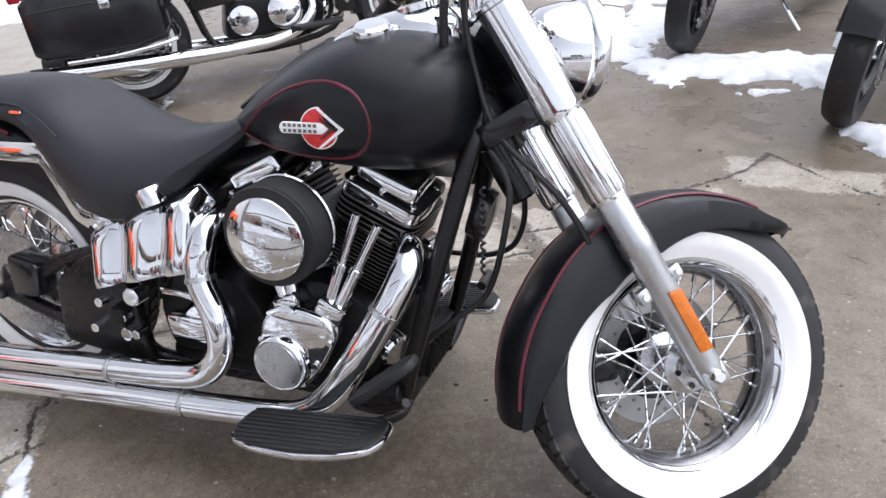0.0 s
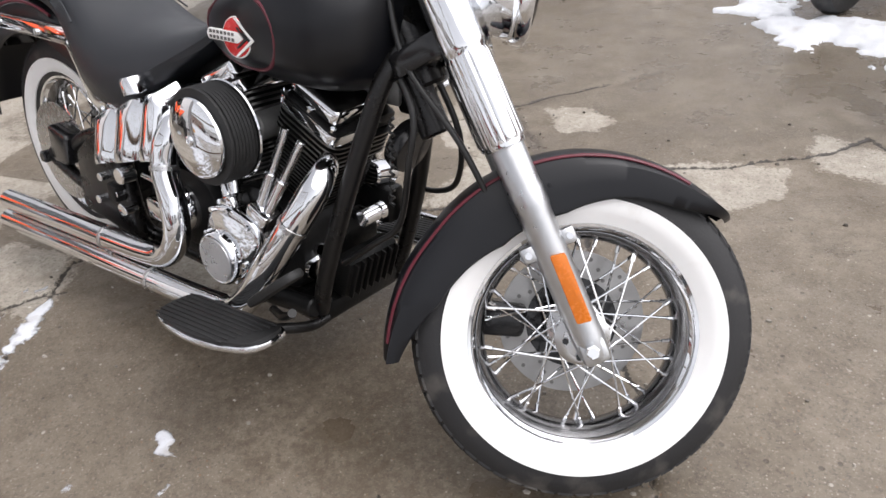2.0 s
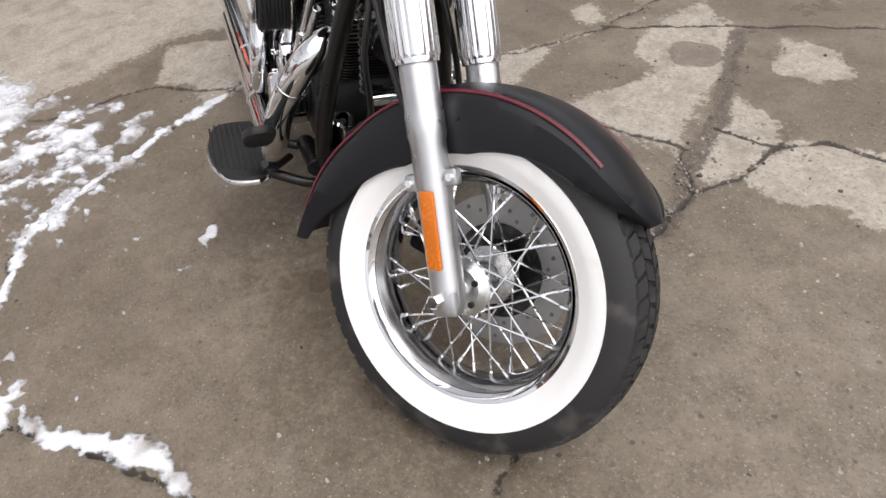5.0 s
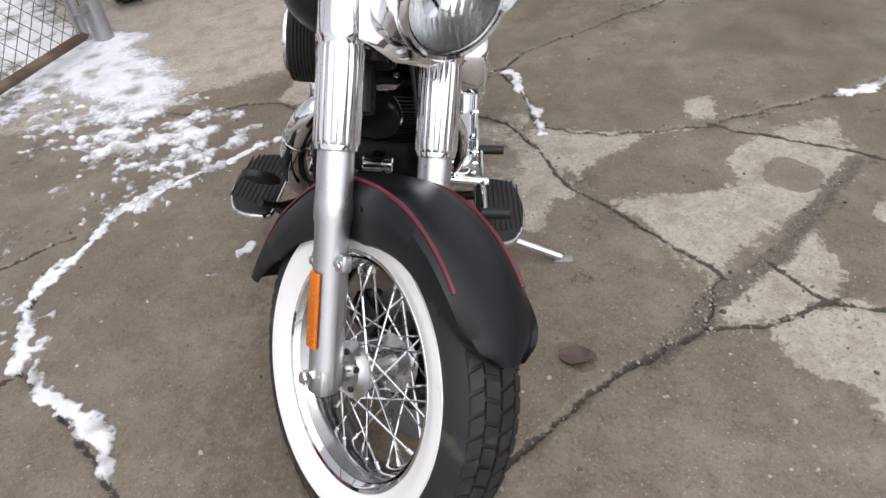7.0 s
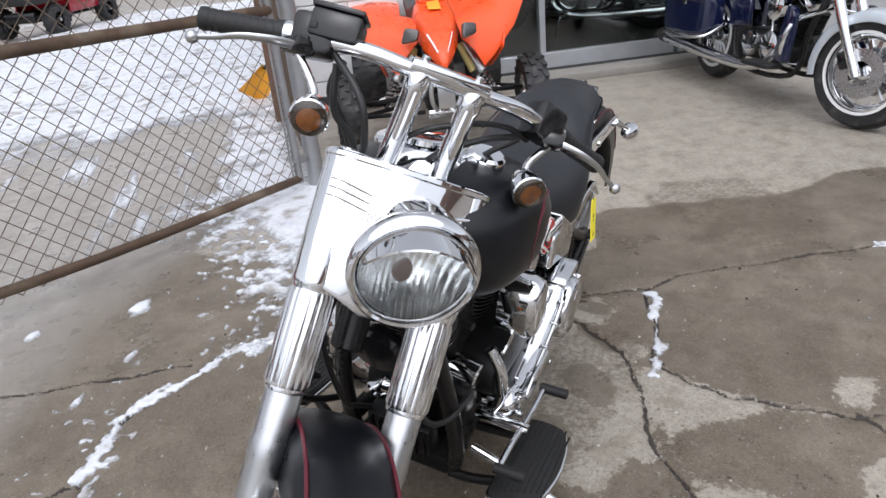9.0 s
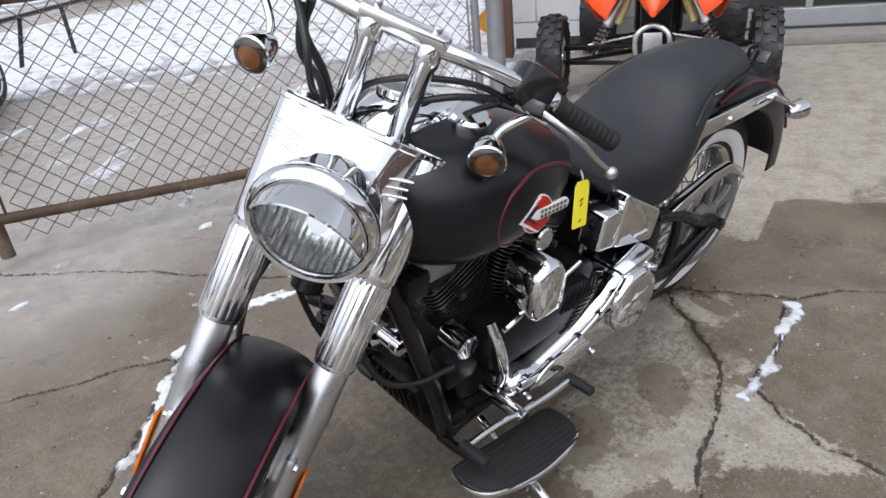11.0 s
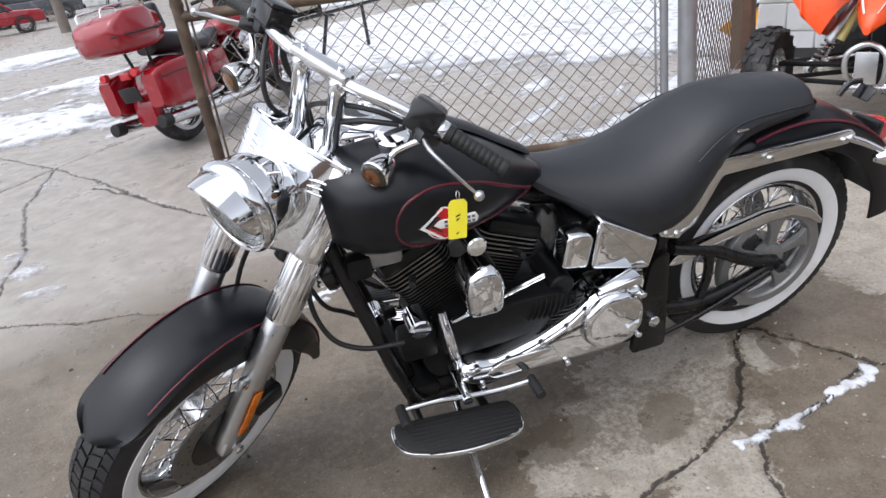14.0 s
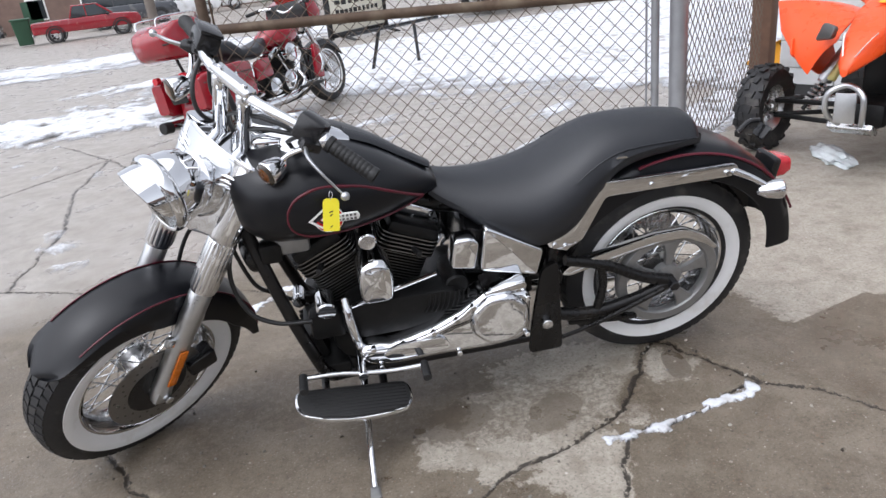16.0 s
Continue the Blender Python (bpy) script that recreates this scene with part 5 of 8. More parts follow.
PALE_FRONT = [  # dry, pale concrete between the cracks
    [(-0.67, 1.98), (-0.55, 2.14), (-0.45, 2.15), (-0.08, 2.22), (-0.08, 2.12), (-0.02, 2.04), (-0.03, 2.00), (-0.18, 2.02), (-0.38, 1.99), (-0.39, 1.93)],
    [(0.49, 2.29), (0.42, 2.37), (0.36, 2.52), (0.40, 2.58), (0.47, 2.61), (0.52, 2.60), (0.55, 2.55), (0.56, 2.39), (0.55, 2.29)],
    [(0.58, 2.38), (0.56, 2.53), (0.57, 2.60), (0.70, 2.68), (0.95, 2.77), (1.10, 2.74), (1.08, 2.55), (0.88, 2.42), (0.78, 2.44), (0.75, 2.38), (0.67, 2.35)],
    [(0.35, 2.55), (0.30, 2.69), (0.39, 2.65), (0.48, 2.64), (0.40, 2.58)],
]
PALE_SIDE = [
    [(-0.47, 2.76), (-0.46, 2.83), (-0.34, 2.78), (-0.34, 2.70)],
    [(-0.36, 1.68), (-0.61, 1.70), (-0.92, 1.84), (-0.76, 2.00), (-0.62, 2.08), (-0.55, 2.14), (-0.47, 2.12), (-0.39, 2.11), (-0.22, 2.16), (-0.15, 2.16), (0.04, 2.02), (-0.04, 1.90), (-0.12, 1.88), (-0.14, 1.94), (-0.21, 1.88), (-0.23, 1.78), (-0.34, 1.82)],
    [(-0.29, 2.15), (-0.46, 2.18), (-0.49, 2.21), (-0.39, 2.34), (-0.17, 2.18)],
    [(-0.89, 1.91), (-0.95, 2.08), (-0.88, 2.14), (-0.76, 2.09), (-0.77, 2.01)],
]
PALE_EDGE = [
    [(-0.64, 2.10), (-0.66, 2.16), (-0.61, 2.20), (-0.55, 2.16)],
    [(1.22, 2.99), (1.69, 2.78), (1.61, 2.63), (1.47, 2.65), (1.21, 2.75), (1.17, 2.89)],
    [(-0.86, 1.40), (-0.92, 1.62), (-1.02, 1.72), (-1.26, 1.75), (-1.45, 1.50), (-1.20, 1.35), (-1.05, 1.46)],
    [(0.30, 2.86), (0.20, 3.05), (0.35, 3.10), (0.50, 3.00), (0.45, 2.88)],
]
PALE = [PALE_BAND] + PALE_FRONT + PALE_SIDE + PALE_EDGE
DAMP = [  # damp, oily spots
    (-0.43, 2.03, 0.12, 0.075, 20), (-0.16, 1.88, 0.13, 0.08, 10), (0.50, 1.93, 0.055, 0.035, 20), (0.14, 1.34, 0.045, 0.035, 0), (0.52, 1.28, 0.05, 0.036, 0), (0.36, 1.42, 0.03, 0.02, 0), (0.06, 2.80, 0.10, 0.09, 40), (-0.88, 2.06, 0.10, 0.05, 60),
    (0.10, 1.42, 0.72, 0.30, -16), (-0.35, 1.95, 0.45, 0.20, -20), (-1.75, 2.75, 0.55, 0.35, 15),
]


def fields(x, y, step):
    """Crack depth, crack dirt, paleness and dampness at each place."""
    crack, dirt, mud = np.zeros_like(x), np.zeros_like(x), np.zeros_like(x)
    for k, (pts, w, dep) in enumerate(CRACKS):
        ww = w * (0.25 + 1.0 * vnoise(x, y, 0.16, 40 + k, 3) ** 1.3)
        ww = np.maximum(ww, 0.55 * step)
        d = line_dist(x, y, pts, 0.034, 11 + k)
        crack = np.maximum(crack, dep * np.clip(1.25 - d / ww, 0, 1) * (0.35 if w > 0.02 else 1.0))
        soft = np.clip(1 - d / (1.1 * ww + 1.3 * step), 0, 1) * np.clip(0.019 / step, 0, 1)
        if w > 0.02:
            mud = np.maximum(mud, np.clip(1.15 - d / (w * 1.7), 0, 1))
        else:
            dirt = np.maximum(dirt, soft)
    pale = np.full_like(x, -1.0)
    near = (np.hypot(x - 0.2, y - 2.3) < 2.4)
    wob = 0.075 * (vnoise(x, y, 0.20, 61, 5) - 0.5) + 0.05 * (vnoise(x, y, 0.045, 67, 4) - 0.5)
    for k, poly in enumerate(PALE):
        pale[near] = np.maximum(pale[near], inside(x[near], y[near], poly, 0.0) + wob[near])
    pale = np.clip(0.5 + pale / 0.09, 0, 1)
    apron = np.clip((-1.75 - x - 0.28 * (y - 2.2) + 0.5 * (vnoise(x, y, 0.5, 33, 4) - 0.5)) / 0.08, 0, 1) * (y > 0.9)
    apron = np.maximum(apron, np.clip((-1.35 - x + 0.3 * (vnoise(x, y, 0.5, 37, 4) - 0.5)) / 0.15, 0, 1) * (y > 0.2) * (y < 2.1))
    pale = np.maximum(pale, 1.0 * apron * (0.72 + 0.4 * vnoise(x, y, 0.35, 35, 4)))
    damp = np.zeros_like(x)
    for k, (cx, cy, rx, ry, rot) in enumerate(DAMP):
        damp = np.maximum(damp, blob(x, y, cx, cy, rx, ry, rot, 0.5, 80 + k, 0.14) * (0.5 if rx > 0.3 else 1.0))
    return crack, dirt, mud, np.clip(pale, 0, 1), np.clip(damp, 0, 1)


def height(x, y):
    return 0.010 * (vnoise(x, y, 1.4, 5, 3) - 0.5) + 0.0025 * (vnoise(x, y, 0.09, 6, 3) - 0.5)


def spaced(lo, hi, step, far):
    """Even steps from lo to hi, growing steps from there to the horizon."""
    core = list(np.arange(lo, hi + step / 2, step))
    left, right, d = [], [], step
    a, b = lo, hi
    while b - hi < far:
        d *= 1.13
        a, b = a - d, b + d
        left.append(a)
        right.append(b)
    return np.array(left[::-1] + core + right)


def base_z(x, y):
    """The lie of the land: nearly level yard, a kerb at the street, a slope down beyond it."""
    near = np.exp(-np.maximum(0, np.hypot(x, y - 1.6) - 6) / 4)
    return near * height(x, y) - 0.006 - 0.06 * np.clip((-4.7 - y) / 0.3, 0, 1) - 0.022 * np.clip(-5 - y, 0, 60)


gx, gy = spaced(-1.75, 1.7, 0.0105, 900), spaced(-0.9, 3.3, 0.0105, 900)
gx = np.unique(np.round(np.concatenate([gx[gx < -2.75], np.arange(-2.75, -1.75, 0.022), gx[gx >= -1.75]]), 5))
gy = np.unique(np.round(np.concatenate([gy[gy < -4.3], np.arange(-4.3, -0.9, 0.022), gy[(gy >= -0.9) & (gy <= 3.3)], np.arange(3.325, 4.6, 0.03), gy[gy > 4.6]]), 5))
X, Y = np.meshgrid(gx, gy)
coarse = np.maximum(np.gradient(X, axis=1), np.gradient(Y, axis=0))
crack, dirt, mud, pale, damp = fields(X, Y, coarse)
Z = base_z(X, Y) - crack
ny, nx = X.shape
idx = np.arange(nx * ny).reshape(ny, nx)
quads = np.stack([idx[:-1, :-1], idx[:-1, 1:], idx[1:, 1:], idx[1:, :-1]], -1).reshape(-1, 4)


def sheet(name, verts, faces, material, layers=()):
    me = bpy.data.meshes.new(name)
    me.vertices.add(len(verts))
    me.vertices.foreach_set("co", np.asarray(verts, np.float32).ravel())
    me.loops.add(faces.size)
    me.loops.foreach_set("vertex_index", faces.ravel().astype(np.int32))
    me.polygons.add(len(faces))
    me.polygons.foreach_set("loop_start", np.arange(0, faces.size, faces.shape[1], dtype=np.int32))
    me.polygons.foreach_set("use_smooth", np.ones(len(faces), bool))
    me.update(calc_edges=True)
    for key, values in layers:
        me.attributes.new(key, "FLOAT", "POINT").data.foreach_set("value", np.asarray(values, np.float32).ravel())
    me.materials.append(material)
    me.validate()
    return me


def concrete():
    m = bpy.data.materials.new("wet_concrete")
    m.use_nodes = True
    n, l = m.node_tree.nodes, m.node_tree.links
    b = n["Principled BSDF"]
    tc = n.new("ShaderNodeTexCoord")

    def noise_tex(scale, detail, rough=0.6):
        t = n.new("ShaderNodeTexNoise")
        t.inputs["Scale"].default_value, t.inputs["Detail"].default_value, t.inputs["Roughness"].default_value = scale, detail, rough
        l.new(tc.outputs["Object"], t.inputs["Vector"])
        return t.outputs["Fac"]

    def ramp(src, lo, hi, a=0.0, bb=1.0):
        r = n.new("ShaderNodeMapRange")
        for key, v in (("From Min", lo), ("From Max", hi), ("To Min", a), ("To Max", bb)):
            r.inputs[key].default_value = v
        l.new(src, r.inputs["Value"])
        return r.outputs[0]

    def mix(fac, a, bb):
        k = n.new("ShaderNodeMix"); k.data_type = "RGBA"
        if isinstance(fac, (int, float)):
            k.inputs["Factor"].default_value = fac
        else:
            l.new(fac, k.inputs["Factor"])
        for sock, v in (("A", a), ("B", bb)):
            if isinstance(v, tuple):
                k.inputs[sock].default_value = (*v, 1)
            else:
                l.new(v, k.inputs[sock])
        return k.outputs["Result"]

    def attr(key):
        a = n.new("ShaderNodeAttribute"); a.attribute_name = key
        return a.outputs["Fac"]

    def mul(a, c):
        k = n.new("ShaderNodeMath"); k.operation = "MULTIPLY"
        l.new(a, k.inputs[0])
        if isinstance(c, (int, float)):
            k.inputs[1].default_value = c
        else:
            l.new(c, k.inputs[1])
        return k.outputs[0]

    big, mid, fine, grit = noise_tex(1.3, 6, 0.6), noise_tex(9, 8, 0.68), noise_tex(70, 6, 0.7), noise_tex(330, 3)
    ragged = noise_tex(46, 6, 0.75)

    def add(a, c):
        k = n.new("ShaderNodeMath"); k.operation = "ADD"
        l.new(a, k.inputs[0]); l.new(c, k.inputs[1])
        return k.outputs[0]

    def speck(scale, size, share, channel=0):
        """Scattered grains: cells of a given share, each with a small round core."""
        v = n.new("ShaderNodeTexVoronoi"); v.inputs["Scale"].default_value = scale
        l.new(tc.outputs["Object"], v.inputs["Vector"])
        sep = n.new("ShaderNodeSeparateColor"); l.new(v.outputs["Color"], sep.inputs[0])
        return mul(ramp(v.outputs["Distance"], size, size * 0.7), ramp(sep.outputs[channel], 1 - share, 1 - share + 0.04))

    blotch = noise_tex(4.2, 7, 0.66)
    col = mix(ramp(big, 0.36, 0.64), (0.118, 0.095, 0.066), (0.212, 0.178, 0.134))
    col = mix(ramp(blotch, 0.47, 0.62, 0, 0.62), col, (0.082, 0.062, 0.040))
    col = mix(ramp(noise_tex(2.3, 9, 0.72), 0.53, 0.66, 0, 0.5), col, (0.245, 0.215, 0.172))
    col = mix(ramp(mid, 0.42, 0.62, 0, 0.7), col, (0.086, 0.064, 0.040))
    col = mix(ramp(fine, 0.36, 0.68, 0, 0.38), col, (0.23, 0.198, 0.158))
    light, dark, pebble, pit = ramp(noise_tex(150, 4, 0.6), 0.57, 0.66), ramp(noise_tex(118, 4, 0.65), 0.545, 0.63), speck(34, 0.17, 0.09), speck(24, 0.18, 0.08, 2)
    col = mix(mul(light, 0.34), col, (0.37, 0.325, 0.265))
    col = mix(mul(dark, 0.40), col, (0.045, 0.036, 0.027))
    col = mix(mul(speck(95, 0.24, 0.16), 0.55), col, (0.40, 0.365, 0.305))
    col = mix(mul(speck(82, 0.26, 0.10, 1), 0.50), col, (0.20, 0.105, 0.052))
    col = mix(mul(speck(70, 0.24, 0.10, 2), 0.65), col, (0.040, 0.032, 0.024))
    col = mix(mul(pebble, 0.7), col, (0.42, 0.39, 0.34))
    col = mix(mul(pit, 0.6), col, (0.035, 0.027, 0.020))
    pale_col = mix(ramp(fine, 0.34, 0.70), (0.29, 0.258, 0.212), (0.43, 0.393, 0.332))
    pale_col = mix(ramp(mid, 0.47, 0.66, 0, 0.8), pale_col, (0.215, 0.185, 0.145))
    pale_col = mix(mul(dark, 0.55), pale_col, (0.11, 0.095, 0.075))
    pale_col = mix(mul(pebble, 0.6), pale_col, (0.66, 0.63, 0.57))
    pale_mask = ramp(add(attr("pale"), ramp(ragged, 0.3, 0.7, -0.30, 0.30)), 0.44, 0.58)
    col = mix(pale_mask, col, pale_col)
    damp_mask = ramp(add(attr("damp"), ramp(ragged, 0.3, 0.7, -0.25, 0.25)), 0.40, 0.60)
    col = mix(mul(damp_mask, 0.62), col, (0.082, 0.060, 0.038))
    far_col = mix(ramp(mid, 0.35, 0.7), (0.26, 0.234, 0.206), (0.39, 0.362, 0.326))
    col = mix(attr("far"), col, far_col)
    mud_mask = ramp(add(attr("mud"), ramp(ragged, 0.3, 0.7, -0.35, 0.35)), 0.42, 0.60)
    mud_col = mix(ramp(fine, 0.35, 0.7), (0.050, 0.038, 0.028), (0.135, 0.110, 0.084))
    mud_col = mix(mul(light, 0.8), mud_col, (0.26, 0.23, 0.19))
    col = mix(mul(mud_mask, 0.9), col, mud_col)
    crack_mask = ramp(add(attr("dirt"), ramp(ragged, 0.3, 0.7, -0.34, 0.34)), 0.60, 0.72)
    col = mix(mul(crack_mask, 0.92), col, (0.022, 0.017, 0.013))
    l.new(col, b.inputs["Base Color"])
    rough = n.new("ShaderNodeMath"); rough.operation = "SUBTRACT"
    l.new(ramp(blotch, 0.36, 0.62, 0.68, 0.38), rough.inputs[0]); l.new(mul(attr("wet"), 0.24), rough.inputs[1])
    l.new(rough.outputs[0], b.inputs["Roughness"])
    h = n.new("ShaderNodeMath"); h.operation = "ADD"
    l.new(mul(fine, 0.7), h.inputs[0]); l.new(mul(grit, 0.5), h.inputs[1])
    h2 = n.new("ShaderNodeMath"); h2.operation = "ADD"
    l.new(h.outputs[0], h2.inputs[0]); l.new(add(mul(pebble, 0.8), mul(pit, -1.0)), h2.inputs[1])
    bu = n.new("ShaderNodeBump"); bu.inputs["Strength"].default_value, bu.inputs["Distance"].default_value = 0.50, 0.004
    l.new(h2.outputs[0], bu.inputs["Height"]); l.new(bu.outputs[0], b.inputs["Normal"])
    return m


far = np.clip((0.30 - Y + 0.5 * (vnoise(X, Y, 0.5, 21, 5) - 0.5)) / 0.5, 0, 1)
far = np.maximum(far, np.clip((Y - 4.5) / 1.5, 0, 1) * 0.6)
wet = np.clip(0.45 + 1.3 * (vnoise(X, Y, 0.7, 51, 4) - 0.45), 0, 1) * (1 - 0.8 * pale)
wet = np.maximum(wet, far * np.clip(2.2 * (vnoise(X, Y, 1.1, 55, 3) - 0.30), 0, 1))
wet = np.maximum(wet, damp * 0.8)
CONCRETE = concrete()
ground = tagged(new("ground", sheet("ground", np.stack([X, Y, Z], -1).reshape(-1, 3), quads, CONCRETE, (("dirt", dirt), ("mud", mud), ("pale", pale), ("damp", damp), ("far", far), ("wet", wet)))), "cracked wet concrete yard with dry patches and stains", "ground", kind="structure")

# ---- snow ----
SNOW = mat("old_snow", (0.74, 0.76, 0.79), 0.6, 0.0, 0.10, 20, bump=1.0, bscale=70, dirt=(0.42, 0.40, 0.38), dirt_amt=0.12)
SLUSHY = mat("wet_slushy_snow", (0.68, 0.70, 0.735), 0.40, 0.0, 0.18, 34, bump=1.2, bscale=110, dirt=(0.26, 0.235, 0.205), dirt_amt=0.30)
sn, sl = SLUSHY.node_tree.nodes, SLUSHY.node_tree.links
cover, lace, cover_sum, cover_cut = sn.new("ShaderNodeAttribute"), sn.new("ShaderNodeTexNoise"), sn.new("ShaderNodeMath"), sn.new("ShaderNodeMapRange")
cover.attribute_name, cover_sum.operation = "cover", "ADD"
lace.inputs["Scale"].default_value, lace.inputs["Detail"].default_value, lace.inputs["Roughness"].default_value = 55, 6, 0.7
for key, v in (("From Min", 0.60), ("From Max", 1.22)):
    cover_cut.inputs[key].default_value = v
sl.new(sn.new("ShaderNodeTexCoord").outputs["Object"], lace.inputs["Vector"])
sl.new(cover.outputs["Fac"], cover_sum.inputs[0]); sl.new(lace.outputs["Fac"], cover_sum.inputs[1])
sl.new(cover_sum.outputs[0], cover_cut.inputs["Value"]); sl.new(cover_cut.outputs[0], sn["Principled BSDF"].inputs["Alpha"])


def snow_sheet(name, label, x0, x1, y0, y1, step, field, thick, material=None):
    """Snow wherever the field is above a half, thinning out to its edge."""
    xs, ys = np.arange(x0, x1, step), np.arange(y0, y1, step)
    SX_, SY_ = np.meshgrid(xs, ys)
    f = field(SX_, SY_)
    h = np.clip((f - 0.5) * 2, 0, 1) ** 0.6
    lump = 0.55 + 0.9 * vnoise(SX_, SY_, 0.10, 71, 4)
    z = base_z(SX_, SY_) - 0.004 + np.where(h > 0, thick * lump * h + 0.004, -0.012)
    ny_, nx_ = SX_.shape
    ids = np.arange(nx_ * ny_).reshape(ny_, nx_)
    q = np.stack([ids[:-1, :-1], ids[:-1, 1:], ids[1:, 1:], ids[1:, :-1]], -1).reshape(-1, 4)
    keep = (h.ravel()[q] > 0).sum(1) >= 2
    q = q[keep]
    used, inv = np.unique(q, return_inverse=True)
    verts = np.stack([SX_, SY_, z], -1).reshape(-1, 3)[used]
    return tagged(new(name, sheet(name, verts, inv.reshape(-1, 4), material or SNOW, (("cover", h.ravel()[used]),))), label, "snow", kind="stuff")


def ribbon(x, y, pts, w, seed, ragged=1.0):
    d = line_dist(x, y, pts, 0.035, seed)
    ww = w * (0.2 + 1.6 * vnoise(x, y, 0.20, seed + 2, 4) ** 1.3)
    return 0.95 - 0.5 * d / ww + ragged * (vnoise(x, y, 0.045, seed + 4, 5) - 0.5) + 0.55 * (vnoise(x, y, 0.018, seed + 6, 3) - 0.5)


def crumbs(x, y, weight, seed, size=0.05):
    """Scattered lumps: the peaks of a fine noise, the more of them the higher the weight."""
    return 0.5 + 1.6 * (vnoise(x, y, size, seed, 3) - (0.86 - 0.36 * weight))


JOINT = [(-0.90, 1.52), (-0.85, 1.34), (-0.76, 1.08), (-0.62, 0.79), (-0.41, 0.68), (-0.21, 0.575), (0.03, 0.60)]


def joint_snow(x, y):
    f = ribbon(x, y, JOINT, 0.036, 100)
    f = np.maximum(f, ribbon(x, y, [(0.10, 0.64), (0.26, 0.77), (0.46, 0.875)], 0.030, 110))
    f = np.maximum(f, ribbon(x, y, [(-0.66, 2.245), (-0.56, 2.225), (-0.49, 2.20)], 0.036, 120, 1.5))
    f = np.maximum(f, ribbon(x, y, [(-1.00, 2.270), (-0.92, 2.285), (-0.84, 2.28)], 0.032, 130, 1.5))
    f = np.maximum(f, ribbon(x, y, [(-0.24, 1.21), (-0.19, 1.17), (-0.14, 1.15)], 0.018, 145, 1.7) - 0.02)
    f = np.maximum(f, ribbon(x, y, [(-0.80, 2.275), (-0.66, 2.255)], 0.005, 132))
    f = np.maximum(f, ribbon(x, y, [(-0.29, 3.25), (-0.29, 3.42), (-0.36, 3.8)], 0.05, 160))
    f = np.maximum(f, ribbon(x, y, [(-1.36, 3.20), (-1.46, 3.58), (-1.62, 4.20)], 0.030, 170, 1.6))
    near_joint = np.exp(-line_dist(x, y, JOINT, 0.0) / 0.16) * (0.3 + 0.7 * (y < 0.62 + 0.6 * (x + 0.5)))
    return np.maximum(f, crumbs(x, y, 0.85 * near_joint, 165))


snow_sheet("snow", "thin white snow lying along the joints of the concrete", -1.85, 0.7, 0.3, 4.3, 0.0065, joint_snow, 0.0055, SLUSHY)
SLUSH = [(-2.45, 0.05), (-1.75, 0.72), (-1.32, 0.98), (-0.90, 1.40), (-0.80, 1.12), (-0.66, 0.84), (-1.05, 0.62), (-1.45, 0.30), (-1.95, -0.15)]
BANK = [(-2.75, 0.25), (-2.25, 0.72), (-1.75, 0.88), (-1.35, 1.00), (-1.30, 0.80), (-1.65, 0.55), (-2.05, 0.18), (-2.55, -0.10)]


def gate_snow(x, y):
    f = 0.42 + 1.5 * np.clip(inside(x, y, SLUSH, 0.10, 171), -0.4, 0.10) + 1.25 * (vnoise(x, y, 0.075, 173, 5) - 0.5)
    f = np.maximum(f, 0.62 + 3.0 * np.clip(inside(x, y, BANK, 0.07, 175), -0.4, 0.15) + 0.8 * (vnoise(x, y, 0.12, 177, 5) - 0.5))
    spread = np.exp(-np.maximum(0, -inside(x, y, SLUSH, 0.1, 179)) / 0.22) * (y < 1.1)
    f = np.maximum(f, crumbs(x, y, 0.80 * spread, 181, 0.045))
    for cx, cy, r, sd in ((-0.55, 0.40, 0.04, 1), (-0.93, 0.24, 0.08, 2), (-0.30, 0.36, 0.04, 3), (-0.7, -0.1, 0.05, 4), (0.1, -0.25, 0.04, 5)):
        f = np.maximum(f, 1.1 - 0.6 * np.hypot((x - cx) / r, (y - cy) / (r * 0.5)) + 0.9 * (vnoise(x, y, 0.05, 180 + sd, 4) - 0.5))
    return f


snow_sheet("snow", "patchy trodden snow and slush by the gate post", -3.3, 0.3, -0.9, 1.5, 0.010, gate_snow, 0.014, SLUSHY)


def pile_snow(x, y):
    f = np.zeros_like(x)
    for k, (cx, cy, rx, ry, rot) in enumerate(((1.62, 3.98, 0.48, 0.24, -8), (1.15, 4.10, 0.20, 0.10, -30), (1.16, 4.85, 0.22, 0.55, -20), (1.85, 3.02, 0.24, 0.13, -40), (2.6, 3.9, 0.4, 0.3, 0), (1.2, 5.8, 0.5, 0.4, 0))):
        c, s = math.cos(radians(rot)), math.sin(radians(rot))
        u, v = ((x - cx) * c + (y - cy) * s) / rx, (-(x - cx) * s + (y - cy) * c) / ry
        f = np.maximum(f, 1.15 - 0.62 * np.hypot(u, v) + 0.95 * (vnoise(x, y, 0.14, 200 + k, 5) - 0.5))
    return f


snow_sheet("snow", "shovelled white snow heaped between the parked motorcycles", 0.5, 3.2, 2.6, 6.4, 0.013, pile_snow, 0.045)


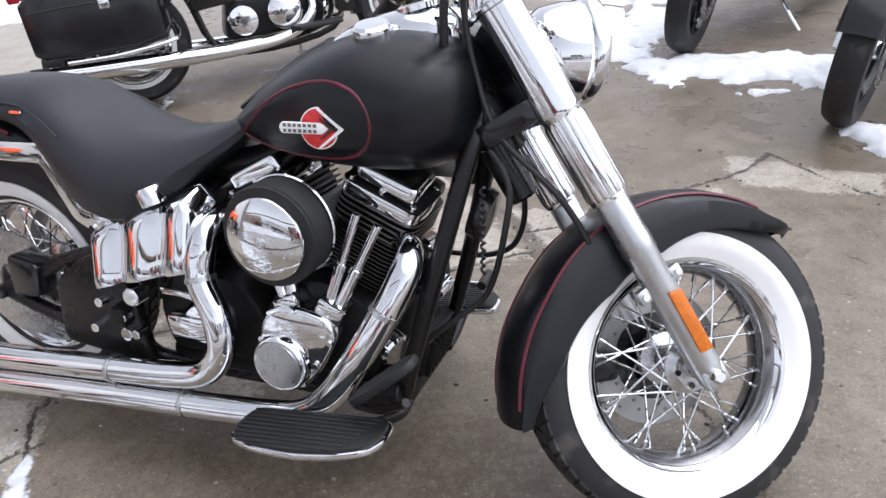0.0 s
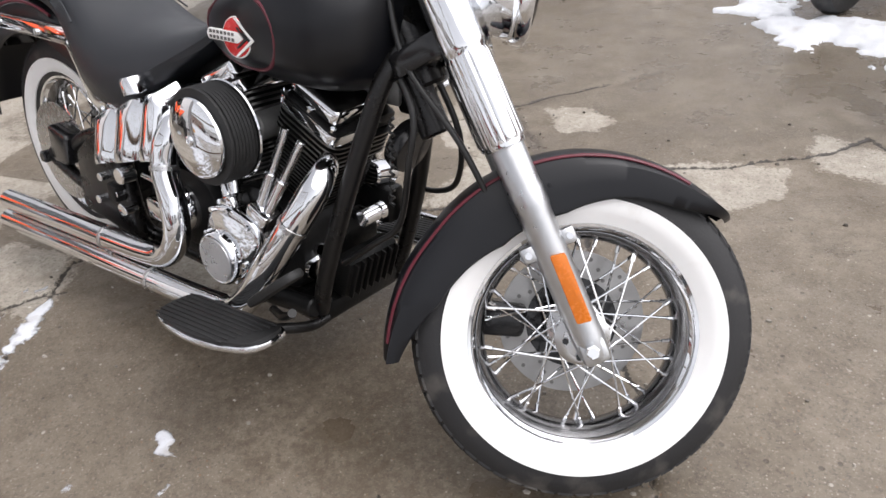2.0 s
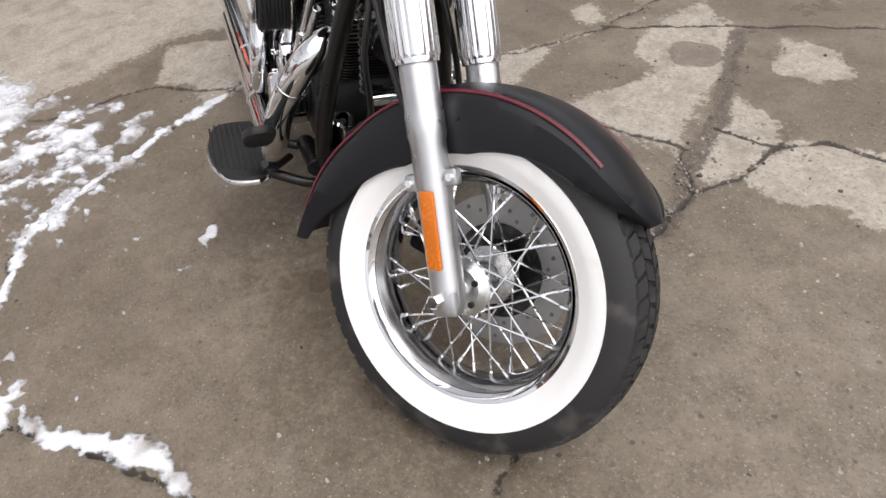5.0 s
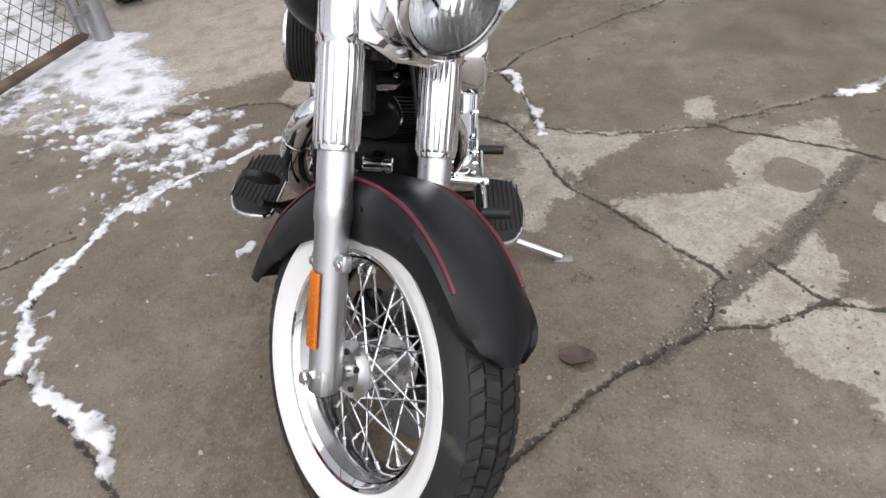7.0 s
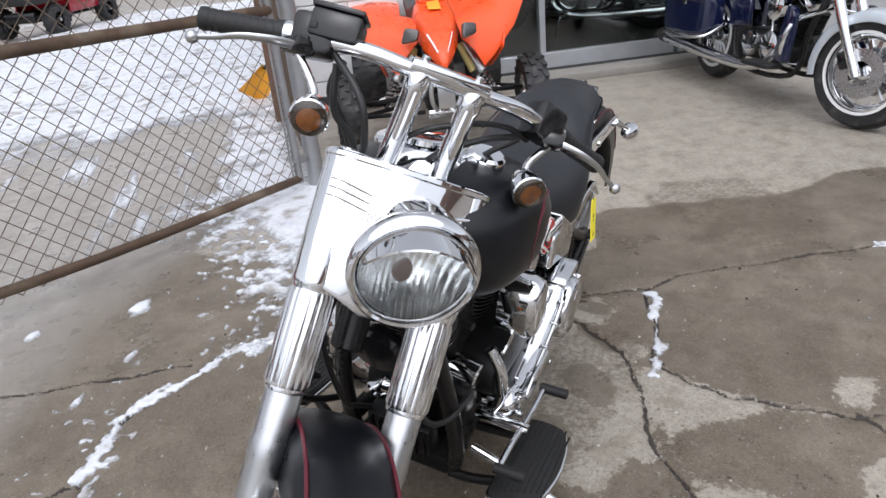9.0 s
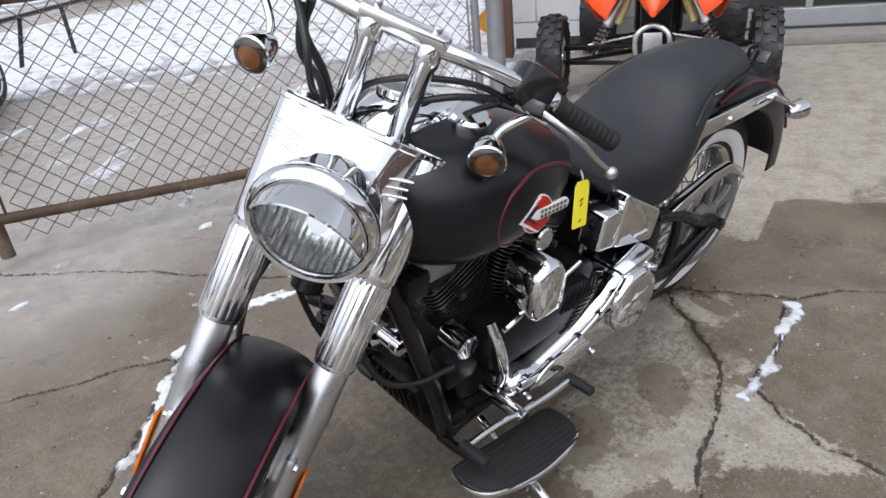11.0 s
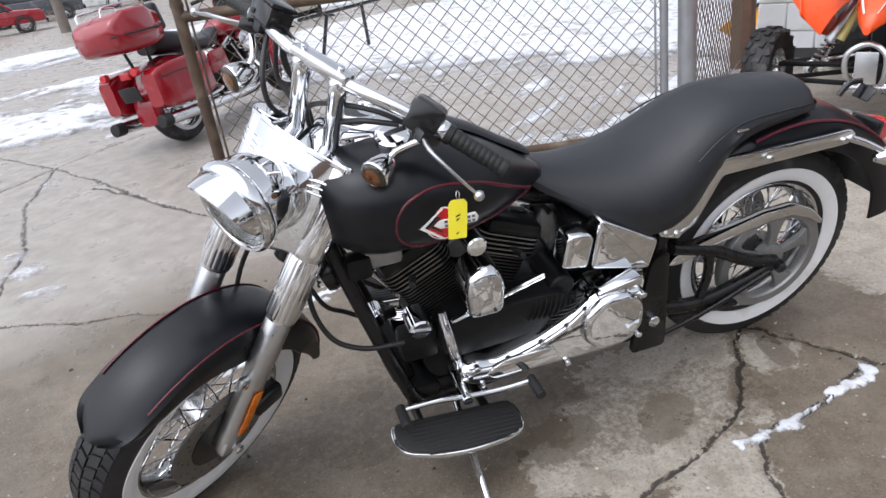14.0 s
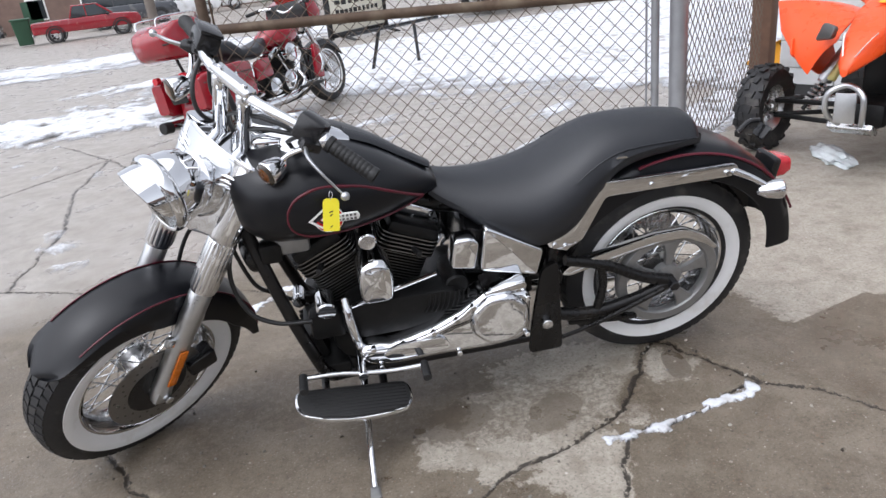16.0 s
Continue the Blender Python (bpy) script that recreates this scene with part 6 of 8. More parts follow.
def street_snow(x, y):
    f = 1.05 - 0.55 * np.abs(y + 5.2 + 0.12 * x) / 1.25 + 1.2 * (vnoise(x, y, 0.35, 221, 5) - 0.52)
    edge = -2.55 - 0.62 * (y + 3.4)
    g = 0.60 + 0.35 * np.clip((edge - x) / 0.8, -1, 1) + 0.75 * (vnoise(x, y, 0.55, 225, 5) - 0.47)
    g = np.where(y < -8.5, 0, g)
    f = np.maximum(f, g)
    f = f + 0.7 * (vnoise(x, y, 0.16, 231, 4) - 0.5)
    h = 1.0 - 0.5 * np.abs(y + 14.6 + 0.1 * x) / 2.2 + 1.1 * (vnoise(x, y, 0.6, 227, 4) - 0.5)
    return np.maximum(f, h)


snow_sheet("snow", "dirty ploughed snow along the street and over the side lot", -16, 7, -18, 0.1, 0.042, street_snow, 0.05, SLUSHY)


POST_SNOW = [(-2.25, 0.42), (-2.45, -0.05), (-3.1, -0.35), (-3.7, -0.62), (-4.6, -0.78), (-5.4, -1.2), (-6.5, -1.6), (-6.5, -0.3), (-4.7, -0.05), (-3.7, 0.02), (-2.9, 0.22)]


def lot_snow(x, y):
    """A bank along the fence, and wind-drawn streaks over the lot behind the gate."""
    f = 0.50 + 2.2 * np.clip(inside(x, y, POST_SNOW, 0.12, 261), -0.4, 0.12) + 0.9 * (vnoise(x, y, 0.16, 263, 5) - 0.5)
    u, v = 0.90 * x + 0.44 * y, -0.44 * x + 0.90 * y
    streak = vnoise(u / 6.0, v, 0.13, 265, 5)
    near = np.exp(-np.maximum(0, -inside(x, y, POST_SNOW, 0.1, 267)) / 0.9)
    return np.maximum(f, 0.5 + 1.5 * (streak - (0.66 - 0.14 * near)))


snow_sheet("snow", "streaky thin snow over the lot behind the chain-link gate", -6.5, -0.8, -2.7, 0.45, 0.018, lot_snow, 0.012, SLUSHY)


def yard_snow(x, y):
    return 1.0 - 0.6 * np.hypot((x + 4.6) / 1.6, (y - 7.4) / 1.4) + 0.9 * (vnoise(x, y, 0.4, 240, 5) - 0.5)


snow_sheet("snow", "flat white snow at the far edge of the yard", -7, -2.4, 5.4, 9.5, 0.04, yard_snow, 0.05)


# ---- loose grit and a dead leaf ----
GRIT = bpy.data.materials.new("loose_grit")
GRIT.use_nodes = True
gn, gl_ = GRIT.node_tree.nodes, GRIT.node_tree.links
geo, gr = gn.new("ShaderNodeNewGeometry"), gn.new("ShaderNodeValToRGB")
for e, c in zip((gr.color_ramp.elements[0], gr.color_ramp.elements[1]), ((0.045, 0.036, 0.028, 1), (0.42, 0.39, 0.34, 1))):
    e.color = c
gl_.new(geo.outputs["Random Per Island"], gr.inputs[0]); gl_.new(gr.outputs[0], gn["Principled BSDF"].inputs["Base Color"])
gn["Principled BSDF"].inputs["Roughness"].default_value = 0.7
rng = random.Random(11)
gv, gf = [], []
for k in range(1400):
    x, y = rng.uniform(-1.2, 1.6), rng.uniform(0.25, 3.1)
    r = 0.0012 + 0.0058 * rng.random() ** 4
    if rng.random() < 0.35:
        cr = CRACKS[rng.randrange(3, 11)][0]
        i = rng.randrange(len(cr) - 1)
        t = rng.random()
        x = cr[i][0] * (1 - t) + cr[i + 1][0] * t + rng.gauss(0, 0.03)
        y = cr[i][1] * (1 - t) + cr[i + 1][1] * t + rng.gauss(0, 0.03)
    z = float(base_z(np.array([x]), np.array([y]))[0])
    a0, sx, sy = rng.uniform(0, 6), rng.uniform(0.7, 1.5), rng.uniform(0.6, 1.1)
    b0 = len(gv)
    for j in range(5):
        a = a0 + j * 2 * math.pi / 5
        q = rng.uniform(0.8, 1.2)
        gv.append((x + r * sx * q * math.cos(a), y + r * sy * q * math.sin(a), z - 0.0005))
    for j in range(5):
        a = a0 + 0.3 + j * 2 * math.pi / 5
        q = rng.uniform(0.5, 0.8)
        gv.append((x + r * sx * q * math.cos(a), y + r * sy * q * math.sin(a), z + r * 0.9))
    gf += [(b0 + j, b0 + (j + 1) % 5, b0 + 5 + (j + 1) % 5, b0 + 5 + j) for j in range(5)] + [tuple(b0 + 5 + j for j in range(5))]
gme = bpy.data.meshes.new("grit")
gme.from_pydata(gv, [], gf)
gme.materials.append(GRIT)
tagged(new("grit", gme), "loose pale and dark grit scattered over the concrete", "grit", kind="stuff")
LEAF = mat("dead_brown_leaf", (0.085, 0.058, 0.048), 0.7, 0.0, 0.3, 60, bump=0.6)
rings = []
for k in range(9):
    t = k / 8
    w = 0.026 * math.sin(math.pi * (0.08 + 0.86 * t)) * (1 + 0.25 * math.sin(5 * t))
    rings.append([(0.085 * (t - 0.5), w * u, 0.004 + 0.006 * abs(u) + 0.005 * math.sin(7 * t + 2 * u) + off) for off, order in ((0, 1), (-0.0015, -1)) for u in [order * (-1 + i / 3) for i in range(7)]])
leaf = tagged(new("leaf", mesh_of("leaf", loft(rings), LEAF)), "crumpled dead brown leaf lying on the concrete", "leaf")
leaf.matrix_world = Matrix.Translation((0.51, 1.93, -0.004)) @ Matrix.Rotation(radians(65), 4, "Z")

# ---- chain-link gate and fence ----
GALV = mat("galvanised_steel", (0.33, 0.335, 0.345), 0.5, 0.7, 0.18, 14, bump=0.15, dirt=(0.25, 0.22, 0.19), dirt_amt=0.2)
RUST = mat("rusty_pipe", (0.085, 0.055, 0.036), 0.7, 0.25, 0.35, 22, bump=0.4, dirt=(0.17, 0.13, 0.09), dirt_amt=0.35)
WIRE = mat("weathered_fence_wire", (0.150, 0.115, 0.085), 0.6, 0.3, 0.2, 20)
OLDWOOD = mat("weathered_brown_post", (0.15, 0.085, 0.055), 0.75, 0.0, 0.3, 18, bump=0.5)


def chain_link(length, z0, z1, pitch=0.086, r=0.0029):
    """Zigzag wires in the plane x, z, each hooked into the next."""
    verts, faces = [], []
    cols = int(length / (pitch / 2)) - 1
    rows = int((z1 - z0) / (pitch / 2))
    for c in range(0, cols, 1):
        pts = []
        for k in range(rows + 1):
            x = (c + (k % 2)) * pitch / 2
            if c % 2:
                x = (c + 1 - (k % 2)) * pitch / 2
            pts.append((x, 0.0012 * (1 if (k + c) % 2 else -1), z0 + k * (z1 - z0) / rows))
        base = len(verts)
        for p in pts:
            for dx, dy in ((r, 0), (0, r), (-r, 0), (0, -r)):
                verts.append((p[0] + dx, p[1] + dy, p[2]))
        for k in range(rows):
            for j in range(4):
                faces.append((base + 4 * k + j, base + 4 * k + (j + 1) % 4, base + 4 * k + 4 + (j + 1) % 4, base + 4 * k + 4 + j))
    return sheet("wire_mesh", np.array(verts), np.array(faces), WIRE)


HINGE, GATE_DIR = Vector((-2.22, 0.50, 0)), Vector((2.13, -1.10, 0)).normalized()
gate = thing("chain_link_gate", Matrix.Translation(HINGE) @ Matrix.Rotation(math.atan2(GATE_DIR.y, GATE_DIR.x), 4, "Z"), "rusty pipe gate with chain-link wire standing open", "gate")
GL = 2.40
part("wire_mesh", chain_link(GL, 0.10, 1.92), None, gate)["kind"] = "stuff"
part("bottom_rail", tube([(0.0, 0, 0.075), (1.2, 0, 0.115), (GL, 0, 0.215)], 0.023, 12, 4), RUST, gate, "rusty bottom rail")
part("middle_rail", tube([(0.0, 0, 0.985), (1.2, 0.0, 1.02), (GL, 0, 1.045)], 0.027, 12, 4), RUST, gate, "rusty middle rail")
part("top_rail", tube([(0.0, 0, 1.93), (1.2, 0, 1.945), (GL, 0, 1.95)], 0.023, 12, 4), RUST, gate)
part("end_post", tube([(GL, 0, 0.05), (GL, 0, 0.6), (GL, 0, 1.95)], 0.029, 14, 2), RUST, gate, "rusty end post")
part("gate_leg", tube([(GL - 0.02, 0.0, 0.30), (GL + 0.05, 0.0, 0.12), (GL + 0.09, 0.0, -0.005)], 0.017, 10, 3), RUST, gate)
part("hinge_stile", rod((0, 0, 0.05), (0, 0, 1.95), 0.022, 14), GALV, gate, "galvanised hinge stile")
part("tension_bar", rod((GL - 0.05, 0.01, 0.2), (GL - 0.05, 0.01, 1.9), 0.006, 8), RUST, gate)
part("tension_bar", rod((0.05, 0.01, 0.1), (0.05, 0.01, 1.9), 0.006, 8), GALV, gate)
for z in (0.30, 0.62, 1.1, 1.6):
    part("tension_band", lathe([(0.031, -0.011), (0.033, -0.011), (0.033, 0.011), (0.031, 0.011)], 16, m=Matrix.Translation((GL, 0, z)), closed=True), RUST, gate)
for z in (0.18, 1.55):
    hinge = box((0.14, 0.03, 0.045), Matrix.Translation((-0.055, 0, z)), 0.008)
    part("hinge", hinge, GALV, gate, "galvanised hinge strap")
    part("hinge_bolt", rod((0.02, -0.04, z), (0.02, 0.04, z), 0.007, 8), GALV, gate)
post = tagged(new("fence_post", mesh_of("fence_post", lathe([(0.0, -0.05), (0.048, -0.05), (0.048, 2.15), (0.052, 2.15), (0.052, 2.19), (0.03, 2.22), (0, 2.225)], 24, m=Matrix.Translation((-2.335, 0.555, 0))), GALV)), "thick galvanised steel fence post set in the concrete", "post")
PIL = Vector((-3.90, -0.20, 0))
d = PIL - Vector((-2.335, 0.555, 0))
fence = thing("chain_link_fence", Matrix.Translation((-2.335, 0.555, 0)) @ Matrix.Rotation(math.atan2(d.y, d.x), 4, "Z"), "grey chain-link fence between a steel post and a brown post", "fence")
part("wire_mesh", chain_link(d.length, 0.05, 1.95), None, fence)["kind"] = "stuff"
part("top_rail", rod((0, 0, 1.96), (d.length, 0, 1.96), 0.021, 12), GALV, fence)
part("bottom_wire", rod((0, 0, 0.06), (d.length, 0, 0.06), 0.004, 8), GALV, fence)
pillar = tagged(new("wooden_post", mesh_of("wooden_post", box((0.14, 0.14, 2.2), Matrix.Translation(PIL + Vector((0, 0, 1.08))) @ Matrix.Rotation(radians(20), 4, "Z"), 0.012), OLDWOOD)), "weathered brown wooden post at the end of the fence", "post")

# snow shovel leaning behind the fence
SHOVEL = mat("orange_yellow_plastic", (0.80, 0.36, 0.02), 0.4, 0.0, 0.1, 20, dirt=(0.45, 0.22, 0.05), dirt_amt=0.2)
shovel = thing("snow_shovel", Matrix.Translation((-4.485, -0.725, 0.07)) @ Matrix.Rotation(radians(-46), 4, "Z") @ Matrix.Rotation(radians(-8), 4, "X") @ Matrix.Rotation(radians(-36), 4, "Y"), "snow shovel with an orange-yellow scoop and bent dark handle", "shovel")
rings = []
for k in range(7):
    t = k / 6
    z, y = 0.30 * t, 0.07 * math.sin(t * 3.0)
    w = 0.125 * (1 - 0.75 * t ** 2.5)
    rings.append([(x * w, y - 0.035 * (1 - x * x) + off, z) for off, order in ((0, 1), (0.006, -1)) for x in [order * (-1 + 2 * i / 10) for i in range(11)]])
part("scoop", loft(rings), SHOVEL, shovel, "curved orange-yellow plastic scoop")
part("handle", tube([(0, 0.01, 0.27), (-0.02, 0.02, 0.38), (0.03, 0.03, 0.46), (-0.06, 0.03, 0.62), (-0.20, 0.0, 1.15)], 0.014, 10, 6), GLOSSBLK, shovel, "bent dark metal handle")

# ---- shop front ----
SHOP = Matrix.Translation((-4.62, 1.2, 0)) @ Matrix.Rotation(math.atan2(0.952, -0.305), 4, "Z")
BLOCK = mat("white_painted_block", (0.72, 0.73, 0.73), 0.55, 0.0, 0.06, 12, bump=0.25, dirt=(0.45, 0.44, 0.42), dirt_amt=0.15)
MORTAR = mat("painted_mortar", (0.50, 0.50, 0.49), 0.8, 0.0, 0.1, 20, bump=0.3)
ALU = mat("grey_aluminium_frame", (0.44, 0.46, 0.48), 0.4, 0.75, 0.10, 14, bump=0.05)
GREYW = mat("grey_plaster_wall", (0.40, 0.41, 0.42), 0.7, 0.0, 0.12, 8, bump=0.3)
# the dimness of the room behind the glass is put into this colour
DARKIN = mat("shop_interior_shade", (0.045, 0.045, 0.045), 0.6, 0.0, 0.3, 4)
PANE = bpy.data.materials.new("dark_window_glass")
PANE.use_nodes = True
pb = PANE.node_tree.nodes["Principled BSDF"]
pb.inputs["Transmission Weight"].default_value, pb.inputs["Roughness"].default_value, pb.inputs["IOR"].default_value, pb.inputs["Base Color"].default_value = 1.0, 0.02, 1.45, (0.75, 0.80, 0.78, 1)

wall = tagged(new("wall_shop", mesh_of("wall_shop", box((1.05, 0.20, 3.2), SHOP @ Matrix.Translation((-1.005, 0.12, 1.6))), MORTAR)), "white painted concrete block wall of the shop", "wall", kind="structure")
blk = mesh_of("block", box((0.392, 0.030, 0.192), None, 0.006, seg=1), BLOCK)
half_blk = mesh_of("half_block", box((0.192, 0.030, 0.192), None, 0.006, seg=1), BLOCK)
for row in range(16):
    z = 0.10 + 0.2 * row
    x = -1.53
    first = row % 2
    while x < -0.50:
        w = 0.2 if (first or -0.48 - x < 0.35) else 0.4
        part("block", half_blk if w == 0.2 else blk, None, wall, m=SHOP @ Matrix.Translation((x + w / 2, 0.017, z)))
        x += w
        first = False
tagged(new("wall_shop_side", mesh_of("wall_shop_side", box((0.2, 6.0, 3.2), SHOP @ Matrix.Translation((-1.43, 3.2, 1.6))), GREYW)), "side wall of the shop", "wall", kind="structure")
tagged(new("wall_shop_right", mesh_of("wall_shop_right", box((7.0, 0.25, 3.2), SHOP @ Matrix.Translation((5.39, 0.14, 1.6)), 0.004), GREYW)), "grey plastered wall beside the shop front", "wall", kind="structure")
tagged(new("wall_shop_over", mesh_of("wall_shop_over", box((2.40, 0.25, 0.80), SHOP @ Matrix.Translation((0.69, 0.14, 2.80))), GREYW)), "wall over the shop front", "wall", kind="structure")
# back wall and floor carry the room's shade in their colour
tagged(new("wall_shop_inside", mesh_of("wall_shop_inside", box((9.0, 0.1, 3.2), SHOP @ Matrix.Translation((3.0, 6.0, 1.6))), DARKIN)), "back wall inside the shop, coloured as dark as the unlit room", "wall", kind="structure")
tagged(new("floor_shop", mesh_of("floor_shop", box((9.0, 6.2, 0.08), SHOP @ Matrix.Translation((3.0, 3.1, 0.04))), DARKIN)), "shop floor, coloured as dark as the unlit room", "floor", kind="structure")
tagged(new("ceiling_shop", mesh_of("ceiling_shop", box((10.5, 6.3, 0.2), SHOP @ Matrix.Translation((3.6, 3.12, 3.3))), GREYW)), "roof slab over the shop", "ceiling", kind="structure")
tagged(new("wall_shop_end", mesh_of("wall_shop_end", box((0.2, 6.0, 3.2), SHOP @ Matrix.Translation((8.7, 3.2, 1.6))), GREYW)), "end wall of the shop", "wall", kind="structure")
tagged(new("step_shop", mesh_of("step_shop", box((2.6, 0.30, 0.07), SHOP @ Matrix.Translation((0.85, -0.10, 0.025)), 0.012), mat("step_concrete", (0.26, 0.245, 0.22), 0.75, 0, 0.2, 18, bump=0.4))), "low worn concrete sill under the shop front", "step", kind="structure")
win = thing("window_1", SHOP, "aluminium shop front glazing with dark glass panes", "window", kind="structure")
def bar_(name, x0, x1, z0, z1, depth=0.09, y=0.06):
    return part(name, box((x1 - x0, depth, z1 - z0), Matrix.Translation(((x0 + x1) / 2, y, (z0 + z1) / 2)), 0.004, seg=1), ALU, win)
bar_("window_frame", -0.48, 1.85, 0.065, 0.205)
bar_("window_frame", -0.48, 1.85, 0.700, 0.765)
bar_("window_frame", -0.48, 1.85, 2.30, 2.40)
for x in (-0.455, 0.665, 1.825):
    bar_("mullion", x - 0.026, x + 0.026, 0.205, 0.700); bar_("mullion", x - 0.026, x + 0.026, 0.765, 2.30)
for x0, x1 in ((-0.429, 0.639), (0.691, 1.799)):
    for z0, z1 in ((0.205, 0.70), (0.765, 2.30)):
        p = part("pane", box((x1 - x0, 0.008, z1 - z0), Matrix.Translation(((x0 + x1) / 2, 0.06, (z0 + z1) / 2))), PANE, win)
        p.visible_shadow = False

# ---- other vehicles ----
def gz(x, y):
    return float(base_z(np.array([float(x)]), np.array([float(y)]))[0])


def stand_at(x, y, heading, lean=0.0):
    return Matrix.Translation((x, y, gz(x, y))) @ Matrix.Rotation(radians(heading), 4, "Z") @ Matrix.Rotation(radians(lean), 4, "X")


def simple_wheel(parent, name, at, R, half, rim_r, rim_mat, label, spokes=9, white=None, turn=0.0, knobs=0):
    """A road wheel on the y axis: tyre, rim with spokes, brake disc, hub."""
    m = Matrix.Translation(at) @ Matrix.Rotation(radians(turn), 4, "Z")
    k = R - rim_r
    prof = [(rim_r, -half * 0.7), (rim_r + 0.4 * k, -half), (rim_r + 0.75 * k, -half * 0.95), (R - 0.012, -half * 0.6), (R, 0)]
    prof += [(r, -h) for r, h in prof[-2::-1]] + [(rim_r - 0.012, half * 0.6), (rim_r - 0.012, -half * 0.6)]
    w = part(name, lathe(prof, 56, m=INY, closed=True), RUBBER, parent, label, m)
    part("rim", lathe([(rim_r + 0.006, half * 0.72), (rim_r - 0.006, half * 0.74), (rim_r - 0.02, half * 0.5), (rim_r - 0.03, 0), (rim_r - 0.02, -half * 0.5), (rim_r - 0.006, -half * 0.74), (rim_r + 0.006, -half * 0.72)], 48, m=INY, closed=True), rim_mat, w)
    sp = mesh_of("wheel_spoke", loft([[(0.03, -0.014, -0.016), (0.03, 0.014, -0.016), (0.03, 0.014, 0.016), (0.03, -0.014, 0.016)], [(rim_r - 0.018, -0.010, -0.011), (rim_r - 0.018, 0.010, -0.011), (rim_r - 0.018, 0.010, 0.011), (rim_r - 0.018, -0.010, 0.011)]]), rim_mat)
    for i in range(spokes):
        part("wheel_spoke", sp, None, w, m=Matrix.Rotation(2 * math.pi * i / spokes, 4, "Y"))
    part("hub", lathe([(0, -half * 0.9), (0.035, -half * 0.85), (0.045, -half * 0.4), (0.045, half * 0.4), (0.035, half * 0.85), (0, half * 0.9)], 24, m=INY), CHROME if not knobs else STEEL, w)
    if white:
        for s in (-1, 1):
            part("whitewall", lathe([(white[0], s * half * 1.0), (white[1], s * half * 1.02), (white[1], s * half * 0.94), (white[0], s * half * 0.9)], 56, m=INY, closed=True), WHITEW, w)
    if knobs:
        bm = bmesh.new()
        for i in range(knobs):
            for row in range(4):
                y = (-0.75 + 0.5 * row) * half
                a = 2 * math.pi * (i + 0.5 * (row % 2)) / knobs
                box((0.042, half * 0.36, 0.018), Matrix.Rotation(-a, 4, "Y") @ Matrix.Translation((0, y, R - 0.004 - 0.012 * (row in (0, 3)))) @ Matrix.Rotation(radians(14 if row % 2 else -14), 4, "Z"), 0, bm)
        part("tread", bm, RUBBER, w)["kind"] = "stuff"
    return w


def bag_ring(x, y0, y1, z0, z1, r=0.05):
    return [(x, a, b) for a, b in round_outline([(y0, z0), (y1, z0), (y1, z1), (y0, z1)], r, 4)]


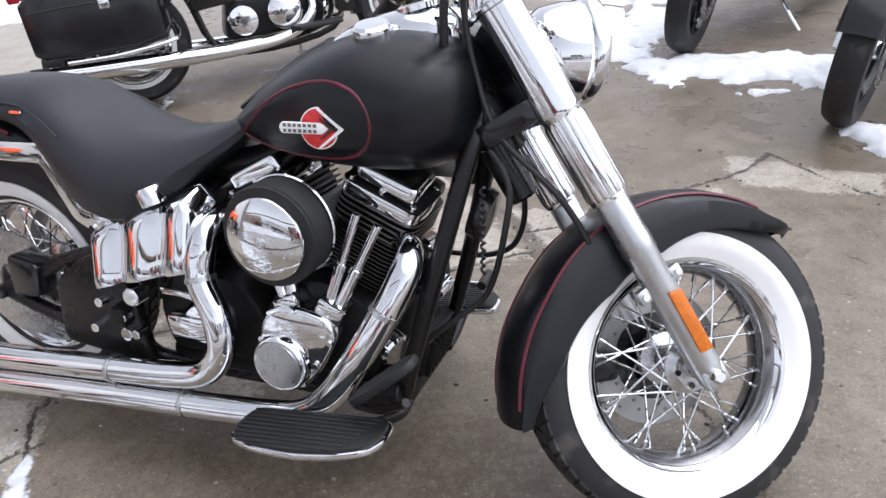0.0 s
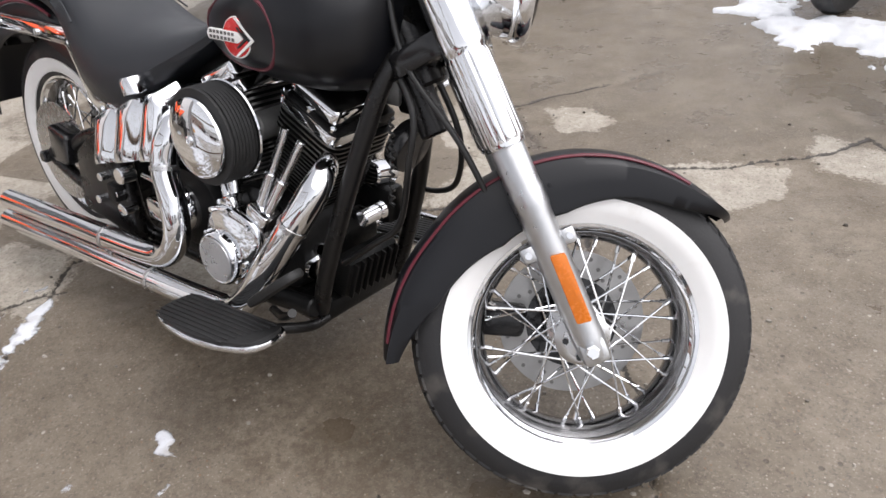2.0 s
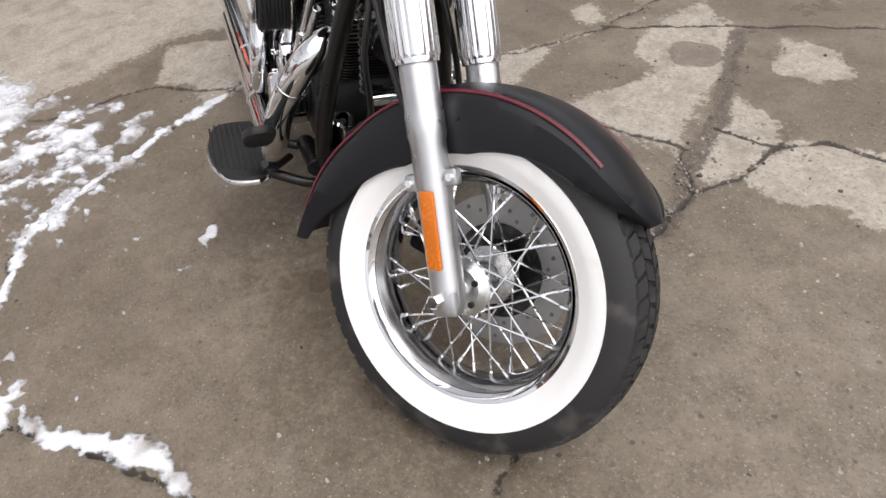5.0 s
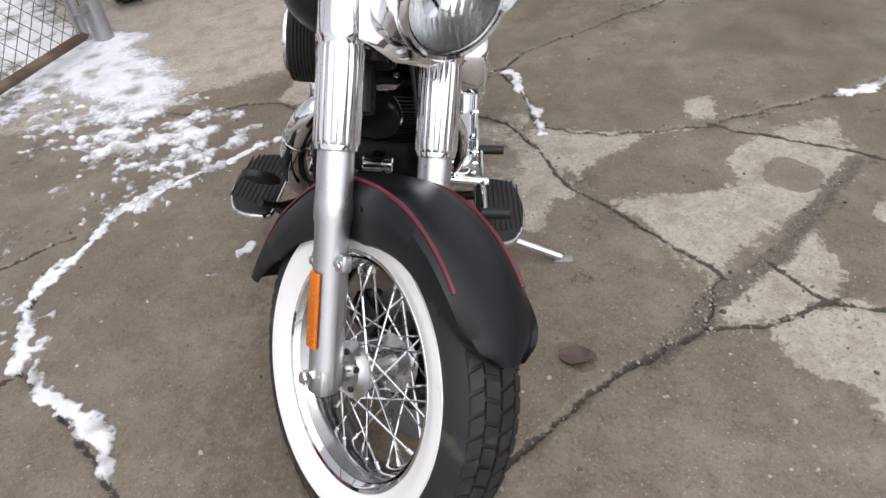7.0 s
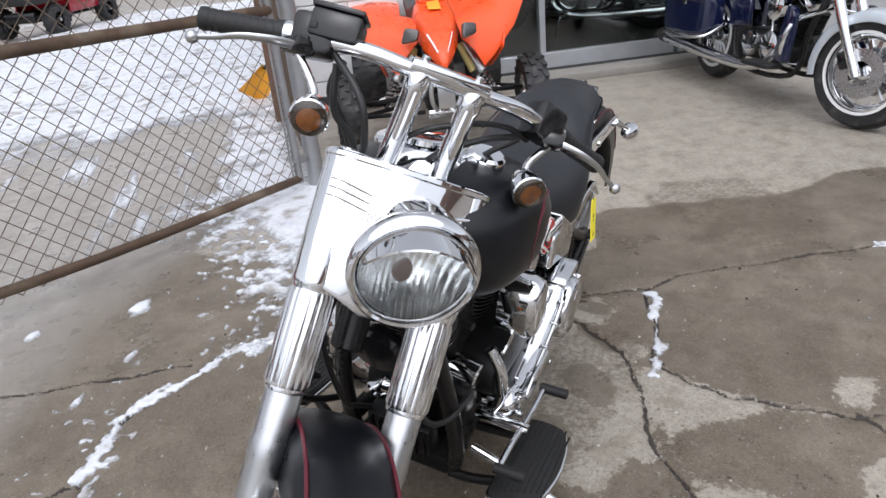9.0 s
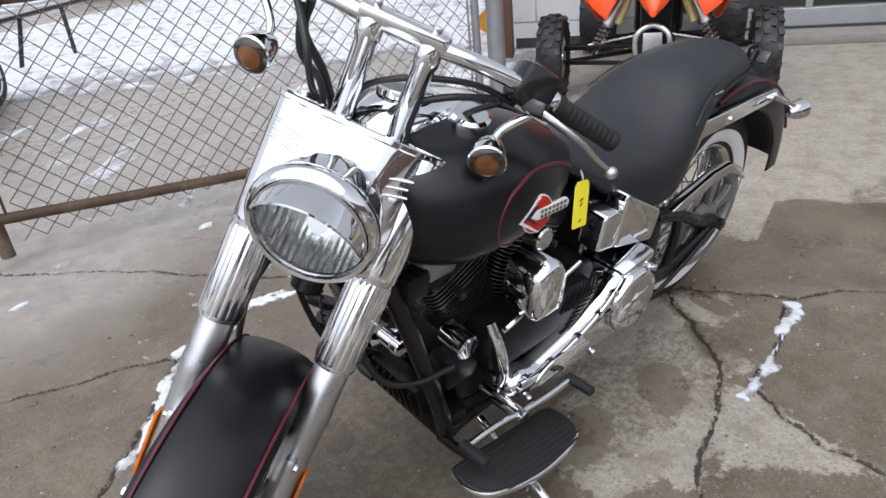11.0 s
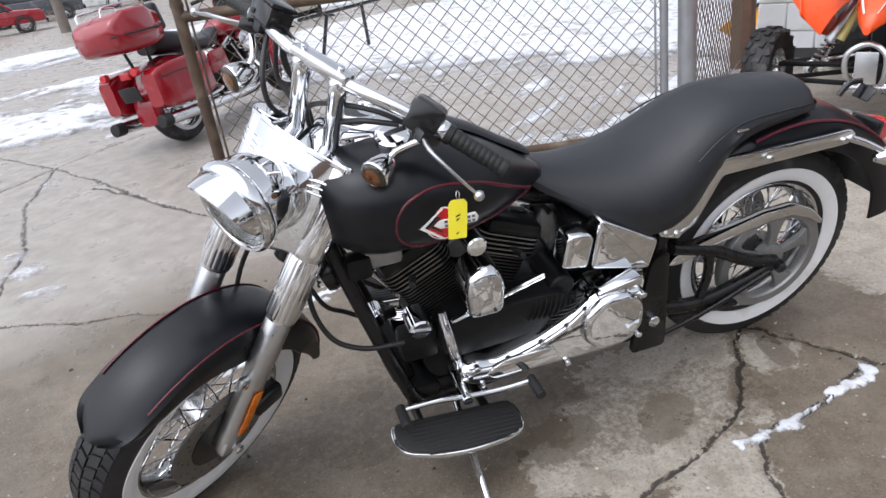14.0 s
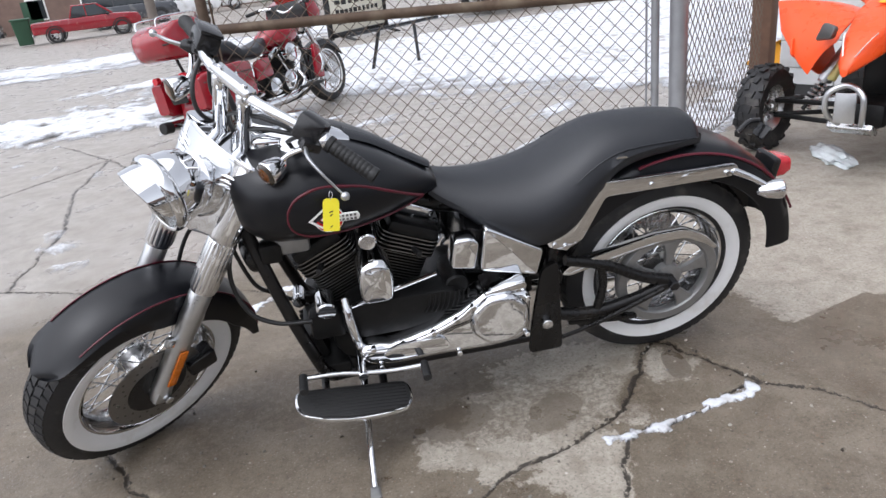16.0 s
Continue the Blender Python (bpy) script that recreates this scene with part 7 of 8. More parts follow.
def touring_bike(label, m, paint, trim, trunk=True, bags=True, fairing=True, group="parked motorcycles", rim=CHROME, lower=None, white=True, spokes=10, steer=0.0, tips=RUB2):
    """A parked motorcycle seen in part: rear axle over the origin, nose along +x."""
    b = thing("motorcycle", m, label, "motorcycle", group)
    simple_wheel(b, "rear_wheel", (0, 0, 0.325), 0.325, 0.068, 0.208, rim, "rear wheel", spokes, (0.215, 0.24) if white else None)
    fm = Matrix.Translation((1.62, 0, 0)) @ Matrix.Rotation(radians(steer), 4, "Z")
    simple_wheel(b, "front_wheel", (1.62, 0, 0.320), 0.320, 0.060, 0.212, rim, "front wheel", spokes, (0.218, 0.235) if white else None, steer)
    sec = lambda w, lo, top: (lambda t: [(-w, lo + 0.02 * abs(t - 0.5)), (-w, (lo + top) / 2), (-w * 0.8, top - 0.015), (0, top), (w * 0.8, top - 0.015), (w, (lo + top) / 2), (w, lo + 0.02 * abs(t - 0.5))])
    part("front_fender", arc_shell((0, 0, 0.320), 25, 190, sec(0.080, 0.28, 0.352), 30), lower or paint, b, "deep front mudguard", fm)
    part("rear_fender", arc_shell((0, 0, 0.325), 35, 195, sec(0.115, 0.30, 0.385), 30), paint, b, "rear mudguard")
    for s in (-1, 1):
        leg = part("fork_leg", tube([(-0.005, s * 0.10, 0.30), (-0.16, s * 0.10, 0.60), (-0.30, s * 0.10, 0.90)], [0.028, 0.03, 0.03], 16, 3), CHROME, b, "chrome fork leg", fm)
        part("brake_disc", lathe([(0.07, s * 0.078), (0.14, s * 0.078), (0.14, s * 0.084), (0.07, s * 0.084)], 36, m=Matrix.Translation((0, 0, 0.32)) @ INY, closed=True), STEEL, b, "", fm)
        part("brake_caliper", box((0.07, 0.05, 0.10), Matrix.Translation((-0.10, s * 0.085, 0.38)) @ Matrix.Rotation(radians(-25), 4, "Y"), 0.015), GLOSSBLK, b, "", fm)
        grip0 = Vector((1.20, s * 0.30, 1.06))
        part("hand_grip", rod(grip0, grip0 + Vector((-0.09, s * 0.11, -0.02)), 0.018, 14), RUB2, b)
        part("hand_lever", tube([grip0 + Vector((0.05, -s * 0.02, 0)), grip0 + Vector((0.05, s * 0.07, -0.01)), grip0 + Vector((-0.01, s * 0.15, -0.03))], 0.007, 8, 4), SATIN, b)
        pipe = part("exhaust_pipe", tube([(1.02, s * 0.12, 0.45), (1.0, s * 0.20, 0.33), (0.85, s * 0.21, 0.235), (0.55, s * 0.225, 0.215), (0.05, s * 0.245, 0.235), (-0.42, s * 0.25, 0.26)], [0.022, 0.025, 0.028, 0.036, 0.047, 0.047], 20, 5), CHROME, b, "chrome exhaust pipe")
        part("exhaust_tip", rod((-0.40, s * 0.25, 0.259), (-0.50, s * 0.25, 0.264), 0.051, 20), tips, pipe, "black exhaust tip")
        part("floorboard", prism(round_outline([(0.85, s * 0.22), (1.15, s * 0.22), (1.15, s * 0.33), (0.88, s * 0.36)], 0.03), 0.025, Matrix.Translation((0, 0, 0.26)), 0.006), RUB2, b)
        part("crash_bar", tube([(1.22, s * 0.06, 0.62), (1.24, s * 0.26, 0.56), (1.22, s * 0.30, 0.42), (1.16, s * 0.22, 0.30), (1.14, s * 0.10, 0.28)], 0.016, 12, 5), CHROME, b, "chrome crash bar")
        if bags:
            rings = []
            for x, y0, y1, z0, z1 in ((0.24, 0.155, 0.24, 0.40, 0.60), (0.20, 0.150, 0.30, 0.345, 0.655), (0.05, 0.150, 0.325, 0.325, 0.675), (-0.25, 0.150, 0.325, 0.330, 0.670), (-0.40, 0.155, 0.31, 0.345, 0.650), (-0.44, 0.165, 0.29, 0.37, 0.62)):
                rings.append([(p, s * q, r) for p, q, r in bag_ring(x, y0, y1, z0, z1, 0.035)])
            bag = part("saddlebag", loft(rings), paint, b, "hard saddlebag")
            part("bag_lid_seam", tube([(0.21, s * 0.302, 0.575), (0.05, s * 0.328, 0.58), (-0.25, s * 0.328, 0.58), (-0.41, s * 0.312, 0.575)], 0.004, 6, 3), RUB2, bag)
            part("bag_latch", box((0.05, 0.012, 0.05), Matrix.Translation((-0.05, s * 0.328, 0.57)), 0.004), CHROME, bag)
            part("bag_rail", tube([(0.25, s * 0.16, 0.42), (0.26, s * 0.27, 0.36), (0.20, s * 0.345, 0.335), (-0.05, s * 0.35, 0.315), (-0.30, s * 0.34, 0.32)], 0.011, 10, 5), CHROME, b)
        part("rear_signal", rod((-0.44, s * 0.16, 0.66), (-0.49, s * 0.16, 0.66), 0.032, 18), TAILRED, b, "round red rear signal")
    rings = []
    for x, w, t, lo in ((0.70, 0.05, 0.80, 0.74), (0.80, 0.12, 0.86, 0.70), (0.95, 0.17, 0.92, 0.68), (1.10, 0.175, 0.93, 0.68), (1.22, 0.12, 0.90, 0.74), (1.27, 0.05, 0.87, 0.79)):
        rings.append([(x, w * math.copysign(abs(math.cos(a)) ** 0.8, math.cos(a)), (t + lo) / 2 + (t - lo) / 2 * math.copysign(abs(math.sin(a)) ** 0.8, math.sin(a))) for a in [2 * math.pi * i / 24 for i in range(24)]])
    part("fuel_tank", loft(rings), paint, b, "fuel tank", angle=60)
    rings = []
    for x, w, t, lo in ((-0.10, 0.10, 0.86, 0.74), (0.0, 0.16, 0.90, 0.72), (0.22, 0.17, 0.86, 0.68), (0.32, 0.165, 0.77, 0.66), (0.52, 0.17, 0.76, 0.64), (0.68, 0.10, 0.80, 0.69), (0.78, 0.05, 0.83, 0.74)):
        rings.append([(x, w * math.copysign(abs(math.cos(a)) ** 0.7, math.cos(a)), (t + lo) / 2 + (t - lo) / 2 * math.copysign(abs(math.sin(a)) ** 0.7, math.sin(a))) for a in [2 * math.pi * i / 24 for i in range(24)]])
    part("seat", loft(rings), LEATHER, b, "black vinyl seat", angle=60)
    part("crankcase", prism(round_outline([(0.50, 0.25), (1.08, 0.25), (1.10, 0.38), (0.95, 0.46), (0.55, 0.46)], 0.06), 0.26, Matrix.Translation((0, -0.13, 0)) @ XZ, 0.02), ENGBLK, b, "black crankcase")
    for s, ang in ((1, 24), (-1, -24)):
        cm = Matrix.Translation((0.92, 0, 0.36)) @ Matrix.Rotation(radians(ang), 4, "Y")
        f = mesh_of("fin", prism(round_outline([(-0.08, -0.085), (0.08, -0.085), (0.08, 0.085), (-0.08, 0.085)], 0.03, 3), 0.006, None), ENGBLK)
        cyl = part("cylinder", rod(cm @ Vector((0, 0, 0.08)), cm @ Vector((0, 0, 0.30)), 0.062, 18), ENGBLK, b)
        for k in range(9):
            part("fin", f, None, cyl, m=cm @ Matrix.Translation((0, 0, 0.13 + 0.017 * k)))
        part("rocker_box", box((0.16, 0.19, 0.06), cm @ Matrix.Translation((0, 0, 0.32)), 0.018), CHROME, b)
        part("pushrod_tube", rod(Vector((0.92 + s * 0.05, -0.15, 0.42)), cm @ Vector((0, -0.12, 0.29)), 0.012, 10), CHROME, b)
    for s in (-1, 1):
        part("engine_cover", lathe([(0.10, 0.0), (0.098, 0.03), (0.08, 0.045), (0, 0.05)], 32, m=along((0.86, s * 0.13, 0.36), (0, s, 0))), CHROME, b, "round chrome engine cover")
        part("gearbox_cover", lathe([(0.085, 0.0), (0.08, 0.03), (0, 0.045)], 32, m=along((0.62, s * 0.13, 0.35), (0, s, 0))), CHROME, b)
        part("side_cover", prism(round_outline([(0.36, 0.44), (0.62, 0.46), (0.60, 0.64), (0.38, 0.62)], 0.04), 0.03, Matrix.Translation((0, s * 0.15, 0)) @ (XZ if s > 0 else XZ @ Matrix.Scale(-1, 4, (0, 0, 1))), 0.01), paint, b)
        part("frame_tube", tube([(1.24, s * 0.03, 0.80), (1.20, s * 0.12, 0.50), (1.12, s * 0.13, 0.22), (0.5, s * 0.13, 0.20), (0.36, s * 0.13, 0.5)], 0.018, 10, 5), FRAMEBLK, b)
    part("air_cleaner", lathe([(0.09, 0.0), (0.09, 0.05), (0.07, 0.065), (0, 0.068)], 32, m=along((0.92, -0.15, 0.62), (0, -1, 0))), CHROME, b, "round chrome air cleaner")
    part("handlebar", tube([(1.12, -0.40, 1.04), (1.20, -0.30, 1.06), (1.26, -0.16, 1.05), (1.24, 0.0, 0.99), (1.26, 0.16, 1.05), (1.20, 0.30, 1.06), (1.12, 0.40, 1.04)], 0.013, 12, 5), CHROME, b, "chrome handlebar")
    part("steering_head", rod((1.30, 0, 0.66), (1.22, 0, 0.90), 0.045, 16), FRAMEBLK, b)
    hm2 = along((1.40, 0, 0.84), (1, 0, -0.05))
    hl = part("headlight", lathe([(0, -0.12), (0.07, -0.10), (0.092, -0.04), (0.096, 0.0), (0.088, 0.005)], 36, m=hm2), CHROME, b, "round chrome headlight")
    part("lens", lathe([(0.088, 0.0), (0.06, 0.015), (0, 0.02)], 36, m=hm2), SATIN, hl)
    part("tail_light", box((0.04, 0.10, 0.06), Matrix.Translation((-0.41, 0, 0.64)), 0.012), TAILRED, b, "red tail light")
    part("tail_bracket", box((0.012, 0.19, 0.12), Matrix.Translation((-0.44, 0, 0.50)) @ Matrix.Rotation(radians(-12), 4, "Y"), 0.004), GLOSSBLK, b, "black rear bracket")
    part("kickstand", tube([(0.95, 0.14, 0.20), (0.97, 0.25, 0.10), (0.98, 0.34, 0.02)], 0.011, 8, 3), CHROME, b)
    if fairing:
        rings = []
        for x, w, z0, z1 in ((1.26, 0.30, 0.84, 1.08), (1.36, 0.33, 0.80, 1.12), (1.46, 0.28, 0.78, 1.08), (1.53, 0.17, 0.80, 1.00)):
            rings.append([(x, y, z) for y, z in round_outline([(-w, z0 + 0.10), (-w * 0.45, z0), (w * 0.45, z0), (w, z0 + 0.10), (w * 0.85, z1), (-w * 0.85, z1)], 0.07, 4)])
        part("fairing", loft(rings), paint, b, "batwing fairing", angle=50)
        part("inner_fairing", box((0.02, 0.52, 0.22), Matrix.Translation((1.255, 0, 0.97)), 0.008), GLOSSBLK, b, "black inner fairing")
        rings = [[(x, w * math.sin(a), z - 0.03 * (1 - math.cos(a))) for a in [radians(-70 + 140 * i / 12) for i in range(13)]] + [(x - 0.005, w * math.sin(a), z - 0.03 * (1 - math.cos(a))) for a in [radians(70 - 140 * i / 12) for i in range(13)]] for x, w, z in ((1.42, 0.25, 1.10), (1.38, 0.23, 1.18), (1.35, 0.19, 1.24))]
        part("windshield", loft(rings), SMOKE, b, "dark tinted windshield")
        for s in (-1, 1):
            part("leg_guard", prism(round_outline([(1.12, 0.32), (1.24, 0.30), (1.26, 0.62), (1.18, 0.66)], 0.04), 0.05, Matrix.Translation((0, s * 0.24, 0)) @ (XZ if s > 0 else XZ @ Matrix.Scale(-1, 4, (0, 0, 1))), 0.012), paint, b, "painted leg guard")
    if trunk:
        rings = []
        for x, w, z0, z1 in ((-0.03, 0.16, 0.86, 0.98), (-0.06, 0.22, 0.82, 1.06), (-0.20, 0.255, 0.80, 1.11), (-0.42, 0.26, 0.80, 1.10), (-0.54, 0.23, 0.83, 1.05), (-0.58, 0.17, 0.87, 0.99)):
            rings.append([(x, y, z) for y, z in round_outline([(-w * 0.86, z0), (w * 0.86, z0), (w, z0 + 0.10), (w * 0.9, z1), (-w * 0.9, z1), (-w, z0 + 0.10)], 0.045, 4)])
        tp = part("touring_trunk", loft(rings), paint, b, "hard touring trunk", angle=50)
        part("trunk_seam", tube([(x, y, 0.93) for x, y in round_outline([(-0.03, -0.20), (-0.20, -0.262), (-0.42, -0.266), (-0.57, -0.20), (-0.57, 0.20), (-0.42, 0.266), (-0.20, 0.262), (-0.03, 0.20)], 0.03, 3)], 0.007, 6, 1), RUB2, tp)
        for s in (-1, 1):
            part("luggage_rack_rail", tube([(-0.10, s * 0.14, 1.10), (-0.12, s * 0.15, 1.145), (-0.32, s * 0.15, 1.15), (-0.50, s * 0.13, 1.14), (-0.53, s * 0.12, 1.08)], 0.008, 8, 5), CHROME, tp, "chrome luggage rack rail")
            part("trunk_bracket", rod((-0.20, s * 0.10, 0.66), (-0.22, s * 0.12, 0.81), 0.014, 10), GLOSSBLK, b)
        part("passenger_backrest", box((0.07, 0.34, 0.22), Matrix.Translation((-0.0, 0, 1.00)) @ Matrix.Rotation(radians(-8), 4, "Y"), 0.03), LEATHER, b, "black passenger backrest")
    return b


REDP = mat("glossy_red_paint", (0.26, 0.005, 0.013), 0.14, 0.0, 0.10, 20, coat=0.6, dirt=(0.30, 0.06, 0.06), dirt_amt=0.1)
BLUEP = mat("glossy_dark_blue_paint", (0.006, 0.010, 0.040), 0.16, 0.0, 0.15, 20, coat=0.6)
SILVERB = mat("pale_silver_blue_paint", (0.55, 0.60, 0.64), 0.25, 0.2, 0.06, 20, coat=0.4)
touring_bike("glossy red touring motorcycle with trunk and saddlebags parked beyond the gate", stand_at(-0.42, -2.66, 216, -7) @ Matrix.Scale(0.93, 4), REDP, CHROME, lower=GLOSSBLK)
touring_bike("dark blue touring motorcycle with a pale front mudguard", stand_at(-4.50, 3.18, 17, -6), BLUEP, CHROME, lower=SILVERB, steer=20, spokes=14)
touring_bike("glossy black touring motorcycle with saddlebags and chrome exhaust", stand_at(-1.72, 4.18, 26, -7), GLOSSBLK, CHROME, trunk=False, spokes=12)
touring_bike("plain black motorcycle with its bare front tyre beside heaped snow", stand_at(2.48, 5.52, 225, -6), GLOSSBLK, CHROME, trunk=False, bags=False, fairing=False, white=False, rim=GLOSSBLK, steer=15)
touring_bike("black motorcycle standing at the edge of the snow", stand_at(2.98, 4.32, 220, -6), GLOSSBLK, CHROME, trunk=False, bags=False, fairing=False, white=False, rim=GLOSSBLK, steer=14)

touring_bike("dim motorcycle standing inside the shop behind the glass", Matrix.Translation((-6.55, 2.95, 0.085)) @ Matrix.Rotation(radians(-100), 4, "Z") @ Matrix.Rotation(radians(-6), 4, "X"), GLOSSBLK, CHROME, trunk=False, bags=False, fairing=False, white=False, rim=STEEL, spokes=16)


# ---- orange quad bike ----
ORANGE = mat("orange_plastic", (0.80, 0.085, 0.012), 0.32, 0.0, 0.08, 15, dirt=(0.55, 0.10, 0.03), dirt_amt=0.1)
YELP = mat("orange_yellow_sticker", (0.85, 0.38, 0.03), 0.4, 0.0, 0.05, 30)
PALEY = mat("pale_yellow_reservoir", (0.62, 0.56, 0.22), 0.4, 0.2, 0.1, 30)
quad = thing("quad_bike", stand_at(-4.35, 0.89, 14), "orange sport quad bike with knobbly tyres and exposed suspension", "quad bike")
# origin under the rear axle; the front axle is 1.27 m ahead
for s in (-1, 1):
    simple_wheel(quad, "front_wheel", (1.27, s * 0.60, 0.250), 0.250, 0.076, 0.130, STEEL, "knobbly front tyre", 6, knobs=18)
    simple_wheel(quad, "rear_wheel", (0, s * 0.46, 0.25), 0.25, 0.125, 0.12, STEEL, "knobbly rear tyre", 6, knobs=18)
    for z0, z1 in ((0.34, 0.30), (0.24, 0.215)):
        part("suspension_arm", tube([(1.42, s * 0.12, z0), (1.28, s * 0.53, z1)], 0.014, 10, 2), ENGBLK, quad, "black suspension arm")
        part("suspension_arm", tube([(1.10, s * 0.12, z0), (1.26, s * 0.53, z1)], 0.014, 10, 2), ENGBLK, quad)
    part("tie_rod", rod((1.20, s * 0.06, 0.36), (1.22, s * 0.54, 0.28), 0.008, 8), STEEL, quad)
    a, b2 = Vector((1.32, s * 0.36, 0.27)), Vector((1.24, s * 0.17, 0.62))
    sh = part("shock_absorber", rod(a.lerp(b2, 0.45), b2, 0.038, 18), SATIN, quad, "grey shock absorber")
    dd = (b2 - a).normalized(); o1 = dd.orthogonal().normalized(); o2 = dd.cross(o1)
    coil = [a + dd * (0.02 + 0.165 * i / 60) + 0.030 * (math.cos(i * 0.63) * o1 + math.sin(i * 0.63) * o2) for i in range(61)]
    part("coil_spring", tube(coil, 0.006, 6, 1), STEEL, sh)
    part("shock_rod", rod(a, a.lerp(b2, 0.5), 0.012, 10), GLOSSBLK, sh)
    part("shock_reservoir", rod(Vector((1.36, s * 0.21, 0.45)), Vector((1.31, s * 0.14, 0.62)), 0.022, 14), PALEY, sh, "pale yellow gas reservoir")
    # pointed front mudguard
    rings = []
    for x, y0, y1, z0, z1 in ((0.84, 0.16, 0.36, 0.66, 0.67), (1.05, 0.13, 0.50, 0.75, 0.82), (1.26, 0.12, 0.57, 0.79, 0.85), (1.40, 0.12, 0.48, 0.77, 0.72), (1.50, 0.13, 0.33, 0.72, 0.57), (1.54, 0.13, 0.26, 0.69, 0.52)):
        top = [(x, s * (y0 + (y1 - y0) * i / 6), z0 + (z1 - z0) * i / 6 + 0.025 * math.sin(math.pi * i / 6)) for i in range(7)]
        rings.append(top + [(p, q, r - 0.010) for p, q, r in top[::-1]])
    part("front_mudguard", loft(rings), ORANGE, quad, "pointed orange front mudguard")
    part("mudguard_flank", prism(round_outline([(0.95, 0.40), (1.22, 0.46), (1.50, 0.62), (1.46, 0.70), (1.0, 0.68)], 0.03), 0.012, Matrix.Translation((0, s * 0.23, 0)) @ Matrix.Rotation(radians(-s * 14), 4, "X") @ XZ, 0.004), ORANGE, quad)
    rings = []
    for x, y0, y1, z in ((0.38, 0.18, 0.34, 0.66), (0.20, 0.17, 0.54, 0.74), (-0.05, 0.16, 0.58, 0.76), (-0.28, 0.15, 0.50, 0.73)):
        top = [(x, s * (y0 + (y1 - y0) * i / 6), z + 0.03 * math.sin(math.pi * i / 6)) for i in range(7)]
        rings.append(top + [(p, q, r - 0.010) for p, q, r in top[::-1]])
    part("rear_mudguard", loft(rings), ORANGE, quad, "orange rear mudguard")
    hl = part("headlight", prism(round_outline([(-0.055, -0.045), (0.05, -0.025), (0.06, 0.035), (-0.03, 0.05)], 0.02), 0.03, along((1.555, s * 0.165, 0.725), (0.85, s * 0.45, 0.25)), 0.008), DARKSTEEL, quad, "slanted grey headlight")
    g0 = Vector((1.02, s * 0.24, 1.00))
    part("hand_grip", rod(g0, g0 + Vector((-0.05, s * 0.13, 0.0)), 0.018, 12), RUB2, quad)
    part("hand_lever", tube([g0 + Vector((0.04, 0, 0)), g0 + Vector((0.05, s * 0.08, -0.01)), g0 + Vector((0, s * 0.16, -0.02))], 0.006, 8, 4), SATIN, quad)
    part("hand_guard", tube([g0 + Vector((0.02, -s * 0.02, -0.03)), g0 + Vector((0.09, s * 0.07, -0.05)), g0 + Vector((-0.03, s * 0.15, -0.02))], 0.011, 8, 4), STEEL, quad)
nose = []
for x, w, z0, z1 in ((1.76, 0.020, 0.555, 0.595), (1.70, 0.055, 0.57, 0.665), (1.56, 0.105, 0.61, 0.745), (1.36, 0.15, 0.68, 0.82), (1.18, 0.14, 0.74, 0.87), (1.10, 0.10, 0.78, 0.88)):
    nose.append([(x, y, z) for y, z in round_outline([(-w, z0 + 0.02), (-w * 0.4, z0), (w * 0.4, z0), (w, z0 + 0.02), (w * 0.75, z1), (-w * 0.75, z1)], 0.025, 3)])
part("nose_cowl", loft(nose), ORANGE, quad, "pointed orange nose cowl", angle=45)
part("nose_sticker", prism(round_outline([(-0.075, -0.045), (0.075, -0.045), (0.06, 0.035), (-0.06, 0.035)], 0.008), 0.004, along((1.27, 0, 0.856), (0.26, 0, 1), radians(90)), 0.001), YELP, quad, "yellow sticker")
for s in (-1, 1):
    part("nose_stripe", tube([(1.60, s * 0.075, 0.735), (1.66, s * 0.055, 0.70), (1.72, s * 0.028, 0.645)], 0.006, 6, 4, flat=0.4), WHITEP, quad)
part("radiator_shroud", box((0.20, 0.18, 0.13), Matrix.Translation((1.10, 0, 0.865)) @ Matrix.Rotation(radians(20), 4, "Y"), 0.04), ORANGE, quad, "orange tank shroud")
part("chassis", box((1.5, 0.22, 0.14), Matrix.Translation((0.72, 0, 0.30)), 0.04), ENGBLK, quad, "black tubular chassis")
part("quad_engine", box((0.42, 0.30, 0.34), Matrix.Translation((0.62, 0, 0.43)), 0.05), ENGBLK, quad)
part("frame_upright", box((0.12, 0.18, 0.34), Matrix.Translation((1.22, 0, 0.52)), 0.03), ENGBLK, quad)
part("bumper", tube([(1.60, -0.05, 0.28), (1.70, -0.085, 0.36), (1.71, -0.08, 0.46), (1.68, 0.0, 0.50), (1.71, 0.08, 0.46), (1.70, 0.085, 0.36), (1.60, 0.05, 0.28)], 0.014, 12, 5), SATIN, quad, "grey looped front bumper")
part("bumper_plate", box((0.012, 0.10, 0.15), Matrix.Translation((1.695, 0, 0.39)), 0.004), SATIN, quad)
part("skid_plate", box((0.10, 0.22, 0.03), Matrix.Translation((1.58, 0, 0.26)) @ Matrix.Rotation(radians(-30), 4, "Y"), 0.008), STEEL, quad)
part("quad_handlebar", tube([(0.98, -0.34, 1.0), (1.04, -0.22, 1.0), (1.06, -0.10, 0.97), (1.06, 0.10, 0.97), (1.04, 0.22, 1.0), (0.98, 0.34, 1.0)], 0.012, 10, 5), GLOSSBLK, quad, "black handlebar")
part("bar_pad", box((0.07, 0.20, 0.06), Matrix.Translation((1.06, 0, 1.0)), 0.02), RUB2, quad, "black handlebar pad")
rings = []
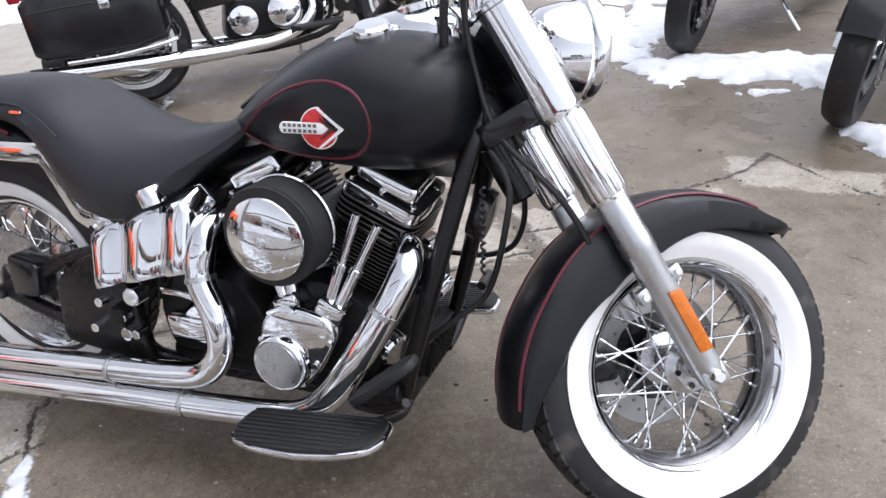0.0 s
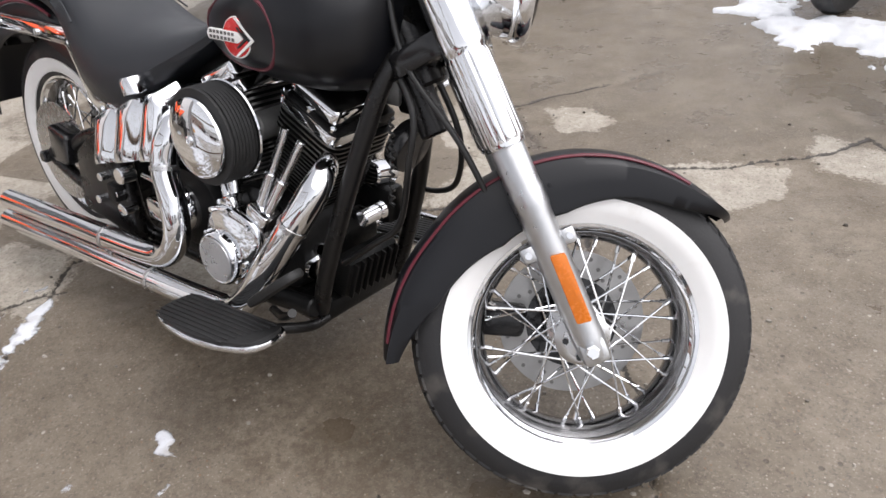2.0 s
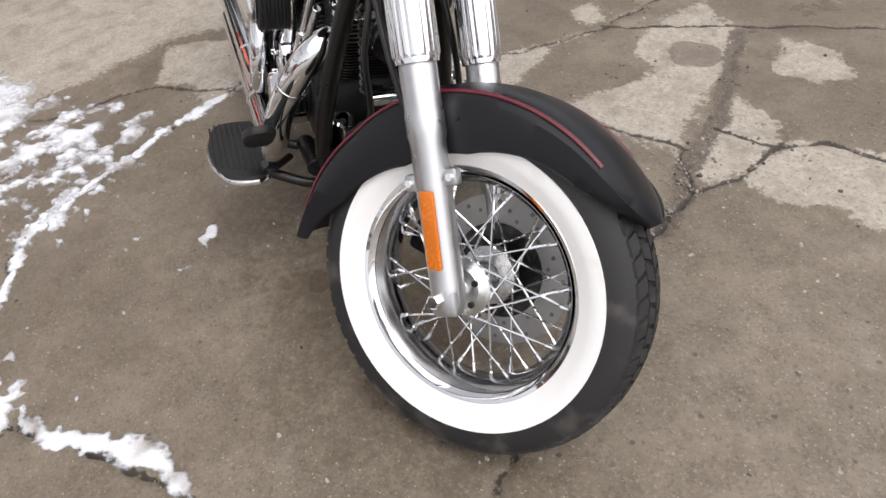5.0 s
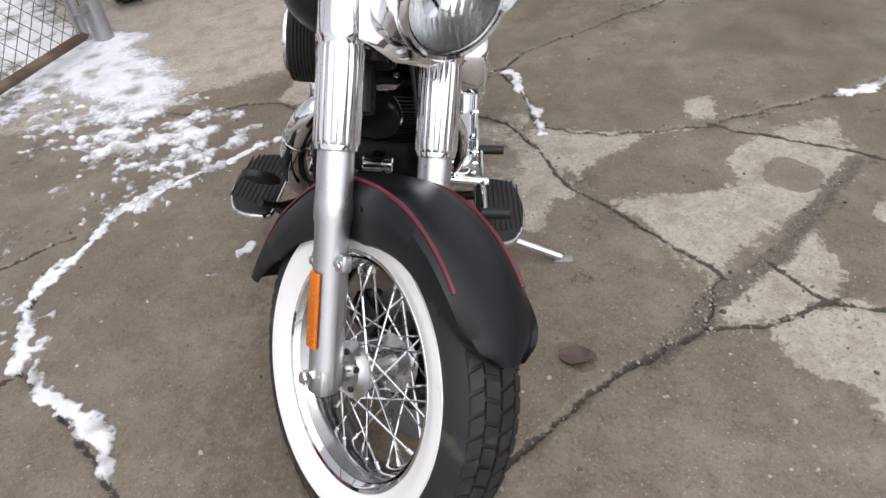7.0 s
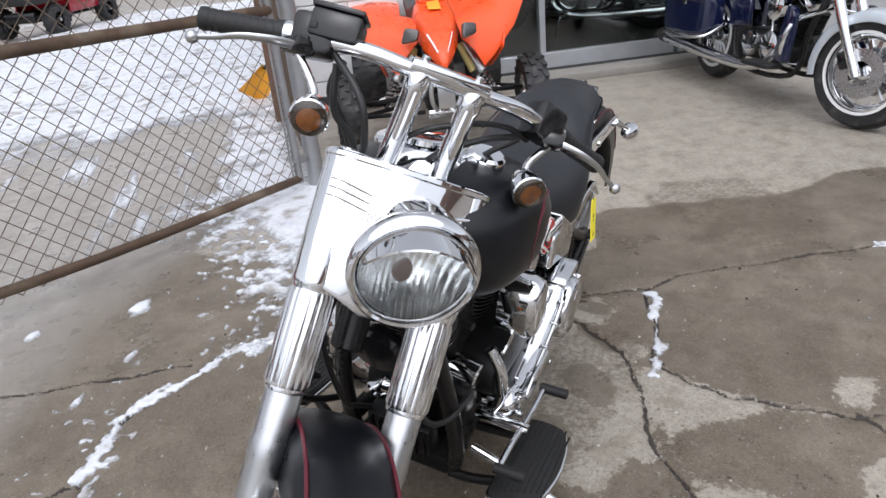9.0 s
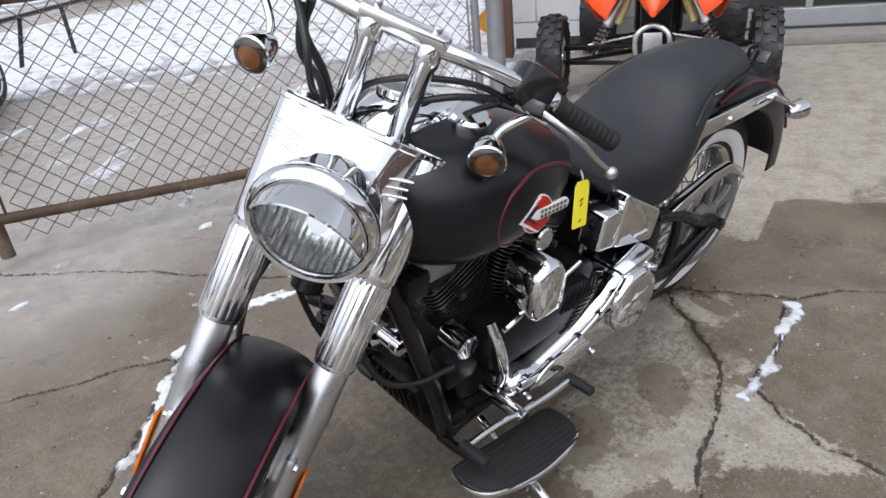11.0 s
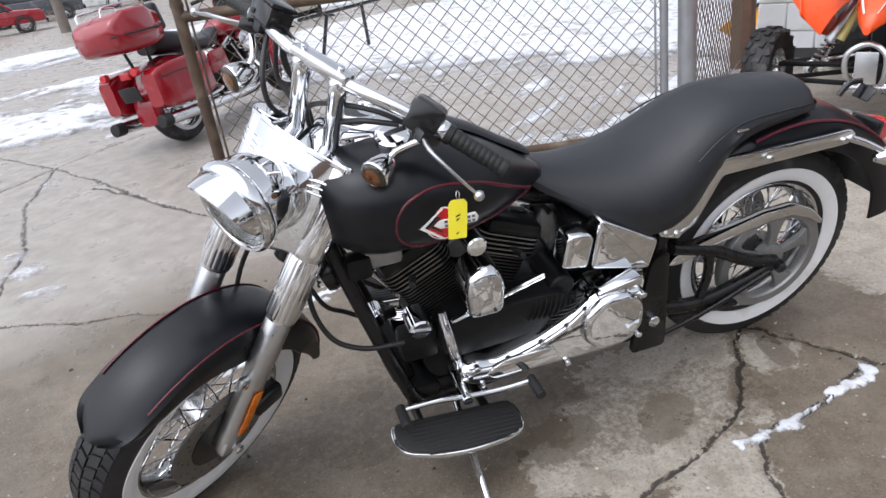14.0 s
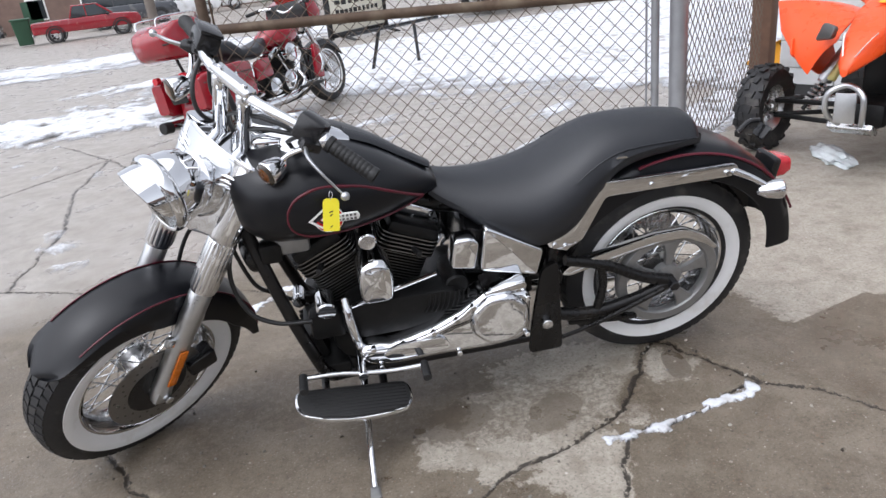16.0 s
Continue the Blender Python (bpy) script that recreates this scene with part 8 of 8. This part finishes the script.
for x, w, t, lo in ((-0.30, 0.09, 0.84, 0.74), (0.0, 0.13, 0.84, 0.70), (0.40, 0.13, 0.80, 0.66), (0.70, 0.11, 0.84, 0.70), (0.92, 0.08, 0.90, 0.78)):
    rings.append([(x, w * math.copysign(abs(math.cos(a)) ** 0.7, math.cos(a)), (t + lo) / 2 + (t - lo) / 2 * math.copysign(abs(math.sin(a)) ** 0.7, math.sin(a))) for a in [2 * math.pi * i / 20 for i in range(20)]])
part("quad_seat", loft(rings), LEATHER, quad, "black vinyl seat")
# crumpled clear plastic bag on the concrete
bagm = bmesh.new()
bmesh.ops.create_icosphere(bagm, subdivisions=4, radius=1)
for v in bagm.verts:
    n1 = noise.noise(v.co * 2.3) * 0.35 + noise.noise(v.co * 6) * 0.15
    v.co = Vector((v.co.x * 0.20, v.co.y * 0.075, max(-0.2, v.co.z) * 0.045)) * (1 + n1)
PLASTIC = mat("white_translucent_plastic", (0.62, 0.66, 0.67), 0.2, 0.0, 0.15, 30, bump=0.6, bscale=60)
pbag = tagged(new("plastic_bag", mesh_of("plastic_bag", bagm, PLASTIC, 60)), "crumpled pale plastic bag lying on the concrete", "bag")
pbag.matrix_world = Matrix.Translation((-3.05, 1.02, gz(-3.05, 1.02) + 0.01)) @ Matrix.Rotation(radians(60), 4, "Z")

# ---- street: parked cars, sign, trailer, buildings ----
CARGLASS = mat("dark_car_glass", (0.03, 0.035, 0.04), 0.08, 0.0, 0.1, 5, spec=0.6)
WHITECAR = mat("white_car_paint", (0.70, 0.71, 0.72), 0.2, 0.0, 0.04, 6, coat=0.5, dirt=(0.45, 0.44, 0.43), dirt_amt=0.15)
GREYCAR = mat("dark_grey_car_paint", (0.07, 0.075, 0.085), 0.22, 0.3, 0.1, 6, coat=0.5, dirt=(0.2, 0.19, 0.18), dirt_amt=0.2)
GREENP = mat("dark_green_plastic", (0.02, 0.07, 0.035), 0.45, 0.0, 0.15, 8)


def car(name, label, category, m, paint, prof, cab, width, axles, R=0.34, group="parked cars"):
    """prof: body outline (x, z); cab: glasshouse outline (x, z) above it."""
    c = thing(name, m, label, category, group)
    part("body", prism(round_outline(prof, 0.10, 4), width, Matrix.Translation((0, -width / 2, 0)) @ XZ, 0.06, seg=3), paint, c, "painted body")
    wcab = width * 0.84
    part("glasshouse", prism(round_outline(cab, 0.08, 3), wcab, Matrix.Translation((0, -wcab / 2, 0)) @ XZ, 0.05, seg=2), CARGLASS, c, "dark side and end windows")
    xs_ = [p[0] for p in cab]
    top = max(p[1] for p in cab)
    tx = [p[0] for p in cab if p[1] > top - 0.1]
    part("roof", box((max(tx) - min(tx) + 0.10, wcab * 0.97, 0.05), Matrix.Translation(((max(tx) + min(tx)) / 2, 0, top + 0.005)), 0.02), paint, c)
    for s in (-1, 1):
        for p, q in zip(cab, cab[1:] + cab[:1]):
            if abs(p[1] - q[1]) > 0.15:
                part("pillar", rod((p[0], s * wcab * 0.49, p[1]), (q[0], s * wcab * 0.49, q[1]), 0.035, 8), paint, c)
        part("pillar", rod(((max(tx) + min(tx)) / 2, s * wcab * 0.495, min(p[1] for p in cab)), ((max(tx) + min(tx)) / 2, s * wcab * 0.495, top), 0.035, 8), paint, c)
        for x in axles:
            simple_wheel(c, "wheel", (x, s * (width / 2 - 0.09), R), R, 0.11, R * 0.62, STEEL, "road wheel", 7)
            part("wheel_arch", lathe([(R * 1.05, -0.02), (R * 1.18, -0.02), (R * 1.18, 0.02), (R * 1.05, 0.02)], 28, m=Matrix.Translation((x, s * (width / 2 + 0.002), R)) @ INY, closed=True), RUB2, c)
        part("headlight", box((0.06, 0.28, 0.14), Matrix.Translation((max(p[0] for p in prof) - 0.04, s * width * 0.36, 0.72)), 0.03), SATIN, c)
        part("tail_light", box((0.05, 0.16, 0.22), Matrix.Translation((min(p[0] for p in prof) + 0.03, s * width * 0.40, 0.80)), 0.02), TAILRED, c)
        part("mirror", box((0.12, 0.16, 0.12), Matrix.Translation((max(xs_) - 0.25, s * (width / 2 + 0.05), min(p[1] for p in cab) + 0.06)), 0.03), RUB2, c)
    part("bumper", box((0.10, width * 0.96, 0.20), Matrix.Translation((max(p[0] for p in prof) + 0.01, 0, 0.45)), 0.04), GLOSSBLK, c)
    part("bumper", box((0.10, width * 0.96, 0.18), Matrix.Translation((min(p[0] for p in prof) - 0.01, 0, 0.48)), 0.04), STEEL, c)
    return c


SEDAN = [(-2.25, 0.30), (2.25, 0.28), (2.30, 0.62), (2.15, 0.80), (1.20, 0.92), (-1.55, 0.98), (-2.25, 0.92)]
SEDCAB = [(1.15, 0.90), (0.45, 1.38), (-0.75, 1.42), (-1.60, 0.95)]
SUV = [(-2.3, 0.36), (2.3, 0.34), (2.35, 0.80), (2.2, 1.0), (1.2, 1.08), (-2.25, 1.10)]
SUVCAB = [(1.2, 1.06), (0.6, 1.66), (-2.0, 1.70), (-2.22, 1.08)]
PICK = [(-2.65, 0.50), (2.55, 0.46), (2.65, 0.80), (2.50, 1.02), (1.35, 1.12), (-2.65, 1.08)]
PICKCAB = [(1.30, 1.10), (0.62, 1.66), (-0.55, 1.68), (-0.80, 1.08)]
car("pickup_truck", "bright red pickup truck with dark wheels parked across the street", "truck", stand_at(-0.25, -30.6, 177) @ Matrix.Scale(0.78, 4), REDP, PICK, PICKCAB, 1.9, (-1.62, 1.62), 0.40)
car("car", "white sedan parked in the lot across the street", "car", stand_at(-5.6, -42.5, 172), WHITECAR, SEDAN, SEDCAB, 1.8, (-1.35, 1.40))
car("car", "white sedan parked further down the lot", "car", stand_at(-10.4, -44.0, 172), WHITECAR, SEDAN, SEDCAB, 1.8, (-1.35, 1.40))
car("car", "dark grey station wagon parked behind the red pickup", "car", stand_at(-2.6, -39.0, 175), GREYCAR, SUV, SUVCAB, 1.85, (-1.4, 1.45), 0.36)
car("car", "dark grey car parked at the edge of the lot", "car", stand_at(5.6, -36.0, 180), GREYCAR, SUV, SUVCAB, 1.85, (-1.4, 1.45), 0.36)
car("car", "red car parked far along the street", "car", stand_at(-20.5, -27.0, 160), REDP, SEDAN, SEDCAB, 1.8, (-1.35, 1.40))
car("car", "white van-like car parked far along the street", "car", stand_at(-24.0, -22.5, 160), WHITECAR, SUV, SUVCAB, 1.85, (-1.4, 1.45), 0.36)
bin_ = thing("wheelie_bin", stand_at(2.2, -31.0, 0), "dark green plastic waste bin by the street", "bin")
part("bin_body", loft([[(x * k, y * k, z) for x, y in round_outline([(-0.33, -0.36), (0.33, -0.36), (0.33, 0.36), (-0.33, 0.36)], 0.06)] for z, k in ((0.06, 0.82), (1.0, 1.0))]), GREENP, bin_)
part("bin_lid", box((0.74, 0.80, 0.07), Matrix.Translation((0, 0, 1.04)), 0.02), GREENP, bin_)
POLEW = mat("weathered_utility_pole", (0.17, 0.145, 0.125), 0.85, 0.0, 0.25, 6, bump=0.6)
upole = tagged(new("utility_pole", mesh_of("utility_pole", rod((-2.15, -24.0, gz(-2.15, -24) - 0.1), (-2.15, -24.0, 9), 0.17, 18, r2=0.13), POLEW)), "weathered wooden utility pole beside the street", "pole")

# sign board on an easel frame, with a trailer behind it
BOARD = mat("cream_sign_board", (0.68, 0.65, 0.55), 0.5, 0.0, 0.06, 6, dirt=(0.5, 0.47, 0.40), dirt_amt=0.2)
sign = thing("sign_board", stand_at(-4.65, -10.6, 25), "cream sign board with black and red lettering in a dark frame", "sign")
part("board", box((1.55, 0.04, 1.10), Matrix.Translation((0, 0, 0.72)), 0.006), BOARD, sign)
for x in (-0.80, 0.80):
    part("sign_frame", box((0.09, 0.08, 1.35), Matrix.Translation((x, 0, 0.72)), 0.008), GLOSSBLK, sign)
for z in (0.12, 1.32):
    part("sign_frame", box((1.7, 0.08, 0.09), Matrix.Translation((0, 0, z)), 0.008), GLOSSBLK, sign)
for s in (-1, 1):
    part("sign_foot", tube([(s * 0.6, 0, 0.12), (s * 0.6, 0.35, 0.05), (s * 0.6, 0.55, 0.0)], 0.03, 8, 3), GLOSSBLK, sign)
rngs = random.Random(5)
for row, (z, h, cols, col) in enumerate(((1.12, 0.13, 5, EMRED), (0.90, 0.10, 9, INK), (0.72, 0.10, 7, INK), (0.54, 0.10, 10, INK), (0.34, 0.08, 8, INK))):
    for k in range(cols):
        x = -0.62 + 1.24 * (k + 0.5) / cols
        part("lettering_bar", box((1.24 / cols * rngs.uniform(0.45, 0.8), 0.012, h * rngs.uniform(0.7, 1.0)), Matrix.Translation((x, 0.024, z)), 0), col, sign)
rack = thing("easel_frame", stand_at(-3.0, -5.0, 20), "low dark metal frame standing in the snow", "frame")
for s in (-1, 1):
    part("frame_leg", rod((s * 0.42, 0, 0), (s * 0.30, 0.10, 0.55), 0.022, 10), GLOSSBLK, rack)
part("frame_bar", rod((-0.75, 0.10, 0.55), (0.75, 0.10, 0.55), 0.022, 10), GLOSSBLK, rack)
trailer = thing("trailer", stand_at(-9.2, -11.8, 28), "black flat utility trailer with white wheels", "trailer")
part("deck", box((4.2, 1.9, 0.14), Matrix.Translation((0, 0, 0.62)), 0.02), GLOSSBLK, trailer)
part("side_rail", box((4.2, 0.06, 0.30), Matrix.Translation((0, 0.92, 0.82)), 0.01), GLOSSBLK, trailer)
part("side_rail", box((4.2, 0.06, 0.30), Matrix.Translation((0, -0.92, 0.82)), 0.01), GLOSSBLK, trailer)
for s in (-1, 1):
    for x in (-0.45, 0.40):
        simple_wheel(trailer, "wheel", (x, s * 1.05, 0.33), 0.33, 0.10, 0.20, WHITEP, "trailer wheel", 6)
    part("mudguard", arc_shell((-0.02, s * 1.05, 0.33), 0, 180, lambda t: [(-0.12, 0.40), (0, 0.41), (0.12, 0.40)], 16), GLOSSBLK, trailer, m=Matrix.Scale(1.0, 4))

# side-by-side utility vehicle on the snow beyond the fence
utv = thing("utility_vehicle", stand_at(-12.6, -8.9, 182), "red and black off-road utility vehicle with a cargo bed", "utility vehicle")
for s in (-1, 1):
    for x in (0.0, 1.95):
        simple_wheel(utv, "wheel", (x, s * 0.60, 0.32), 0.32, 0.13, 0.16, GLOSSBLK, "knobbly tyre", 6, knobs=16)
    part("side_panel", prism(round_outline([(0.55, 0.40), (1.9, 0.42), (2.35, 0.62), (2.25, 0.92), (1.3, 0.95), (0.6, 0.85)], 0.08), 0.05, Matrix.Translation((0, s * 0.62, 0)) @ XZ, 0.015), REDP, utv, "red side panel")
    part("roll_cage", tube([(0.45, s * 0.58, 0.90), (0.55, s * 0.55, 1.80), (1.35, s * 0.55, 1.85), (1.95, s * 0.60, 1.0)], 0.028, 10, 5), GLOSSBLK, utv, "black roll cage bar")
    part("tail_light", box((0.03, 0.16, 0.08), Matrix.Translation((-0.58, s * 0.48, 0.80)), 0.01), TAILRED, utv)
bed = bmesh.new()
for sz, at in (((1.15, 1.30, 0.06), (0.0, 0, 0.70)), ((1.15, 0.06, 0.34), (0, 0.64, 0.88)), ((1.15, 0.06, 0.34), (0, -0.64, 0.88)), ((0.06, 1.30, 0.34), (-0.57, 0, 0.88)), ((0.06, 1.30, 0.34), (0.57, 0, 0.88))):
    box(sz, Matrix.Translation(at), 0.012, bed)
part("cargo_bed", bed, RUB2, utv, "black cargo bed")
part("hood", loft([[(x, y, z) for y, z in round_outline([(-w, z0), (w, z0), (w * 0.9, z1), (-w * 0.9, z1)], 0.08)] for x, w, z0, z1 in ((1.75, 0.62, 0.5, 0.98), (2.15, 0.60, 0.5, 0.92), (2.45, 0.48, 0.5, 0.78))]), REDP, utv, "red hood")
part("utv_chassis", box((2.5, 0.7, 0.22), Matrix.Translation((0.95, 0, 0.42)), 0.05), GLOSSBLK, utv)
for s in (-1, 1):
    part("utv_seat", box((0.45, 0.48, 0.14), Matrix.Translation((0.95, s * 0.28, 0.72)), 0.04), LEATHER, utv)
    part("utv_backrest", box((0.14, 0.48, 0.50), Matrix.Translation((0.68, s * 0.28, 0.98)) @ Matrix.Rotation(radians(-12), 4, "Y"), 0.04), LEATHER, utv)
part("utv_roof", box((1.1, 1.2, 0.05), Matrix.Translation((0.95, 0, 1.86)), 0.02), GLOSSBLK, utv)

# low brick buildings across the street
HBRICK = mat("brown_brick", (0.20, 0.135, 0.11), 0.8, 0.0, 0.25, 3, bump=0.3)
HGREY = mat("pale_grey_siding", (0.42, 0.42, 0.42), 0.7, 0.0, 0.12, 3)
HROOF = mat("dark_roofing", (0.07, 0.068, 0.066), 0.8, 0.0, 0.2, 3)


def building(label, x, y, w, d, h, wallm, cols, storeys, flat=True, ry=0):
    b = thing("building", stand_at(x, y, ry), label, "building", "buildings along the street")
    part("wall", box((w, d, h), Matrix.Translation((0, 0, h / 2 - 0.3)), 0.02), wallm, b, "front and side walls")
    if flat:
        part("roof", box((w + 0.4, d + 0.4, 0.35), Matrix.Translation((0, 0, h - 0.15)), 0.03), HROOF, b, "flat dark roof")
    else:
        part("roof", prism([(-d / 2 - 0.4, 0), (d / 2 + 0.4, 0), (0, d * 0.38)], w + 0.6, Matrix.Translation((-w / 2 - 0.3, 0, h - 0.32)) @ Matrix.Rotation(radians(90), 4, "Z") @ Matrix.Rotation(radians(90), 4, "X")), HROOF, b, "pitched dark roof")
    for k in range(storeys):
        for i in range(cols):
            x0 = -w / 2 + w * (i + 0.5) / cols
            z0 = 1.5 + 2.9 * k
            wd = part("window", box((1.15, 0.06, 1.35), Matrix.Translation((x0, d / 2 + 0.01, z0)), 0.01), WHITEP, b, "white window frame")
            part("pane", box((0.95, 0.03, 1.15), Matrix.Translation((x0, d / 2 + 0.045, z0))), CARGLASS, wd)
    part("door", box((1.1, 0.08, 2.1), Matrix.Translation((w * 0.02, d / 2 + 0.02, 1.0)), 0.02), GREENP, b)
    return b


building("low brown brick shop building across the street", 2.0, -56, 16, 9, 4.6, HBRICK, 5, 1)
building("pale grey two-storey house across the street", 17.0, -52, 10, 9, 6.4, HGREY, 3, 2, False, 4)
building("brown brick two-storey house across the street", -14.0, -58, 11, 10, 6.6, HBRICK, 4, 2, False, -5)
building("pale grey warehouse across the street", -32.0, -50, 20, 12, 6.0, HGREY, 6, 1, True, -25)
building("brown brick building far along the street", -50.0, -30, 18, 12, 7.0, HBRICK, 6, 2, True, -60)
building("pale grey house far along the street", 36.0, -48, 12, 10, 6.5, HGREY, 4, 2, False, 20)
# added wall out of view: closes the yard, gives the chrome dark reflections
tagged(new("wall_yard_unseen", mesh_of("wall_yard_unseen", box((46, 0.3, 3.6), Matrix.Translation((12, 17.0, 1.6)) @ Matrix.Rotation(radians(-8), 4, "Z"), 0.02), HBRICK)), "unseen brown brick wall added to close the yard and darken reflections", "wall", kind="structure")
